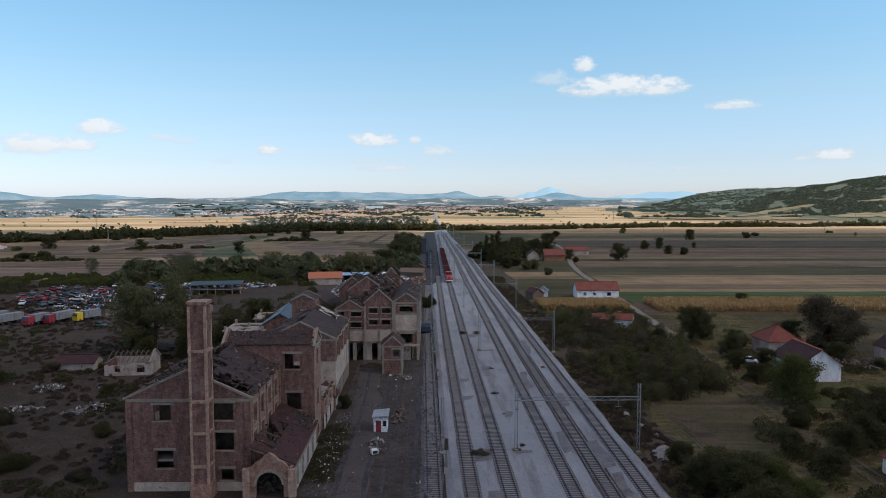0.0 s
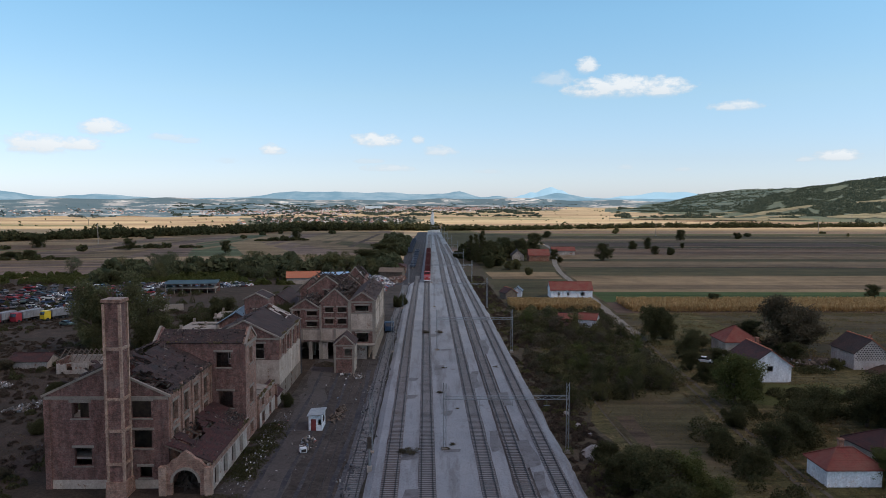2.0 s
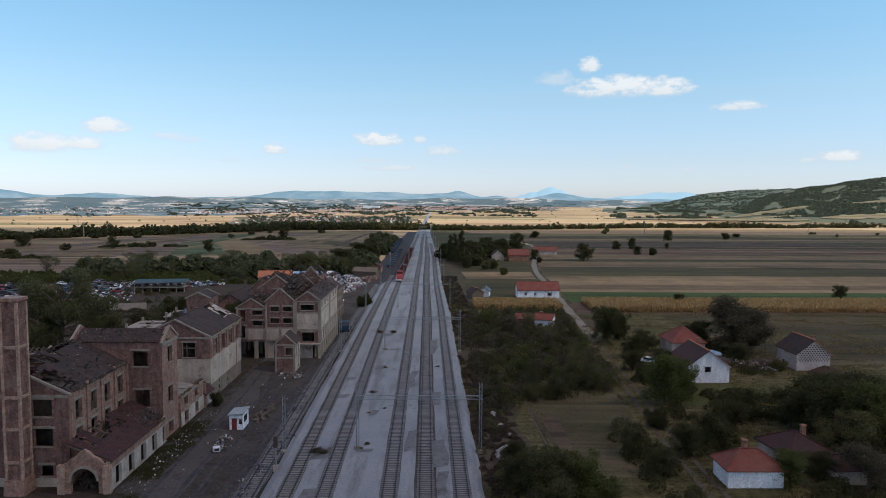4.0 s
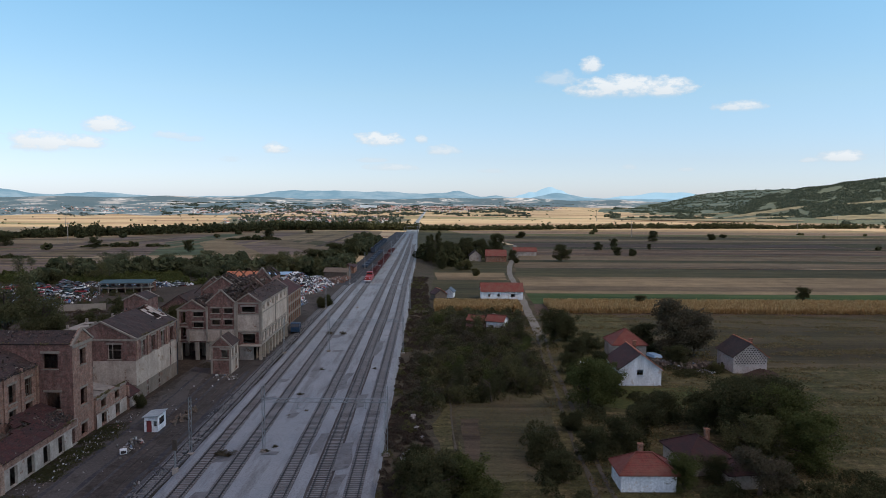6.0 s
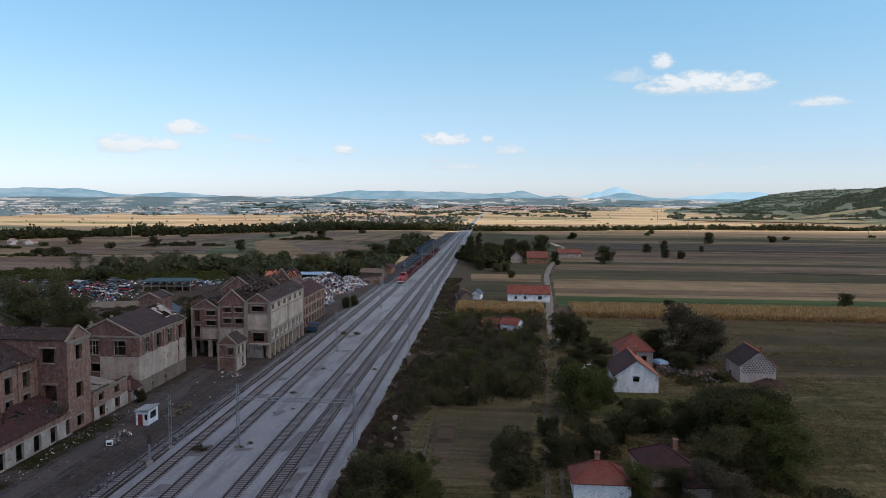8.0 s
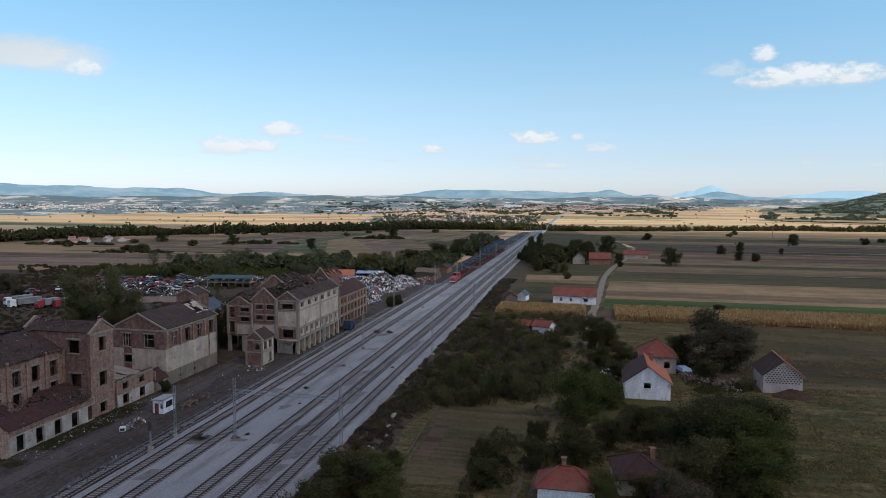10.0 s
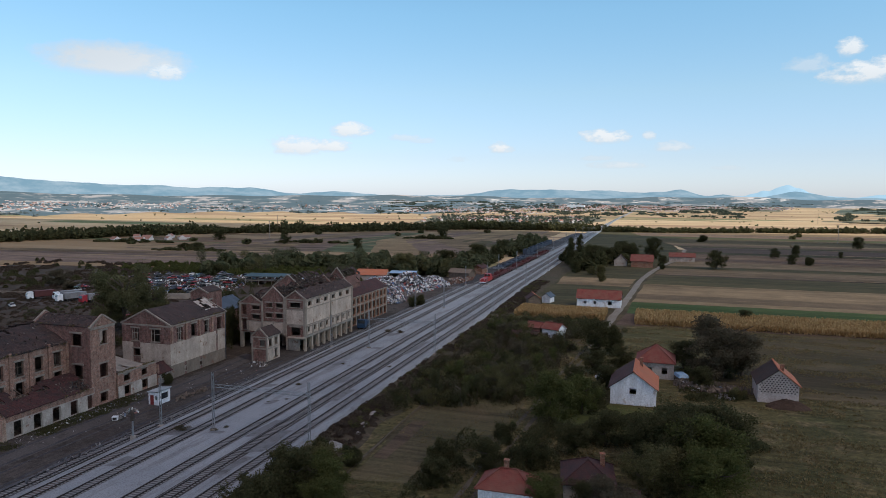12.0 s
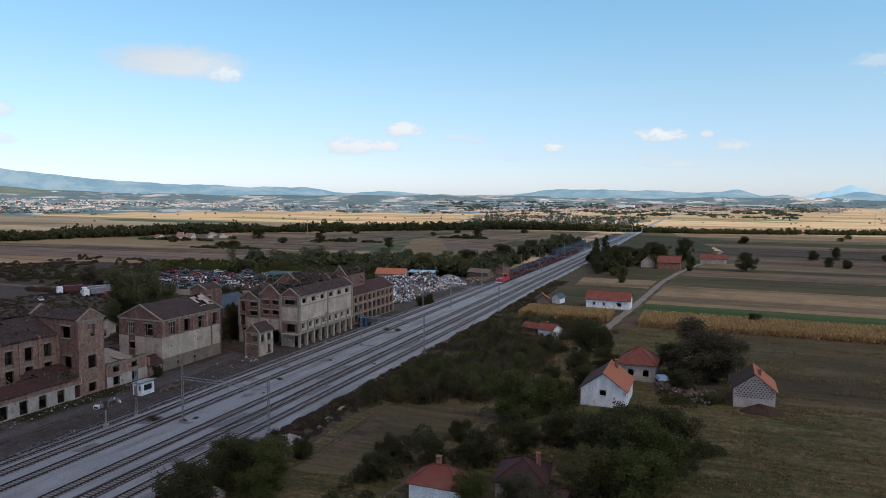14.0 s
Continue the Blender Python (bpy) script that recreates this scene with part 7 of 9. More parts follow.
# east side, near the houses and along the verge
for x, y, r, h, m, k in (
        (37.5, 82, 4.2, 6.5, LEAF_DARK, "round"), (41.5, 84, 3.8, 5.6, LEAF_GREEN, "round"), (34.6, 87, 2.8, 4.6, LEAF_DARK, "round"), (38.5, 90, 3.0, 4.2, LEAF_OLIVE, "round"),
        (43.5, 79, 3.0, 4.4, LEAF_GREEN, "round"), (35.0, 96, 2.2, 3.4, LEAF_DARK, "bush"), (36.8, 74, 4.0, 6.2, LEAF_DARK, "round"), (40.5, 95, 2.2, 3.0, LEAF_DARK, "bush"),
        (65.5, 124.5, 4.6, 9.0, LEAF_GREEN, "round"), (70.3, 131, 3.6, 7.0, LEAF_GREEN, "round"), (68.6, 181, 4.2, 8.6, LEAF_DARK, "round"), (72.4, 184, 3.4, 6.8, LEAF_DARK, "round"),
        (97.3, 168, 8.6, 14.0, LEAF_BROWN, "thin"), (95.5, 166, 7.0, 11.5, LEAF_BROWN, "round"), (102, 171, 5.5, 9.5, LEAF_BROWN, "thin"), (89.5, 173, 4.0, 6.5, LEAF_DARK, "round"),
        (86.5, 106, 5.4, 8.8, LEAF_DARK, "round"), (90.5, 105, 5.4, 9.2, LEAF_GREEN, "round"), (93.5, 112, 5.0, 8.6, LEAF_DARK, "round"), (88.0, 115, 4.8, 8.0, LEAF_DARK, "round"),
        (84.0, 98, 4.6, 6.8, LEAF_OLIVE, "round"), (91.0, 96, 5.0, 7.6, LEAF_GREEN, "round"), (82.0, 112, 3.6, 6.0, LEAF_DARK, "round"),
        (76.0, 116, 3.6, 5.4, LEAF_DARK, "round"), (71.5, 110, 3.2, 4.6, LEAF_DARK, "round"), (70.2, 88.6, 2.8, 4.4, LEAF_GREEN, "round"), (60.5, 99, 2.8, 4.6, LEAF_DARK, "round"),
        (79.5, 87.0, 4.6, 6.4, LEAF_BROWN, "thin"), (75.5, 90.5, 2.6, 3.8, LEAF_DARK, "round"), (54.5, 92, 2.6, 3.6, LEAF_DARK, "round"), (53.0, 100, 2.6, 3.6, LEAF_DARK, "bush"), (66.0, 104, 3.2, 4.8, LEAF_DARK, "round"), (60.0, 112, 2.4, 3.4, LEAF_DARK, "bush"),
        (92.5, 156, 3.2, 4.6, LEAF_DARK, "round"), (99.0, 150.5, 2.0, 2.6, LEAF_OLIVE, "bush"), (73.5, 151, 2.6, 4.4, LEAF_DARK, "round"), (72.0, 138, 2.4, 4.6, LEAF_DARK, "round"),
        (66.5, 141, 2.2, 3.6, LEAF_DARK, "round"), (66.8, 150, 2.6, 4.2, LEAF_DARK, "round"), (70.5, 162, 3.2, 5.2, LEAF_DARK, "round"), (75, 170, 3.2, 5.0, LEAF_DARK, "round"),
        (110.0, 246, 2.2, 3.6, LEAF_DARK, "round"), (174, 257, 3.0, 5.2, LEAF_DARK, "round"), (99, 250, 1.3, 2.0, LEAF_DARK, "bush"),
        (112.5, 418, 6.0, 10.0, LEAF_DARK, "round"), (154, 503, 3.4, 6.5, LEAF_DARK, "round"), (168, 513, 3.4, 8.0, LEAF_DARK, "round"), (158, 464, 3.2, 5.5, LEAF_DARK, "round"), (166, 458, 3.4, 5.0, LEAF_DARK, "bush"),
        (228, 615, 4.6, 9.0, LEAF_DARK, "round"), (196, 520, 2.0, 4.0, LEAF_DARK, "round"), (290, 640, 5, 6, LEAF_DARK, "bush"), (118, 660, 6, 6, LEAF_DARK, "bush"),
        (35, 400, 4.2, 17.5, LEAF_DARK, "tall"), (39, 406, 4.6, 19.0, LEAF_DARK, "tall"), (33, 412, 4.0, 16.0, LEAF_DARK, "tall"), (45, 408, 5.0, 12.0, LEAF_DARK, "round"), (41, 392, 4.6, 9.0, LEAF_DARK, "round"),
        (40.5, 372, 3.6, 6.5, LEAF_DARK, "round"), (60, 441, 5.5, 10, LEAF_DARK, "round"), (66, 440, 6.0, 11, LEAF_DARK, "round"), (52, 430, 5, 9, LEAF_DARK, "round"), (78, 470, 6.0, 13, LEAF_DARK, "round"),
        (58, 475, 6, 10, LEAF_DARK, "round"), (46, 445, 5, 9, LEAF_DARK, "round"), (84, 424, 3.2, 6, LEAF_DARK, "round"), (54, 366, 3.4, 5.0, LEAF_OLIVE, "round"), (57, 338, 2.6, 4.0, LEAF_OLIVE, "bush"),
        (50, 364, 3.0, 4.4, LEAF_OLIVE, "round"), (84, 405, 2.4, 3.4, LEAF_DARK, "bush")):
    big = k != "bush"
    tree(x, y, r, h, m, k, R.randrange(999), {LEAF_DARK: "dense dark green", LEAF_GREEN: "fresh green leafy", LEAF_BROWN: "brown half-bare autumn", LEAF_OLIVE: "olive green"}[m] + (" tree" if big else " bush") + " in rough grass", "tree" if big else "bush")

LEAF_WILLOW = leaf_mat("leaves_willow", (0.095, 0.096, 0.048), (0.118, 0.117, 0.058), (0.15, 0.145, 0.072))
# west side: the tall tree behind the hall, the belt behind the scrapyard, bushes by the line
for x, y, r, h, m, k in (
        (-66, 168, 8.6, 20.0, LEAF_WILLOW, "thin"), (-60, 172, 7.4, 16.5, LEAF_WILLOW, "thin"), (-73, 175, 7.6, 15.5, LEAF_WILLOW, "thin"), (-69, 164, 5.0, 12.0, LEAF_WILLOW, "thin"), (-57, 163, 3.6, 8.0, LEAF_DARK, "round"), (-64, 158, 3.2, 6.0, LEAF_DARK, "bush"),
        (-26.5, 163, 2.6, 9.5, LEAF_DARK, "round"), (-26, 170, 3.2, 10.5, LEAF_DARK, "round"), (-27, 178, 3.2, 10, LEAF_DARK, "round"), (-50, 175, 4.4, 8.0, LEAF_DARK, "round"), (-46, 188, 5, 10, LEAF_DARK, "round"), (-38, 172, 4, 9, LEAF_DARK, "round"), (-33, 160, 3.0, 8, LEAF_DARK, "round"),
        (-36, 322, 6.5, 11, LEAF_OLIVE, "round"), (-28, 330, 5.0, 9.5, LEAF_OLIVE, "thin"), (-24, 352, 6, 11, LEAF_DARK, "round"), (-16, 372, 5, 9, LEAF_DARK, "round"), (-20, 400, 6, 11, LEAF_DARK, "round"),
        (-14, 425, 5, 9, LEAF_DARK, "round"), (-18, 460, 6, 10, LEAF_DARK, "round"), (-12, 500, 5, 8, LEAF_DARK, "round"), (-16, 540, 6, 9, LEAF_DARK, "round"), (-1.5, 237, 2.4, 3.6, LEAF_DARK, "bush"), (-0.5, 242, 2.8, 4.0, LEAF_DARK, "bush"),
        (-15.2, 123.6, 1.5, 2.6, LEAF_DARK, "bush"), (-126, 300, 5, 6, LEAF_DARK, "bush"), (-165, 240, 5, 7, LEAF_BROWN, "round"), (-150, 232, 4, 4, LEAF_BROWN, "bush"),
        (-205, 500, 5, 8, LEAF_DARK, "round"), (-128, 470, 4, 8, LEAF_DARK, "round"), (-280, 520, 6, 9, LEAF_DARK, "round"), (-235, 430, 7, 5, LEAF_DARK, "bush"), (-250, 436, 7, 4, LEAF_DARK, "bush"), (-110, 620, 5, 9, LEAF_DARK, "round")):
    tree(x, y, r, h, m, k, R.randrange(999), {LEAF_DARK: "dense dark green", LEAF_BROWN: "brown half-bare", LEAF_OLIVE: "tall olive green", LEAF_WILLOW: "tall grey-green willow-like"}[m] + (" bush" if k == "bush" else " tree") + " on scrub ground", "bush" if k == "bush" else "tree")
for i in range(64):
    x = -185 + 175 * i / 63 + R.uniform(-4, 4)
    y = 338 + 26 * math.sin(i * 0.4) + R.uniform(-8, 22) + max(0, x + 60) * 0.3
    spec = (R.uniform(2.8, 5.6), R.uniform(4.5, 9.5), R.choice((LEAF_FAR, LEAF_FAR, LEAF_OLIVE)), "round", R.randrange(99))
    if x > -140 or i % 7 == 2:
        tree(x, y, *spec, "tree of the dark belt behind the scrapyard", "tree", "tree belt", n=4000)
for x, y, r in ((-58, 96, 3), (-66, 103, 4), (-52, 110, 2.5), (-72, 116, 3.5), (-47, 92, 2), (-84, 128, 4), (-90, 142, 5), (-96, 150, 4), (-82, 152, 3), (-76, 94, 4), (-62, 134, 2.4), (-50, 128, 2.2)):
    tree(x, y, r, r * 0.75, R.choice((LEAF_BROWN, LEAF_DARK)), "bush", R.randrange(99), "tangled dark brown thorn bush", "bush")


def scatter(name, label, n, area, size, mat, seed, lift=(0.1, 0.5), upright=0.6, ratio=1.0, keep=None, category="undergrowth"):
    """Countless small plants or scraps over a four-cornered area."""
    rng = np.random.default_rng(seed)
    x0, y0, x1, y1 = area
    p = np.c_[rng.uniform(x0, x1, n), rng.uniform(y0, y1, n), rng.uniform(*lift, n)]
    if keep:
        p = p[[keep(*q) for q in p[:, :2]]]
    ob = part(name, flakes(name, p, rng.uniform(*size, len(p)), rng, upright, ratio), mat)
    return tagged(ob, label, category, kind="stuff")


def clumpy(scale, cut, seed=0.0):
    return lambda x, y: noise.noise(Vector((x * scale, y * scale, seed))) > cut


def thicket(name, label, area, n, high, mat, seed, keep, size=(0.09, 0.24), girth=(0.8, 2.4)):
    """Dense scrub: many low mounds of small leaves."""
    rng = np.random.default_rng(seed)
    x0, y0, x1, y1 = area
    pts = []
    for _ in range(n):
        x, y = rng.uniform(x0, x1), rng.uniform(y0, y1)
        if not keep(x, y):
            continue
        r, h = rng.uniform(*girth), rng.uniform(0.4, 1.0) * high
        k = int(240 * r)
        d = rng.normal(size=(k, 3))
        d /= np.linalg.norm(d, axis=1)[:, None]
        d[:, 2] = np.abs(d[:, 2])
        pts.append(np.array((x, y, 0.0)) + d * np.array((r, r, h)) * (rng.uniform(0.5, 1, k) ** 0.5)[:, None])
    p = np.concatenate(pts)
    ob = part(name, flakes(name, p, rng.uniform(*size, len(p)), rng), mat)
    return tagged(ob, label, "thicket", kind="stuff")


TR = random.Random(12)
for i in range(46):
    x, y = TR.uniform(36, 60), TR.uniform(126, 222)
    if abs(x - 50) < 9 and 188 < y < 206:
        continue
    m = TR.choice((LEAF_OLIVE, LEAF_BROWN, LEAF_DARK, LEAF_GREEN))
    tree(x, y, TR.uniform(1.2, 2.6), TR.uniform(3.0, 6.2), m, TR.choice(("round", "thin", "round")), TR.randrange(99), {LEAF_DARK: "dark green", LEAF_GREEN: "fresh green", LEAF_BROWN: "brown half-bare", LEAF_OLIVE: "olive green"}[m] + " sapling standing in the thicket", "sapling", "saplings of the thicket", n=6000)


def in_thicket(x, y):
    lane = 60.5 + (y - 110) * 0.055
    return x < lane - 2 and y > 122 + (x - 33) * 0.35 + 6 * noise.noise(Vector((x * 0.1, y * 0.1, 1))) and noise.noise(Vector((x * 0.07, y * 0.07, 6))) > -0.34


thicket("thicket", "olive saplings between railway and lane", (36, 120, 66, 226), 170, 4.0, LEAF_OLIVE, 21, in_thicket)
thicket("thicket", "dark leafy thicket between railway and lane", (34, 118, 67, 226), 430, 3.4, LEAF_DARK, 1, in_thicket)
thicket("thicket", "grey-brown thorny scrub between railway and lane", (33, 112, 66, 224), 420, 3.2, LEAF_BROWN, 2, in_thicket)
thicket("hedge", "olive hedge along the railway verge", (26, 40, 36.5, 330), 620, 1.2, LEAF_OLIVE, 3, lambda x, y: 0.5 < x - rail_x(30.0, y) < 6 and noise.noise(Vector((x * 0.09, y * 0.09, 2))) > -0.05, (0.07, 0.18), (0.4, 1.1))
thicket("hedge", "dark brambles on the railway verge", (26, 40, 38, 330), 2300, 0.8, LEAF_RUST, 4, lambda x, y: 0.2 < x - rail_x(30.0, y) < 7 and noise.noise(Vector((x * 0.08, y * 0.08, 5))) > -0.3, (0.07, 0.18), (0.3, 1.0))
thicket("hedge", "dark undergrowth around the cottages", (52, 76, 98, 122), 260, 2.6, LEAF_DARK, 5, lambda x, y: noise.noise(Vector((x * 0.06, y * 0.06, 3))) > -0.12 and not (59.5 < x < 71.5 and y < 95.5) and not (69.5 < x < 84 and 88 < y < 105) and abs(x - 59.8) > 2.6)
thicket("hedge", "weedy undergrowth around the farmyard", (66, 120, 100, 180), 200, 1.6, LEAF_DARK, 6, lambda x, y: noise.noise(Vector((x * 0.08, y * 0.08, 8))) > 0.05 and not (74 < x < 90 and 136 < y < 174))
thicket("scrub_bushes", "dark weedy scrub on the waste ground", (-150, 60, -42, 205), 900, 1.3, LEAF_DARK, 7, clumpy(0.05, 0.08, 4), (0.08, 0.22), (0.4, 1.5))
thicket("scrub_bushes", "brown weeds on the waste ground", (-150, 60, -42, 230), 3200, 0.7, LEAF_RUST, 8, clumpy(0.05, -0.2, 9), (0.07, 0.2), (0.3, 1.1))
thicket("scrub_bushes", "brown brambles on the western waste land", (-265, 205, -132, 330), 900, 1.4, LEAF_RUST, 33, clumpy(0.03, -0.1, 15), (0.15, 0.4), (0.6, 2.4))
thicket("scrub_bushes", "dark bushes on the western waste land", (-265, 225, -140, 335), 170, 3.0, LEAF_DARK, 34, clumpy(0.03, 0.0, 17), (0.15, 0.4), (0.8, 2.8))
thicket("reeds", "band of green reeds and young trees", (-190, 300, -50, 334), 520, 3.4, LEAF_GREEN, 9, clumpy(0.03, -0.25, 3), (0.2, 0.5))
thicket("scrub_bushes", "dark bushes grown between the wrecked cars", (-140, 226, -34, 312), 260, 2.6, LEAF_DARK, 31, clumpy(0.04, 0.0, 12))
thicket("scrub_bushes", "weeds around the ruined walls", (-62, 150, -24, 222), 520, 3.2, LEAF_DARK, 10, clumpy(0.06, -0.1, 2))
thicket("scrub_bushes", "low weeds along the annex wall", (-16.6, 84, -13.9, 128), 90, 0.28, LEAF_DARK, 11, clumpy(0.1, -0.1, 2), (0.06, 0.16))
scatter("grass", "long grass tufts over the meadow", 90000, (32, 60, 190, 228), (0.08, 0.2), leaf_mat("grass_blades", (0.13, 0.112, 0.05), (0.17, 0.14, 0.062), (0.21, 0.17, 0.085)), 12, (0.0, 0.22), 0.8, 0.8, clumpy(0.045, -0.15, 5), "grass")
scatter("grass", "pale dry tussocks over the meadow", 150000, (58, 66, 210, 228), (0.12, 0.40), leaf_mat("tussock_blades", (0.16, 0.125, 0.062), (0.20, 0.155, 0.078), (0.25, 0.195, 0.10)), 15, (0.0, 0.2), 0.6, 0.9, lambda x, y: noise.noise(Vector((x * 0.05, y * 0.16, 3))) + 0.5 * noise.noise(Vector((x * 0.25, y * 0.5, 8))) > 0.1, "grass")
scatter("grass", "dead grass tufts over the waste ground", 36000, (-150, 50, -40, 230), (0.1, 0.25), leaf_mat("dead_grass", (0.10, 0.08, 0.05), (0.14, 0.11, 0.07), (0.18, 0.145, 0.095)), 13, (0.0, 0.2), 0.8, 0.8, clumpy(0.04, -0.1, 7), "grass")
MAIZE = leaf_mat("dry_maize", (0.32, 0.20, 0.085), (0.42, 0.275, 0.125), (0.52, 0.36, 0.18))
for area, n in (((37, 231, 66.5, 247), 22000), ((76, 228, 300, 249), 90000)):
    scatter("maize_field", "standing dry yellow maize", n, area, (0.2, 0.5), MAIZE, n, (0.2, 2.1), 0.85, 1.6, lambda x, y: True, "maize")
for x, y, r in ((7.4, 98.8, 1.9), (6.2, 99.4, 1.0), (8.6, 189, 1.6), (12.6, 100.4, 0.9), (13.7, 102.3, 0.8), (12.3, 189, 1.6), (11.8, 167.7, 0.9), (13.1, 149.6, 0.8), (12.1, 130.2, 1.0), (15.0, 120.2, 0.6), (12.5, 117.7, 0.5), (24.4, 150.6, 0.8), (31.5, 90, 1.4), (32.2, 113, 1.3)):
    tree(x, y, r, r * 0.55, LEAF_BROWN, "bush", int(y), "low brown weeds growing in the ballast", "weed_bush", n=3000).location.z = 0.5 if x < 29 else 0.0

# ---- train, vehicles, scrap, rubbish, far town ----
CARPAINT = paint_random("car_paint", [(0.0, (0.26, 0.03, 0.035)), (0.17, (0.44, 0.43, 0.42)), (0.25, (0.035, 0.035, 0.04)), (0.48, (0.10, 0.045, 0.045)), (0.60, (0.10, 0.10, 0.11)), (0.74, (0.035, 0.05, 0.10)), (0.82, (0.62, 0.61, 0.60)), (0.88, (0.07, 0.10, 0.085)), (0.94, (0.16, 0.10, 0.07))])
TRUCK_BLUE = plain("truck_blue", (0.025, 0.055, 0.11), (0.02, 0.045, 0.085), 0.8, 6, 0.5)
TRUCK_RED = plain("truck_red", (0.34, 0.035, 0.045), (0.28, 0.03, 0.04), 0.8, 6, 0.45, grime=0.2)
TRUCK_YELLOW = plain("truck_yellow", (0.62, 0.44, 0.03), (0.55, 0.38, 0.03), 0.8, 6, 0.45, grime=0.2)
TRUCK_WHITE = plain("truck_white", (0.72, 0.74, 0.75), (0.62, 0.63, 0.64), 0.8, 6, 0.45, grime=0.25)
TARP_GREY = plain("tarpaulin_grey", (0.25, 0.25, 0.26), (0.17, 0.17, 0.18), 0.6, 5, 0.7, grime=0.45)
WAGON_RED = plain("wagon_red", (0.11, 0.035, 0.033), (0.08, 0.028, 0.028), 0.6, 5, 0.7, grime=0.45)
WAGON_BLUE = plain("wagon_blue_grey", (0.045, 0.06, 0.09), (0.06, 0.08, 0.11), 0.5, 5, 0.7, grime=0.45)
LOCO_RED = plain("locomotive_red", (0.36, 0.038, 0.035), (0.30, 0.034, 0.032), 0.8, 6, 0.45, grime=0.2)
SCRAP = paint_random("scrap_metal", [(0.0, (0.62, 0.63, 0.64)), (0.12, (0.13, 0.13, 0.14)), (0.34, (0.80, 0.80, 0.79)), (0.42, (0.03, 0.028, 0.028)), (0.71, (0.20, 0.12, 0.085)), (0.76, (0.30, 0.33, 0.37)), (0.84, (0.34, 0.06, 0.05)), (0.90, (0.09, 0.17, 0.34)), (0.95, (0.62, 0.60, 0.55))], 0.45, 0.2, "island")
LITTER = paint_random("litter", [(0.0, (0.13, 0.115, 0.10)), (0.42, (0.46, 0.46, 0.45)), (0.5, (0.20, 0.18, 0.165)), (0.70, (0.30, 0.31, 0.33)), (0.76, (0.60, 0.59, 0.57)), (0.83, (0.16, 0.19, 0.25)), (0.86, (0.26, 0.21, 0.17)), (0.97, (0.26, 0.12, 0.10))], 0.6, 0.0, "island")
RUBBLE = plain("rubble_heap", (0.17, 0.13, 0.11), (0.11, 0.085, 0.07), 0.7, 5, 0.95, grime=0.5)


def wheel_mesh(r, w):
    bm = bmesh.new()
    tube(bm, (-w / 2, 0, 0), (w / 2, 0, 0), r, r, 12)
    me = bpy.data.meshes.new("wheel")
    bmesh.ops.recalc_face_normals(bm, faces=bm.faces)
    bm.to_mesh(me)
    bm.free()
    me.materials.append(RUBBER)
    return me


def car(x, y, z, rz, tilt=0.0, label="scrapped car in the breaker's yard", group="scrapped cars", name="car"):
    if "car" not in CARS:
        bm = bmesh.new()
        side = [(-2.05, 0.35), (2.05, 0.35), (2.1, 0.62), (2.0, 0.82), (0.95, 0.92), (-1.35, 0.95), (-2.0, 0.9), (-2.1, 0.6)]
        prism(bm, [(-0.83, -px, pz) for px, pz in side], (1.66, 0, 0))
        roof = [(-1.15, 1.36), (0.15, 1.38), (0.3, 1.44), (-1.0, 1.44)]
        prism(bm, [(-0.62, -px, pz) for px, pz in roof], (1.24, 0, 0))
        bmesh.ops.recalc_face_normals(bm, faces=bm.faces)
        bmesh.ops.bevel(bm, geom=bm.edges[:], offset=0.05, segments=1, affect="EDGES")
        body = bpy.data.meshes.new("body")
        bm.to_mesh(body)
        bm.free()
        body.materials.append(CARPAINT)
        bm = bmesh.new()
        v = [[bm.verts.new((s * w, -px, pz)) for px, pz in ((-1.55, 0.94), (0.95, 0.92), (0.25, 1.38), (-1.1, 1.38))] for s, w in ((-1, 0.72), (1, 0.72))]
        bm.faces.new(v[0]), bm.faces.new(v[1][::-1])
        for i in range(4):
            bm.faces.new((v[0][i], v[1][i], v[1][(i + 1) % 4], v[0][(i + 1) % 4]))
        bmesh.ops.recalc_face_normals(bm, faces=bm.faces)
        glass = bpy.data.meshes.new("windows")
        bm.to_mesh(glass)
        bm.free()
        glass.materials.append(GLASS)
        g = thing(name, label, "car", (0, 0, 0), 0, group)
        part("body", body, None, g)
        part("greenhouse", glass, None, g, "dark car windows")
        for sx in (-0.76, 0.76):
            for sy in (-1.25, 1.3):
                part("wheel", WHEEL, None, g).location = (sx, sy, 0.32)
        CARS["car"] = g
        g.matrix_basis = pose(x, y, z, tilt, 0, rz)
        return g
    g = copy_thing(CARS["car"], pose(x, y, z, tilt, tilt * 0.5, rz))
    g.name = name
    return tagged(g, label, "car", group)


CARS, WHEEL = {}, wheel_mesh(0.32, 0.2)
CR = random.Random(8)
for i in range(82):
    u, v = CR.random(), CR.random()
    x, y, turn = -146 + 54 * u, 230 + 12 * u * 0.4 + 50 * v, CR.uniform(0, 360)
    for layer in range(CR.choice((1, 2, 2, 3))):
        car(x + CR.uniform(-0.3, 0.3), y + CR.uniform(-0.3, 0.3), 0.05 + 1.28 * layer, turn + CR.uniform(-25, 25), CR.uniform(-3, 3) * layer)
for i in range(24):
    x = -118 + 50 * CR.random()
    car(x, 288 + 22 * CR.random() + (x + 118) * 0.1, 0.05, CR.uniform(0, 360), 0)
g = car(72.6, 156.6, 0.03, 55, 0, "small white car parked by the farmhouse", "", "car")
for ob in g.children:
    if ob.name.startswith("body"):
        ob.data = ob.data.copy()
        ob.data.materials[0] = TRUCK_WHITE
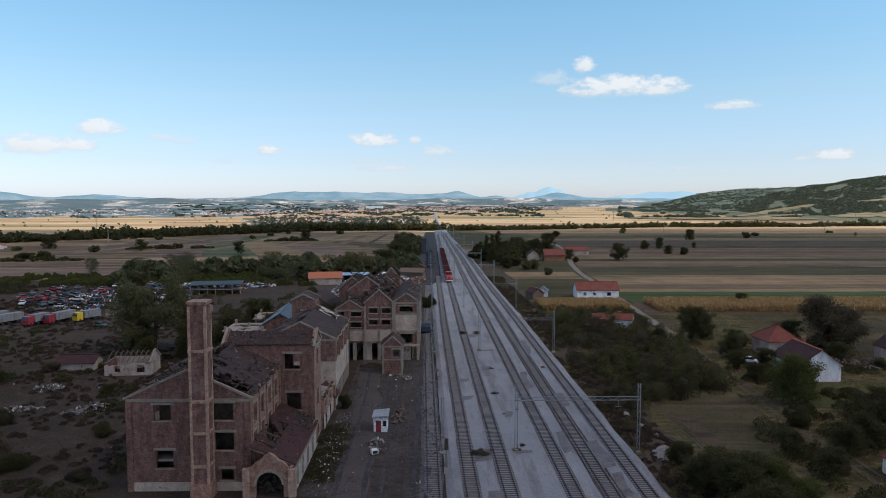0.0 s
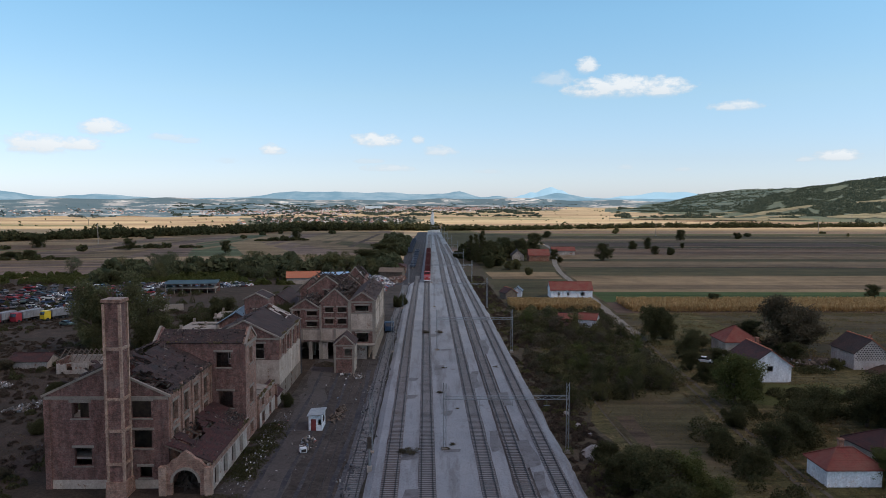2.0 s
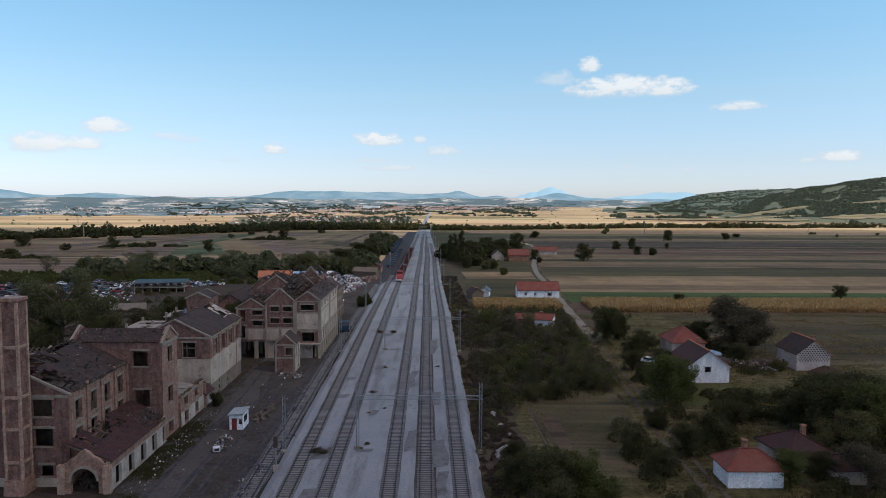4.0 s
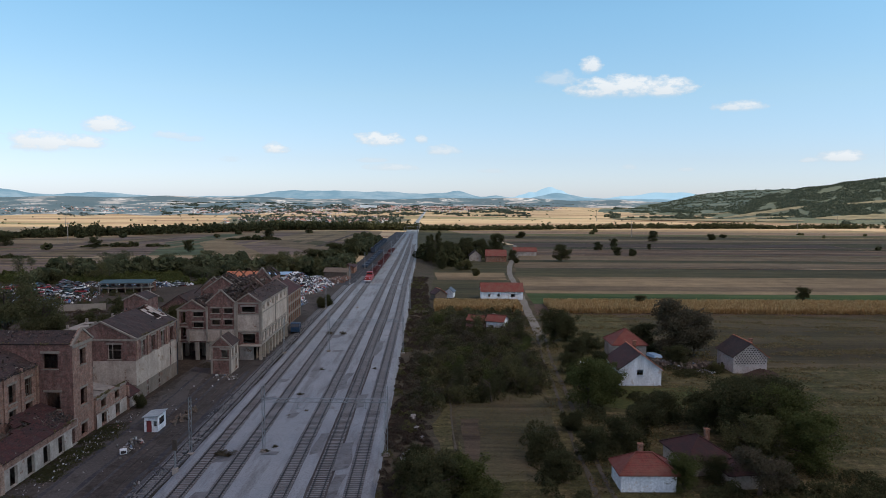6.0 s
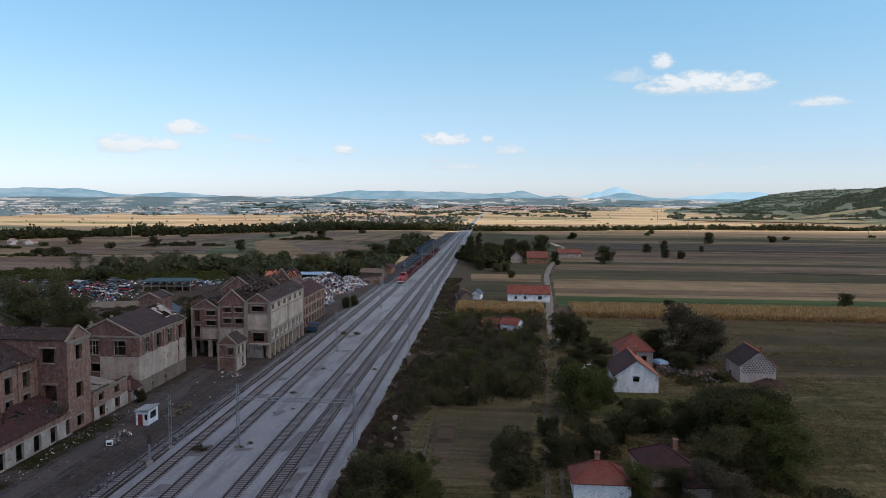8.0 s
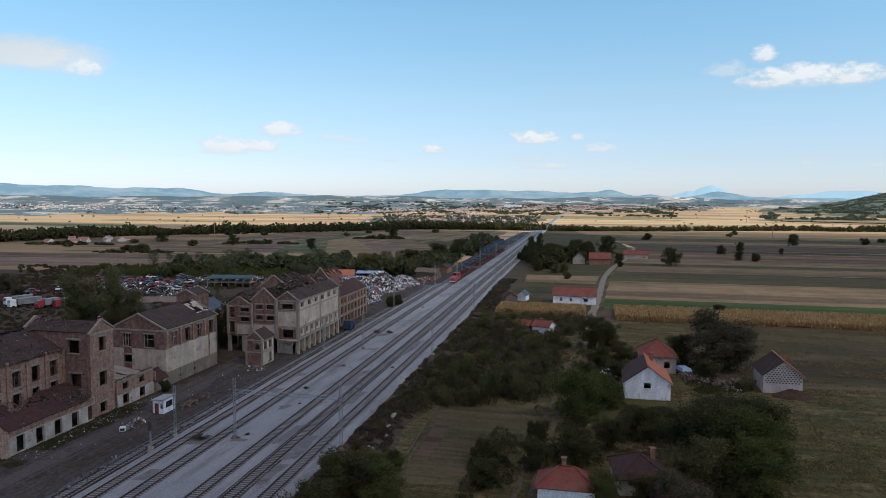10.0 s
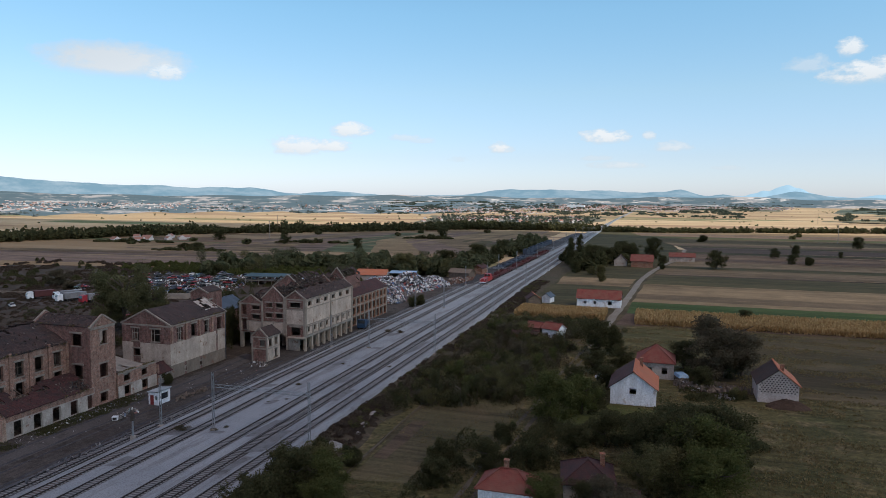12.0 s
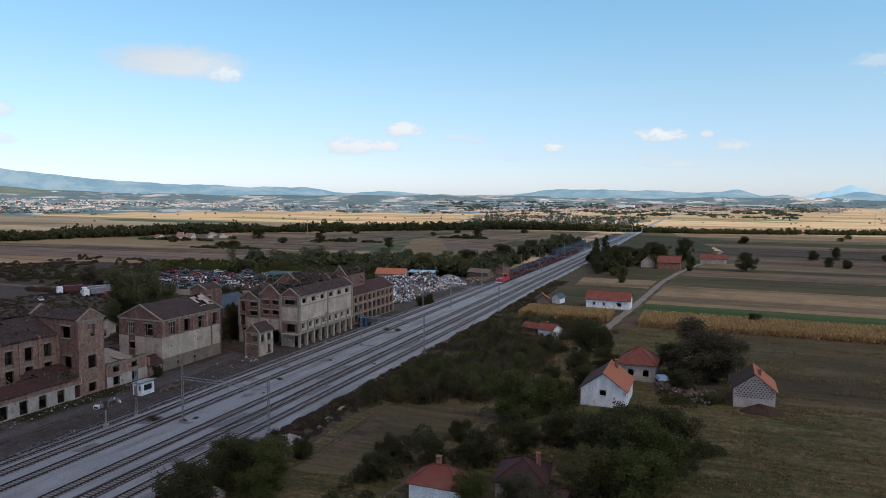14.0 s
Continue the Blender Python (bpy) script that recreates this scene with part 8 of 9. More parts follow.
for x, y, rz in ((-82, 189, 15), (-96, 204, 70), (-88, 206, 100), (-134, 190, 60)):
    car(x, y, 0.05, rz, 0, "old abandoned car on waste ground", "", "car")


def truck(x, y, rz, cabmat, boxmat, length, label, high=2.1):
    g = thing("truck", label, "truck", (x, y, 0.06), rz, "parked trucks")
    bm = bmesh.new()
    prism(bm, [(-1.2, -1.0, 0.6), (-1.2, 1.0, 0.6), (-1.2, 1.0, 3.0), (-1.2, -0.7, 3.0), (-1.2, -1.05, 1.9)], (2.4, 0, 0))
    cab = part("cab", bm, cabmat, g)
    bm = bmesh.new()
    prism(bm, [(-1.05, -1.09, 1.9), (1.05, -1.09, 1.9), (1.05, -0.78, 2.8), (-1.05, -0.78, 2.8)], (0, 0.03, 0))
    part("windscreen", bm, GLASS, cab)
    bm = bmesh.new()
    box(bm, -1.25, 1.4, 1.1, 1.25, 1.4 + length, 1.1 + high, 0.99)
    bx = part("cargo_box", bm, boxmat, g)
    for k in range(int(length / 1.2)):
        for s in (-1.28, 1.28):
            bm = bmesh.new()
            box(bm, s - 0.04, 1.5 + 1.2 * k, 1.1, s + 0.04, 1.6 + 1.2 * k, 1.1 + high)
            part("rib", bm, boxmat, bx)
    bm = bmesh.new()
    box(bm, -0.5, -0.9, 0.7, 0.5, 1.4 + length, 1.08)
    part("chassis", bm, SOOT_SHADE, g)
    for sy in (0.0, 2.6, 1.0 + length - 1.6, 1.0 + length - 0.4):
        for sx in (-1.05, 1.05):
            part("wheel", TWHEEL, None, g).location = (sx, sy, 0.5)


TWHEEL = wheel_mesh(0.5, 0.34)
for a in ((-117.5, 205, -16, TRUCK_RED, TARP_GREY, 5.5, "red and white lorry with a grey box"), (-113, 208, -18, TRUCK_RED, TARP_GREY, 7.5, "maroon lorry with a grey tilt trailer"), (-106.5, 212, -30, TRUCK_YELLOW, TARP_GREY, 5.5, "yellow lorry with a low grey trailer"),
          (-127.5, 204, -24, TRUCK_WHITE, TARP_GREY, 8.0, "white lorry with a long pale trailer"), (-133, 208, -26, TRUCK_WHITE, TARP_GREY, 6.5, "white lorry with a grey covered body"), (-142.5, 205, -28, TRUCK_WHITE, WAGON_RED, 7.0, "white lorry with a dark red trailer")):
    truck(*a)
truck(-1.4, 193, 8, TRUCK_BLUE, TRUCK_BLUE, 3.0, "small blue lorry parked at the pillars", 1.2)
g = thing("perimeter_wall", "long pale concrete yard wall", "wall")
wall(g, (-103, 222.5), (-72, 232), 0, 2.2, (), CONCRETE, 0.25)
wall(g, (-190, 213), (-128, 220), 0, 0.9, (), PLASTER_DARK, 0.25)


def wagon(x, y, length, mat, high, label, name="freight_wagon", group="wagons of the standing train", z=BED + 0.18):
    g = thing(name, label, "wagon", (x, y, z), 0, group)
    bm = bmesh.new()
    for x0, x1, y0, y1 in ((-1.4, -1.3, 0, length), (1.3, 1.4, 0, length), (-1.3, 1.3, 0, 0.1), (-1.3, 1.3, length - 0.1, length)):
        box(bm, x0, y0, 0.95, x1, y1, 0.95 + high)
    b = part("body", bm, mat, g)
    bm = bmesh.new()
    box(bm, -1.35, 0, 0.7, 1.35, length, 0.96)
    part("floor", bm, mat, g)
    for k in range(int(length / 1.5) + 1):
        bm = bmesh.new()
        for s in (-1.42, 1.42):
            box(bm, s - 0.05, min(k * 1.5, length - 0.15), 0.95, s + 0.05, min(k * 1.5 + 0.15, length), 0.95 + high)
        part("stanchion", bm, mat, b)
    for y in (1.5, 3.0, length - 3.0, length - 1.5):
        for s in (-0.75, 0.75):
            part("wheel", RWHEEL, None, g).location = (s, y, 0.4)


RWHEEL = wheel_mesh(0.45, 0.13)


def locomotive(x, y):
    g = thing("locomotive", "bright red locomotive at the end of a standing train", "locomotive", (x, y, BED + 0.25), 0)
    bm = bmesh.new()
    box(bm, -1.4, 0.0, 0.7, 1.4, 13.0, 2.3, 0.99)
    b = part("body", bm, LOCO_RED, g)
    bm = bmesh.new()
    box(bm, -1.4, 8.5, 2.3, 1.4, 11.2, 3.7, 0.92)
    part("cab", bm, LOCO_RED, g)
    bm = bmesh.new()
    box(bm, -1.2, 8.44, 2.7, 1.2, 8.5, 3.4)
    part("windscreen", bm, GLASS, b)
    bm = bmesh.new()
    box(bm, -1.45, -0.12, 0.55, 1.45, 0.0, 1.0)
    part("buffer_beam", bm, TRUCK_WHITE, g)
    for s in (-0.9, 0.9):
        bm = bmesh.new()
        tube(bm, (s, -0.12, 1.9), (s, 0.02, 1.9), 0.2, 0.2, 10)
        part("headlight", bm, TRUCK_WHITE, b)
        for yy in (1.6, 4.0, 9.0, 11.4):
            part("wheel", RWHEEL, None, g).location = (s * 0.83, yy, 0.42)


locomotive(rail_x(10.0, 305), 303)
for k in range(12):
    wagon(rail_x(10.0, 324 + 14.2 * k), 317.5 + 14.2 * k, 13.2, WAGON_RED, 0.9 + 0.5 * (k % 3 == 1), "low dark red freight wagon on the railway")
for k in range(8):
    wagon(-0.2, 372 + 14.2 * k, 13.2, WAGON_BLUE, 0.7, "low blue-grey freight wagon on the goods siding", group="blue wagons", z=0.04)
for k in range(8):
    wagon(-4.8, 470 + 14.2 * k, 13.2, WAGON_BLUE, 2.7, "tall blue-grey freight wagon on the goods siding", group="blue wagons", z=0.04)


def heap(name, label, cx, cy, rx, ry, high, mat, seed, category="heap", kind=""):
    bm = bmesh.new()
    rows, n = 7, 26
    rings = []
    for j in range(rows):
        s = j / rows
        rings.append([bm.verts.new((cx + rx * (1 - s) * math.cos(k * math.tau / n) * (1 + 0.25 * noise.noise(Vector((k * 0.5, s * 2, seed)))),
                                    cy + ry * (1 - s) * math.sin(k * math.tau / n) * (1 + 0.25 * noise.noise(Vector((k * 0.5, s * 2, seed + 5)))),
                                    high * (1 - (1 - s) ** 1.7) * (1 + 0.3 * noise.noise(Vector((k * 0.6, s * 3, seed + 9))) * (j > 0)))) for k in range(n)])
    for a, b in zip(rings, rings[1:]):
        for k in range(n):
            bm.faces.new((a[k], a[(k + 1) % n], b[(k + 1) % n], b[k]))
    bm.faces.new(rings[-1])
    return tagged(part(name, bm, mat), label, category, kind=kind)


def scraps(name, label, spots, n, size, mat, seed, category="scrap"):
    """A mound's loose pieces: bent plates and short bars, lying every way."""
    rng = np.random.default_rng(seed)
    v, f = [], []
    for _ in range(n):
        cx, cy, rx, ry, h = spots[rng.integers(len(spots))]
        a, q = rng.uniform(0, 6.283), rng.uniform(0, 1) ** 0.5
        p = np.array((cx + rx * q * math.cos(a), cy + ry * q * math.sin(a), max(0.0, h * (1 - q ** 1.7)) + rng.uniform(0, 0.3)))
        s = rng.uniform(*size)
        m = np.linalg.qr(rng.normal(size=(3, 3)))[0] * (np.array((1.0, rng.uniform(0.3, 0.9), rng.uniform(0.08, 0.4))) * s / 2)
        b = len(v)
        v += [tuple(p + m @ np.array(c) + 0.0) for c in ((-1, -1, -1), (1, -1, -1), (1, 0.8, -1), (-1, 1, -1), (-1, -1, 1), (0.9, -1, 1), (1, 1, 1), (-0.8, 1, 1))]
        f += [tuple(b + i for i in k) for k in ((3, 2, 1, 0), (4, 5, 6, 7), (0, 1, 5, 4), (1, 2, 6, 5), (2, 3, 7, 6), (3, 0, 4, 7))]
    me = bpy.data.meshes.new(name)
    me.from_pydata(v, [], f)
    return tagged(part(name, me, mat), label, category, kind="stuff")


MOUNDS = [(-15.5, 247, 7, 10, 5.2), (-21.5, 262, 9, 12, 7.4), (-18.5, 280, 10, 13, 7.2), (-13, 296, 7, 10, 4.0), (-30, 272, 9, 13, 5.6)]
for i, (cx, cy, rx, ry, h) in enumerate(MOUNDS):
    heap("scrap_mound", "great mound of loose scrap metal", cx, cy, rx, ry, h - 0.5, RUBBLE, i * 3, "scrap heap")
scraps("scrap_pieces", "silver and coloured scrap metal covering the mounds", MOUNDS, 14000, (0.25, 1.4), SCRAP, 5)
scraps("scrap_pieces", "rusty scrap among the wrecked cars", [(-114, 256, 28, 24, 2.2), (-90, 298, 24, 10, 1.2)], 2200, (0.3, 1.2), SCRAP, 6)
scraps("litter", "white and blue rubbish tipped on waste ground", [(-74.5, 136.5, 3.2, 2.0, 1.0), (-60, 124, 3.0, 2.4, 0.7), (-72, 123, 4, 1.6, 0.5), (-62, 121, 2.5, 1, 0.4)], 260, (0.2, 0.8), LITTER, 7, "rubbish")
scraps("litter", "bricks and rubbish strewn along the annex wall", [(-14.8, 88 + 3.4 * k, 1.6, 2.2, 0.1) for k in range(10)], 230, (0.08, 0.3), LITTER, 8, "rubbish")
scraps("litter", "heap of rubble and rags beside the cabin", [(-8.2, 104.6, 1.3, 1.8, 0.9), (-8.4, 101.6, 0.6, 0.6, 0.5)], 120, (0.15, 0.6), LITTER, 9, "rubbish")
def discarded_box():
    # plain white box; its dark front and feet are made up
    g = thing("appliance", "white discarded box lying in the dirt yard", "cooker", (-8.3, 100.9, 0.02), 24)
    bm = bmesh.new()
    bmesh.ops.create_cube(bm, size=1.0)
    bmesh.ops.scale(bm, vec=(1.0, 0.75, 0.7), verts=bm.verts)
    bmesh.ops.translate(bm, vec=(0, 0, 0.42), verts=bm.verts)
    bmesh.ops.bevel(bm, geom=bm.edges[:], offset=0.05, segments=2, affect="EDGES")
    part("body", bm, TRUCK_WHITE, g)
    bm = bmesh.new()
    box(bm, -0.36, -0.40, 0.2, 0.36, -0.372, 0.6)
    part("oven_door", bm, DARKHOLE, g, "dark front panel")
    bm = bmesh.new()
    for sx in (-0.4, 0.4):
        for sy in (-0.28, 0.28):
            box(bm, sx - 0.04, sy - 0.04, 0.0, sx + 0.04, sy + 0.04, 0.1)
    part("feet", bm, SOOT_SHADE, g)


discarded_box()
scraps("litter", "broken planks and bricks beside the guard cabin", [(-5.6, 116.5, 1.2, 2.6, 0.4), (-5.2, 121, 1.0, 2.0, 0.25)], 70, (0.2, 0.9), TIMBER, 18, "debris")
scraps("litter", "stones and rags at the foot of the hut", [(-7.0, 145.6, 2.2, 1.0, 0.3), (-4.6, 144, 1.2, 1.2, 0.2)], 70, (0.15, 0.55), LITTER, 19, "rubbish")
scraps("litter", "debris along the cinder strip", [(0.0 + 0.7 * math.sin(k), 60 + 6 * k, 1.6, 4, 0.12) for k in range(28)], 900, (0.12, 0.45), paint_random("cinder_lumps", [(0.0, (0.10, 0.10, 0.11)), (0.5, (0.22, 0.21, 0.2)), (0.8, (0.05, 0.05, 0.055))], 0.8, 0, "island"), 10, "debris")
scraps("litter", "scattered rubbish over the dirt yard", [(-8, 100, 8, 16, 0.05), (-8, 135, 7, 14, 0.05), (-70, 130, 30, 40, 0.1), (-95, 170, 30, 25, 0.1)], 150, (0.1, 0.35), LITTER, 11, "rubbish")
scraps("litter", "household junk heaped in the farmyard", [(92, 155, 3, 2.2, 0.9), (97, 151, 2.2, 2.6, 0.5), (89.6, 157.5, 1.2, 1.2, 1.0), (95, 156, 3, 3, 0.5)], 200, (0.15, 0.8), LITTER, 12, "junk")
scraps("junk", "dark planks and scrap piled between farm and barn", [(92, 155, 4, 2.4, 1.0), (98, 154, 3, 2.6, 0.9), (89, 158, 2, 1.6, 0.8)], 150, (0.3, 1.5), TIMBER, 14, "junk")
scraps("rubble", "broken tiles and timber inside the hall", [(-31, 97, 7, 7, 1.5), (-21, 93, 2, 5, 0.6)], 500, (0.4, 1.6), SOOT_SHADE, 13, "rubble")
DUG = rough_ground("dug_earth", (0.058, 0.038, 0.028), (0.08, 0.052, 0.038), (0.04, 0.027, 0.02), 0.3, 1.2, 4)
heap("earth_mound", "reddish brown heap of dug earth", 107.8, 147.4, 4.2, 1.9, 1.7, DUG, 31)
scraps("scrap_pieces", "rusty scrap and timber along the siding", [(-7, 312, 4, 10, 1.6), (-9, 338, 4, 8, 1.8), (-4, 322, 2, 8, 0.8)], 900, (0.3, 1.4), paint_random("rusty_scrap", [(0.0, (0.16, 0.08, 0.055)), (0.4, (0.08, 0.055, 0.045)), (0.7, (0.22, 0.17, 0.14)), (0.9, (0.35, 0.33, 0.31))], 0.8, 0, "island"), 15)
heap("earth_mound", "dry weedy spoil heap in the yard", -13.0, 154.5, 3.0, 1.6, 0.9, VERGE, 33)
PALE_STONE = rough_ground("pale_stone", (0.34, 0.31, 0.285), (0.27, 0.245, 0.225), (0.18, 0.16, 0.14), 0.3, 1.2, 4)
heap("stone_pile", "pale heap of tipped gravel beside the line", 34.4, 99.5, 1.9, 3.6, 1.3, PALE_STONE, 35)
for x, y, rx, ry, h, seed in ((34.6, 112.5, 0.7, 1.5, 0.5, 41), (35.6, 108.0, 0.5, 0.9, 0.45, 42), (33.8, 119.0, 0.8, 1.2, 0.5, 43)):
    heap("stone_pile", "small pale heap of stones on the verge", x, y, rx, ry, h, PALE_STONE, seed)
heap("stone_pile", "pale heap of tipped stone in the hedge", 36.6, 78.5, 2.0, 2.4, 1.2, PALE_STONE, 36)
WEEDS = leaf_mat("wall_weeds", (0.12, 0.10, 0.05), (0.16, 0.13, 0.065), (0.20, 0.165, 0.085))


def wall_weeds(label, runs, n, seed):
    """Dry grass rooted along broken wall tops."""
    rng = np.random.default_rng(seed)
    a = np.array([runs[i] for i in rng.integers(0, len(runs), n)])
    s = rng.uniform(0, 1, n)[:, None]
    pts = a[:, :3] * (1 - s) + a[:, 3:] * s + rng.normal(size=(n, 3)) * (0.14, 0.14, 0.05)
    keep = np.array([noise.noise(Vector(q * 0.5)) > 0.0 for q in pts])
    pts = pts[keep]
    tagged(part("wall_weeds", flakes("wall_weeds", pts, rng.uniform(0.08, 0.28, len(pts)), rng, 0.7, 1.3), WEEDS), label, "weeds", kind="stuff")


wall_weeds("dry weeds along the wall tops of the factory hall", [(-22.9, 88.5, 12.3, -22.9, 105, 12.3), (-31, 105.5, 15.45, -18, 105.5, 15.45), (-17.9, 105.8, 15.4, -17.9, 111, 15.4), (-17.2, 87, 4.05, -17.2, 105, 4.05), (-17.3, 112, 5.25, -17.3, 122, 5.25)], 1500, 41)
wall_weeds("dry weeds along the eaves of mill and loading house", [(-17.5, 128, 11.9, -17.5, 147, 11.9), (-2.8, 161, 13.7, -2.8, 188, 13.7), (-15.2, 161, 12.2, -15.2, 182, 13.4), (-8.6, 161, 13.6, -8.6, 188, 13.6)], 900, 42)
# ruined shed, open sheds and low halls west of the works
g = thing("ruined_shed", "roofless white shed with bare rafters", "shed", (-63.5, 150.5, 0), 4)
wall(g, (4.0, -3), (4.0, 3.5), 0, 3.0, [(2, 3, 0.4, 2.2)], LIMEWASH, 0.3, 1.9, TRIM)
wall(g, (-5.5, -3), (4.0, -3), 0, 2.8, [(6.5, 8.2, 0.6, 2.2), (2, 3.2, 0.8, 2.2)], LIMEWASH, 0.3, ragged=0.8)
wall(g, (4.0, 3.5), (-5.5, 3.5), 0, 2.8, (), LIMEWASH, 0.3)
wall(g, (-5.5, 3.5), (-5.5, -3), 0, 2.8, (), BRICK, 0.3)
for k in range(9):
    for s in (-1, 1):
        bm = bmesh.new()
        x = -5 + 1.05 * k
        bar(bm, (x, 0.25 + s * 3.4, 2.85), (x + 0.15, 0.25, 4.7), 0.14)
        part("rafter", bm, TIMBER, g)
gable_house("shed", "small lean shed with a dark red roof against the annex", -19.2, 124.8, 0, 4.2, 3.9, 2.3, 1.5, LIMEWASH, (TILE_DARKRED, TILE_DARKRED))
gable_house("shed", "low ruined shed with a sagging red roof", -77.5, 154.5, 92, 5.0, 8.0, 1.6, 1.2, LIMEWASH, (TILE_DARKRED, TILE_DARKRED))
g = thing("open_shed", "long concrete frame shed with a teal sheet roof", "shed", (-84, 276, 0), 8)
g.scale = (0.62, 0.8, 0.6)
TEAL = plain("sheet_teal", (0.040, 0.060, 0.060), (0.028, 0.042, 0.044), 0.4, 4, 0.55, 0.0, 0.2)
for i in range(7):
    for y in (-4, 4):
        bm = bmesh.new()
        box(bm, -15 + 5 * i - 0.2, y - 0.2, 0, -15 + 5 * i + 0.2, y + 0.2, 6.2)
        part("post", bm, CONCRETE, g)
for z in (3.0, 6.0):
    bm = bmesh.new()
    box(bm, -15.5, -4.4, z, 15.5, 4.4, z + 0.25)
    part("deck", bm, CONCRETE, g)
slope(g, (-16, -5, 6.4), (16, -5, 6.4), (16, 5, 7.4), (-16, 5, 7.4), TEAL, 1.6, None, 0.1, 0.08)
wall(g, (16, 4), (-16, 4), 0, 6.0, win_row(2, 5, 6, 3, 3.6, 5.6), BRICK, 0.3)
for x, y, rz, n in ((-47, 160, 0, 3), (-44, 176, 5, 4)):
    g = thing("frame_ruin", "burnt-out concrete frame with brick infill", "ruin", (x, y, 0), rz)
    for i in range(n):
        for j in range(3):
            bm = bmesh.new()
            box(bm, -0.25 + 4.2 * i, -0.25 + 4.5 * j, 0, 0.25 + 4.2 * i, 0.25 + 4.5 * j, 8.2 - (i + j) % 2)
            part("post", bm, CONCRETE, g)
    for z in (3.6, 7.0):
        bm = bmesh.new()
        sheet(bm, (-0.6, -0.6, z), (1, 0, 0), (0, 1, 0), (0, 0, 0.25), steps(4.2 * n - 3, 1.0), steps(10.2, 1.0), lambda u, v: noise.noise(Vector((u * 0.35, v * 0.35, z))) < 0.15)
        part("deck", bm, CONCRETE, g)
    wall(g, (0, 0), (4.2 * (n - 1), 0), 0, 6.8, win_row(1, 4.2, n - 1, 2.2, 4.2, 6.2) + win_row(1, 4.2, n - 1, 2.2, 0.6, 2.8), BRICK, 0.25, ragged=1.2)
gable_house("workshop", "grey metal roofed workshop among the ruins", -35.5, 170, 4, 8.5, 16.0, 8.0, 2.6, BRICK, (SHEET, SHEET))
gable_house("workshop", "soot-dark gabled brick workshop", -30.5, 193, 0, 9.0, 16.0, 8.5, 3.0, BRICK, (TILE_OLD, TILE_OLD))
gable_house("hall", "low hall with a bright orange tiled roof", -46, 306, 100, 8.0, 14.0, 2.8, 2.2, LIMEWASH, (TILE_ORANGE, TILE_ORANGE), chimneys=[(1.5, 3, 5.6)])
g = thing("canopy", "blue sheet canopy on steel posts", "canopy", (-33, 312, 0), 10)
g.scale = (0.8, 0.8, 0.8)
slope(g, (-8, -4, 4.2), (8, -4, 4.2), (8, 4, 5.0), (-8, 4, 5.0), SHEET_BLUE, 1.6, None, 0.08, 0.08)
for x in (-7.5, 0, 7.5):
    for y in (-3.6, 3.6):
        bm = bmesh.new()
        tube(bm, (x, y, 0), (x, y, 4.3 + (y > 0) * 0.65), 0.1, 0.1, 8)
        part("post", bm, STEEL, g)
gable_house("shed", "grey plank shed beside the scrap yard", -8.5, 327, 80, 6, 11, 3.0, 1.6, TIMBER, (TIMBER, TIMBER))
gable_house("shed", "rusty brown goods shed near the line", -6.0, 352, 0, 6, 12, 3.0, 1.5, BRICK_RED, (TILE_DARKRED, TILE_DARKRED))
# farmyard: trailer, fence, lean-to
g = thing("trailer", "blue-covered farm trailer beside the house", "trailer", (88.6, 161.0, 0), 20)
bm = bmesh.new()
box(bm, -1.1, -1.8, 0.7, 1.1, 1.8, 1.3)
part("bed", bm, TIMBER, g)
bm = bmesh.new()
box(bm, -1.15, -1.85, 1.3, 1.15, 1.85, 1.9, 0.8)
part("cover", bm, SHEET_BLUE, g, "blue plastic cover")
for s in (-1.1, 1.1):
    part("wheel", TWHEEL, None, g).location = (s, 0, 0.5)
g = thing("fence", "grey board fence behind the farmyard", "fence")
for k in range(26):
    bm = bmesh.new()
    x = 86.5 + 0.62 * k
    box(bm, x, 163.0 - 0.32 * k - 0.03, 0, x + 0.5, 163.0 - 0.32 * k + 0.03, 1.3 + 0.15 * math.sin(k * 2.3))
    part("board", bm, TIMBER, g)


# far town, villages and woods
def foot_ground(b, r):
    """Height of the ground on the plain and the foothills behind it."""
    foot = foot_of_hills(b)
    return 0.0 if r < foot else max(0.0, ridge_height(b, (r - foot) / (4300 - foot), r, foothills, 0.3, 14))


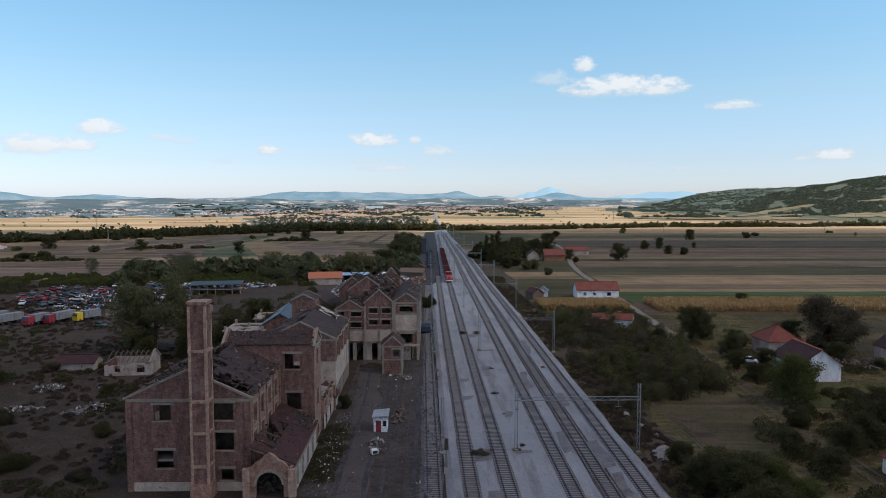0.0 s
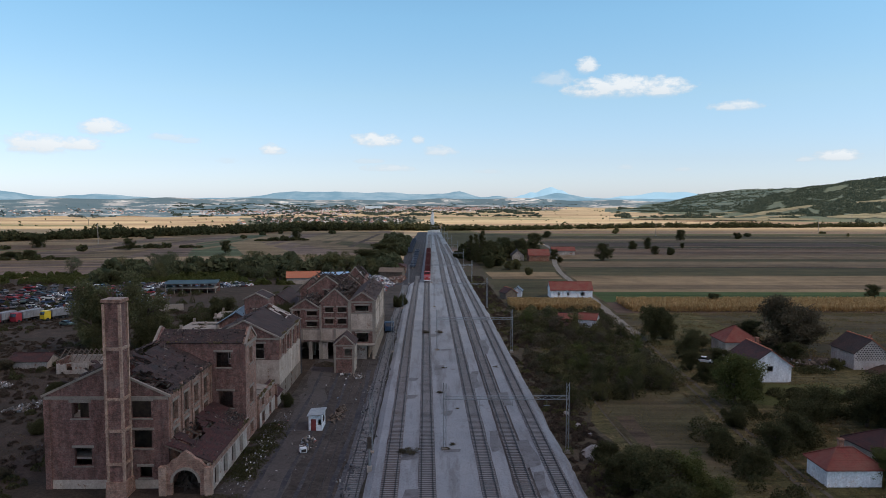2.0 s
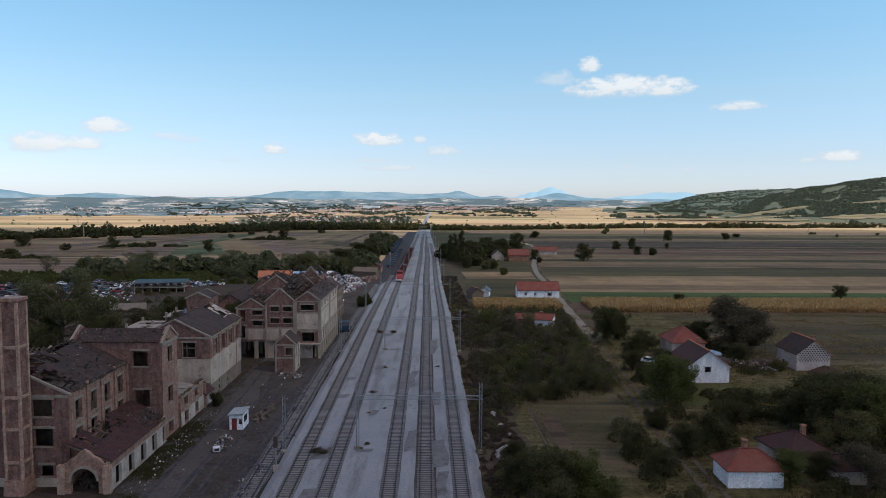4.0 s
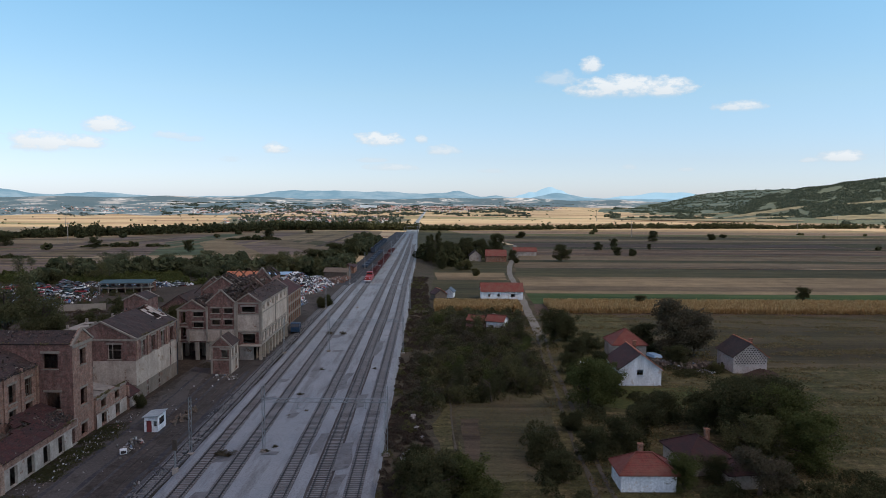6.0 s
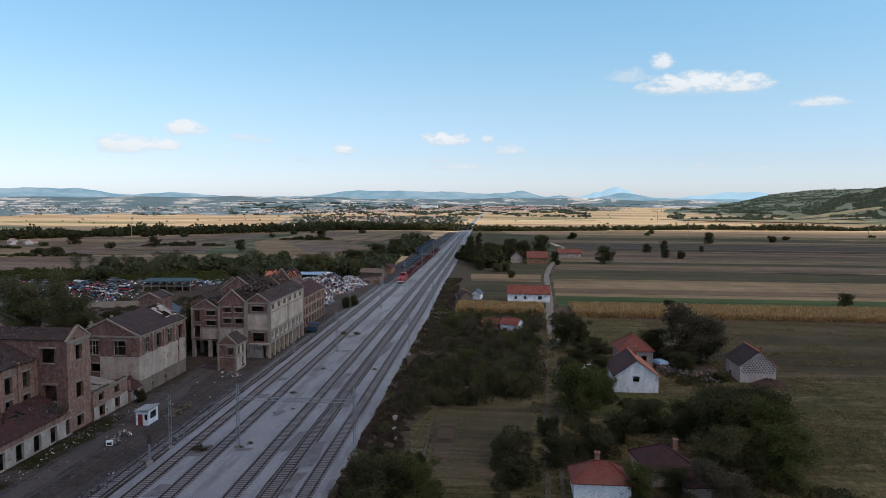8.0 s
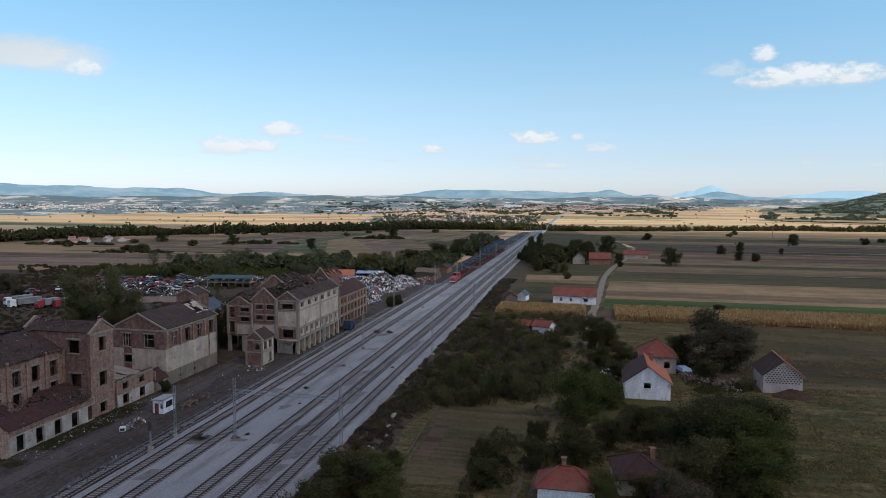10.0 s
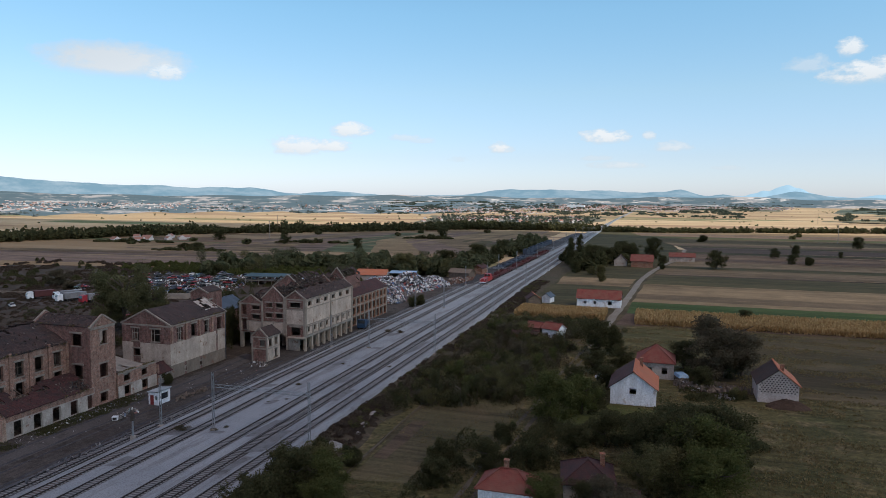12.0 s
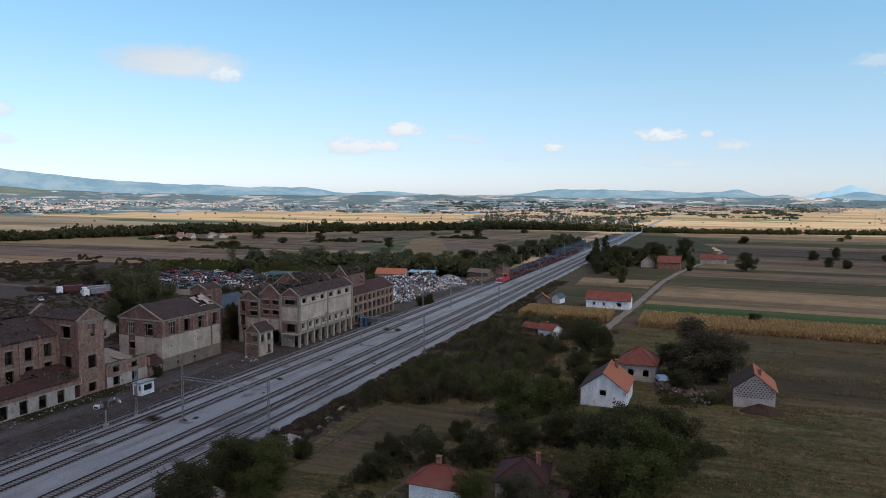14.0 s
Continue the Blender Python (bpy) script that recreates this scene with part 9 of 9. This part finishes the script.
def town(name, label, spots, n, seed):
    """Small gabled houses too far off to pick apart: pale walls, red roofs."""
    rng = np.random.default_rng(seed)
    v, f, mats = [], [], []
    for _ in range(n):
        b0, b1, r0, r1, size = spots[rng.integers(len(spots))]
        b, r = radians(rng.uniform(b0, b1)), rng.uniform(r0, r1)
        cx, cy, z = r * math.sin(b), r * math.cos(b), foot_ground(b * 57.2958, r)
        w, d, h = rng.uniform(0.7, 1.2, 3) * np.array((11, 12, 3.0)) * size
        a = rng.uniform(0, 3.14)
        k = len(v)
        pts = [(-w / 2, -d / 2, -3), (w / 2, -d / 2, -3), (w / 2, d / 2, -3), (-w / 2, d / 2, -3), (-w / 2, -d / 2, h), (w / 2, -d / 2, h), (w / 2, d / 2, h), (-w / 2, d / 2, h), (0, -d / 2, h + w * 0.32), (0, d / 2, h + w * 0.32)]
        v += [(cx + px * math.cos(a) - py * math.sin(a), cy + px * math.sin(a) + py * math.cos(a), z + pz) for px, py, pz in pts]
        f += [tuple(k + i for i in q) for q in ((0, 1, 5, 8, 4), (2, 3, 7, 9, 6), (1, 2, 6, 5), (3, 0, 4, 7), (5, 6, 9, 8), (7, 4, 8, 9))]
        mats += [0, 0, 0, 0, 1, 1]
    me = bpy.data.meshes.new(name)
    me.from_pydata(v, [], f)
    me.polygons.foreach_set("material_index", mats)
    # wall and roof colours are dulled to stand in for distance haze
    tagged(part(name, me, [plain(name + "_walls", (0.60, 0.56, 0.54), (0.46, 0.43, 0.41), 0.01, 1), plain(name + "_roofs", (0.33, 0.15, 0.105), (0.23, 0.13, 0.105), 0.01, 1)]), label, "houses", kind="stuff")


town("far_town", "distant town of pale houses with red roofs", [(-9, 4.5, 1750, 2500, 0.46), (-3, 11, 2250, 2750, 0.46), (-18, -6, 1500, 2000, 0.40), (-6, 4, 2100, 2700, 0.48)], 1150, 1)
town("near_village", "village of orange-roofed houses among trees", [(-10, -2, 1000, 1300, 0.5), (-15, -8, 1020, 1200, 0.42)], 80, 4)
town("far_villages", "pale hillside villages in the haze", [(-59, -45, 1700, 2500, 0.5), (-56, -44, 1500, 2100, 0.5), (-75, -54, 1500, 2300, 0.5), (-46, -36, 1750, 2300, 0.42), (-36, -20, 1650, 2100, 0.36)], 760, 2)
town("far_farmsteads", "farmsteads among trees across the plain", [(-37, -30.5, 590, 640, 0.55)], 10, 3)
bm = bmesh.new()
box(bm, -26, -14, 0, 26, 14, 9)
ob = part("far_hall", bm, TRUCK_WHITE)
ob.location = (-180, 2250, 0)
tagged(ob, "large white sports hall in the far town", "hall")


def far_woods(name, label, spots, n, mat, seed, flakes_each=46):
    """Woods and field trees too far off to pick apart."""
    rng = np.random.default_rng(seed)
    pts, sizes = [], []
    for _ in range(n):
        x, y, z, r, h = spots(rng)
        k = int(flakes_each)
        d = rng.normal(size=(k, 3))
        d /= np.linalg.norm(d, axis=1)[:, None]
        pts.append(np.array((x, y, z + h * 0.52)) + d * np.array((r, r, h * 0.5)) * rng.uniform(0.55, 1.0, k)[:, None])
        sizes.append(rng.uniform(0.3, 0.75, k) * r * 0.9)
    ob = part(name, flakes(name, np.concatenate(pts), np.concatenate(sizes), rng), mat)
    return tagged(ob, label, "trees", kind="stuff")


BELT = [(1000, 935), (590, 908), (414, 878), (273, 872), (125, 818), (28, 794), (-60, 796), (-132, 780), (-185, 728), (-262, 655), (-345, 600), (-385, 530), (-415, 455), (-440, 380)]


def belt_spot(rng):
    i = rng.integers(len(BELT) - 1)
    s = rng.uniform()
    (x0, y0), (x1, y1) = BELT[i], BELT[i + 1]
    left = i > 4
    x, y = x0 + (x1 - x0) * s, y0 + (y1 - y0) * s
    r = rng.uniform(1.6, 4.0) if left else rng.uniform(1.4, 3.0)
    wild = noise.noise(Vector((x * 0.02, y * 0.02, 1.0)))
    out = abs(rng.normal()) * (26 + 20 * wild if left else 11)
    return x - (out * 0.7 if left else 0) + rng.normal() * 5, y + out * (0.75 if left else 1.0) + 6 * wild, 0, r, r * rng.uniform(1.5, 2.6) * (1.0 + 0.5 * wild)


def plain_spot(rng):
    while True:
        b, r = rng.uniform(-60, 34), rng.uniform(0.0, 1.0) ** 0.8 * 1700 + 960
        x, y = r * math.sin(radians(b)), r * math.cos(radians(b))
        if noise.noise(Vector((x / 120, y / 30, 8))) > 0.12:
            q = rng.uniform(0.9, 2.4)
            return x, y, foot_ground(b, r), q, q * rng.uniform(1.0, 1.7)


def town_spot(rng):
    near = rng.uniform() < 0.3
    while True:
        b, r = (rng.uniform(-14, -1), rng.uniform(900, 1330)) if near else (rng.uniform(-20, 9), rng.uniform(1400, 2800))
        if near or noise.noise(Vector((r * math.sin(radians(b)) / 60, r / 160, 2))) > 0.05:
            break
    s = rng.uniform(1.4, 3.2) if near else rng.uniform(2.4, 6.0)
    return r * math.sin(radians(b)), r * math.cos(radians(b)), foot_ground(b, r), s, s * (rng.uniform(0.9, 1.5) if near else rng.uniform(0.45, 0.75))


def west_spot(rng):
    while True:
        b = rng.uniform(-75, 12)
        r = foot_of_hills(b) + 30 + 700 * rng.uniform() ** 1.5
        x, y = r * math.sin(radians(b)), r * math.cos(radians(b))
        if noise.noise(Vector((x / 260, y / 260, 6))) + 0.5 * noise.noise(Vector((x / 90, y / 90, 2))) > 0.12:
            q = rng.uniform(3.5, 8.0)
            return x, y, foot_ground(b, r) - 1.0, q, q * rng.uniform(0.4, 0.65)


def hill_spot(rng):
    while True:
        b, s = rng.uniform(15, 40), rng.uniform(0.0, 1.0)
        r = 1250 + 1450 * s
        x, y = r * math.sin(radians(b)), r * math.cos(radians(b))
        if not any(abs(s - m) < h for m, h in (clearing_reach(b, *c) for c in CLEARINGS)):
            h = ridge_height(b, s, r, east_hill, 0.3, 14)
            dense = noise.noise(Vector((b * 0.55, r / 210, 4))) + 0.6 * noise.noise(Vector((b * 1.5, r / 80, 9)))
            if dense < (0.28 if h < 5 else -0.22):
                continue
            q = rng.uniform(2.6, 5.4)
            return x, y, max(0.0, h - 1.5), q, q * rng.uniform(0.8, 1.15)


def shoulder_spot(rng):
    while True:
        b, s = rng.uniform(17.5, 36), rng.uniform(0.1, 1.0)
        r = 1900 + 1600 * s
        h = ridge_height(b, s, r, east_shoulder, 0.3, 12)
        if h > 1 and noise.noise(Vector((b * 0.7, r / 260, 3))) + 0.6 * noise.noise(Vector((b * 2.0, r / 90, 7))) > -0.12:
            q = rng.uniform(3.0, 6.5)
            return r * math.sin(radians(b)), r * math.cos(radians(b)), h - 1.5, q, q * rng.uniform(0.7, 1.0)


LEAF_PLAIN = leaf_mat("leaves_plain", (0.085, 0.095, 0.052), (0.105, 0.112, 0.062), (0.13, 0.135, 0.075))
# hill leaves are paler and greyer, haze mixed into their colour
LEAF_HILL = leaf_mat("leaves_hill", (0.062, 0.074, 0.056), (0.09, 0.10, 0.068), (0.135, 0.135, 0.085))
LEAF_TOWN = leaf_mat("leaves_town", (0.058, 0.072, 0.056), (0.074, 0.088, 0.066), (0.096, 0.106, 0.078))
# pale bluish copy of the leaves, painting the haze over western copses
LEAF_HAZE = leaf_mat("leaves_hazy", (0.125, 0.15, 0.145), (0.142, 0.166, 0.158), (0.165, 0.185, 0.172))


def grove_spot(rng):
    x = rng.uniform(-142, -8)
    y = 336 + 14 * math.sin(x * 0.06) + rng.normal() * 9 + max(0, x + 60) * 0.55
    r = rng.uniform(1.6, 4.2)
    return x, y, 0, r, r * rng.uniform(1.3, 2.4)


far_woods("far_woods", "low mixed trees behind the scrapyard", grove_spot, 185, LEAF_FAR, 9, 260)
far_woods("far_woods", "dense dark grove around the roadside farm", lambda rng: (44 + rng.normal() * 9, 432 + rng.normal() * 24, 0, rng.uniform(1.8, 3.6), rng.uniform(4, 9)), 60, LEAF_DARK, 11, 320)
far_woods("far_woods", "row of green trees beside the goods sidings", lambda rng: (-17 + rng.normal() * 4, rng.uniform(345, 590), 0, rng.uniform(1.8, 3.8), rng.uniform(4, 9)), 90, LEAF_FAR, 12, 260)
far_woods("far_woods", "dark belt of trees across the plain", belt_spot, 3800, LEAF_DARK, 1, 34)
far_woods("far_trees", "lone trees dotted over the sunlit plain", plain_spot, 480, LEAF_PLAIN, 2, 22)
far_woods("far_trees", "trees between the houses of the far town", town_spot, 2500, LEAF_TOWN, 3, 16)
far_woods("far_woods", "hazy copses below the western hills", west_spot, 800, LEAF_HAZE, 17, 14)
far_woods("far_woods", "woods over the eastern hill", hill_spot, 14500, LEAF_HILL, 4, 11)
far_woods("far_woods", "woods over the far shoulder of the hill", shoulder_spot, 5200, LEAF_HILL, 21, 9)
far_woods("far_trees", "clumps of bushes on the western fields", lambda rng: (rng.uniform(-560, -60), rng.uniform(420, 760), 0, rng.uniform(2, 5), rng.uniform(2, 4)), 14, LEAF_DARK, 5, 60)
HEDGES = ((-330, 470, 36), (-235, 420, 26), (-420, 560, 40), (-190, 520, 30), (-300, 640, 34), (-120, 610, 22), (-480, 690, 40))


def hedge_spot(rng):
    x, y, half = HEDGES[rng.integers(len(HEDGES))]
    s = rng.uniform(-1, 1)
    return x + half * s, y + 5 * s + rng.normal() * 2.5, 0, rng.uniform(1.4, 3.2), rng.uniform(1.2, 3.6) * (1.2 - abs(s))


far_woods("far_woods", "low scrubby hedgerows between the western fields", hedge_spot, 230, LEAF_DARK, 15, 60)
far_woods("far_trees", "clumps of bushes on the eastern fields", lambda rng: (rng.uniform(150, 560), rng.uniform(380, 800), 0, rng.uniform(1.5, 4), rng.uniform(1.5, 4)), 12, LEAF_DARK, 6, 60)
for x, y in ((-330, 700), (-255, 560), (430, 760), (640, 1050), (300, 1150), (230, 690)):
    g = pole(x, y, 16, "tall pale power pole standing in the fields", 0, 0.35, CONCRETE, "power_pole")
    tagged(g, category="pole", group="power poles")
    bm = bmesh.new()
    bar(bm, (-1.6, 0, 15.2), (1.6, 0, 15.2), 0.2)
    part("crossarm", bm, STEEL, g)
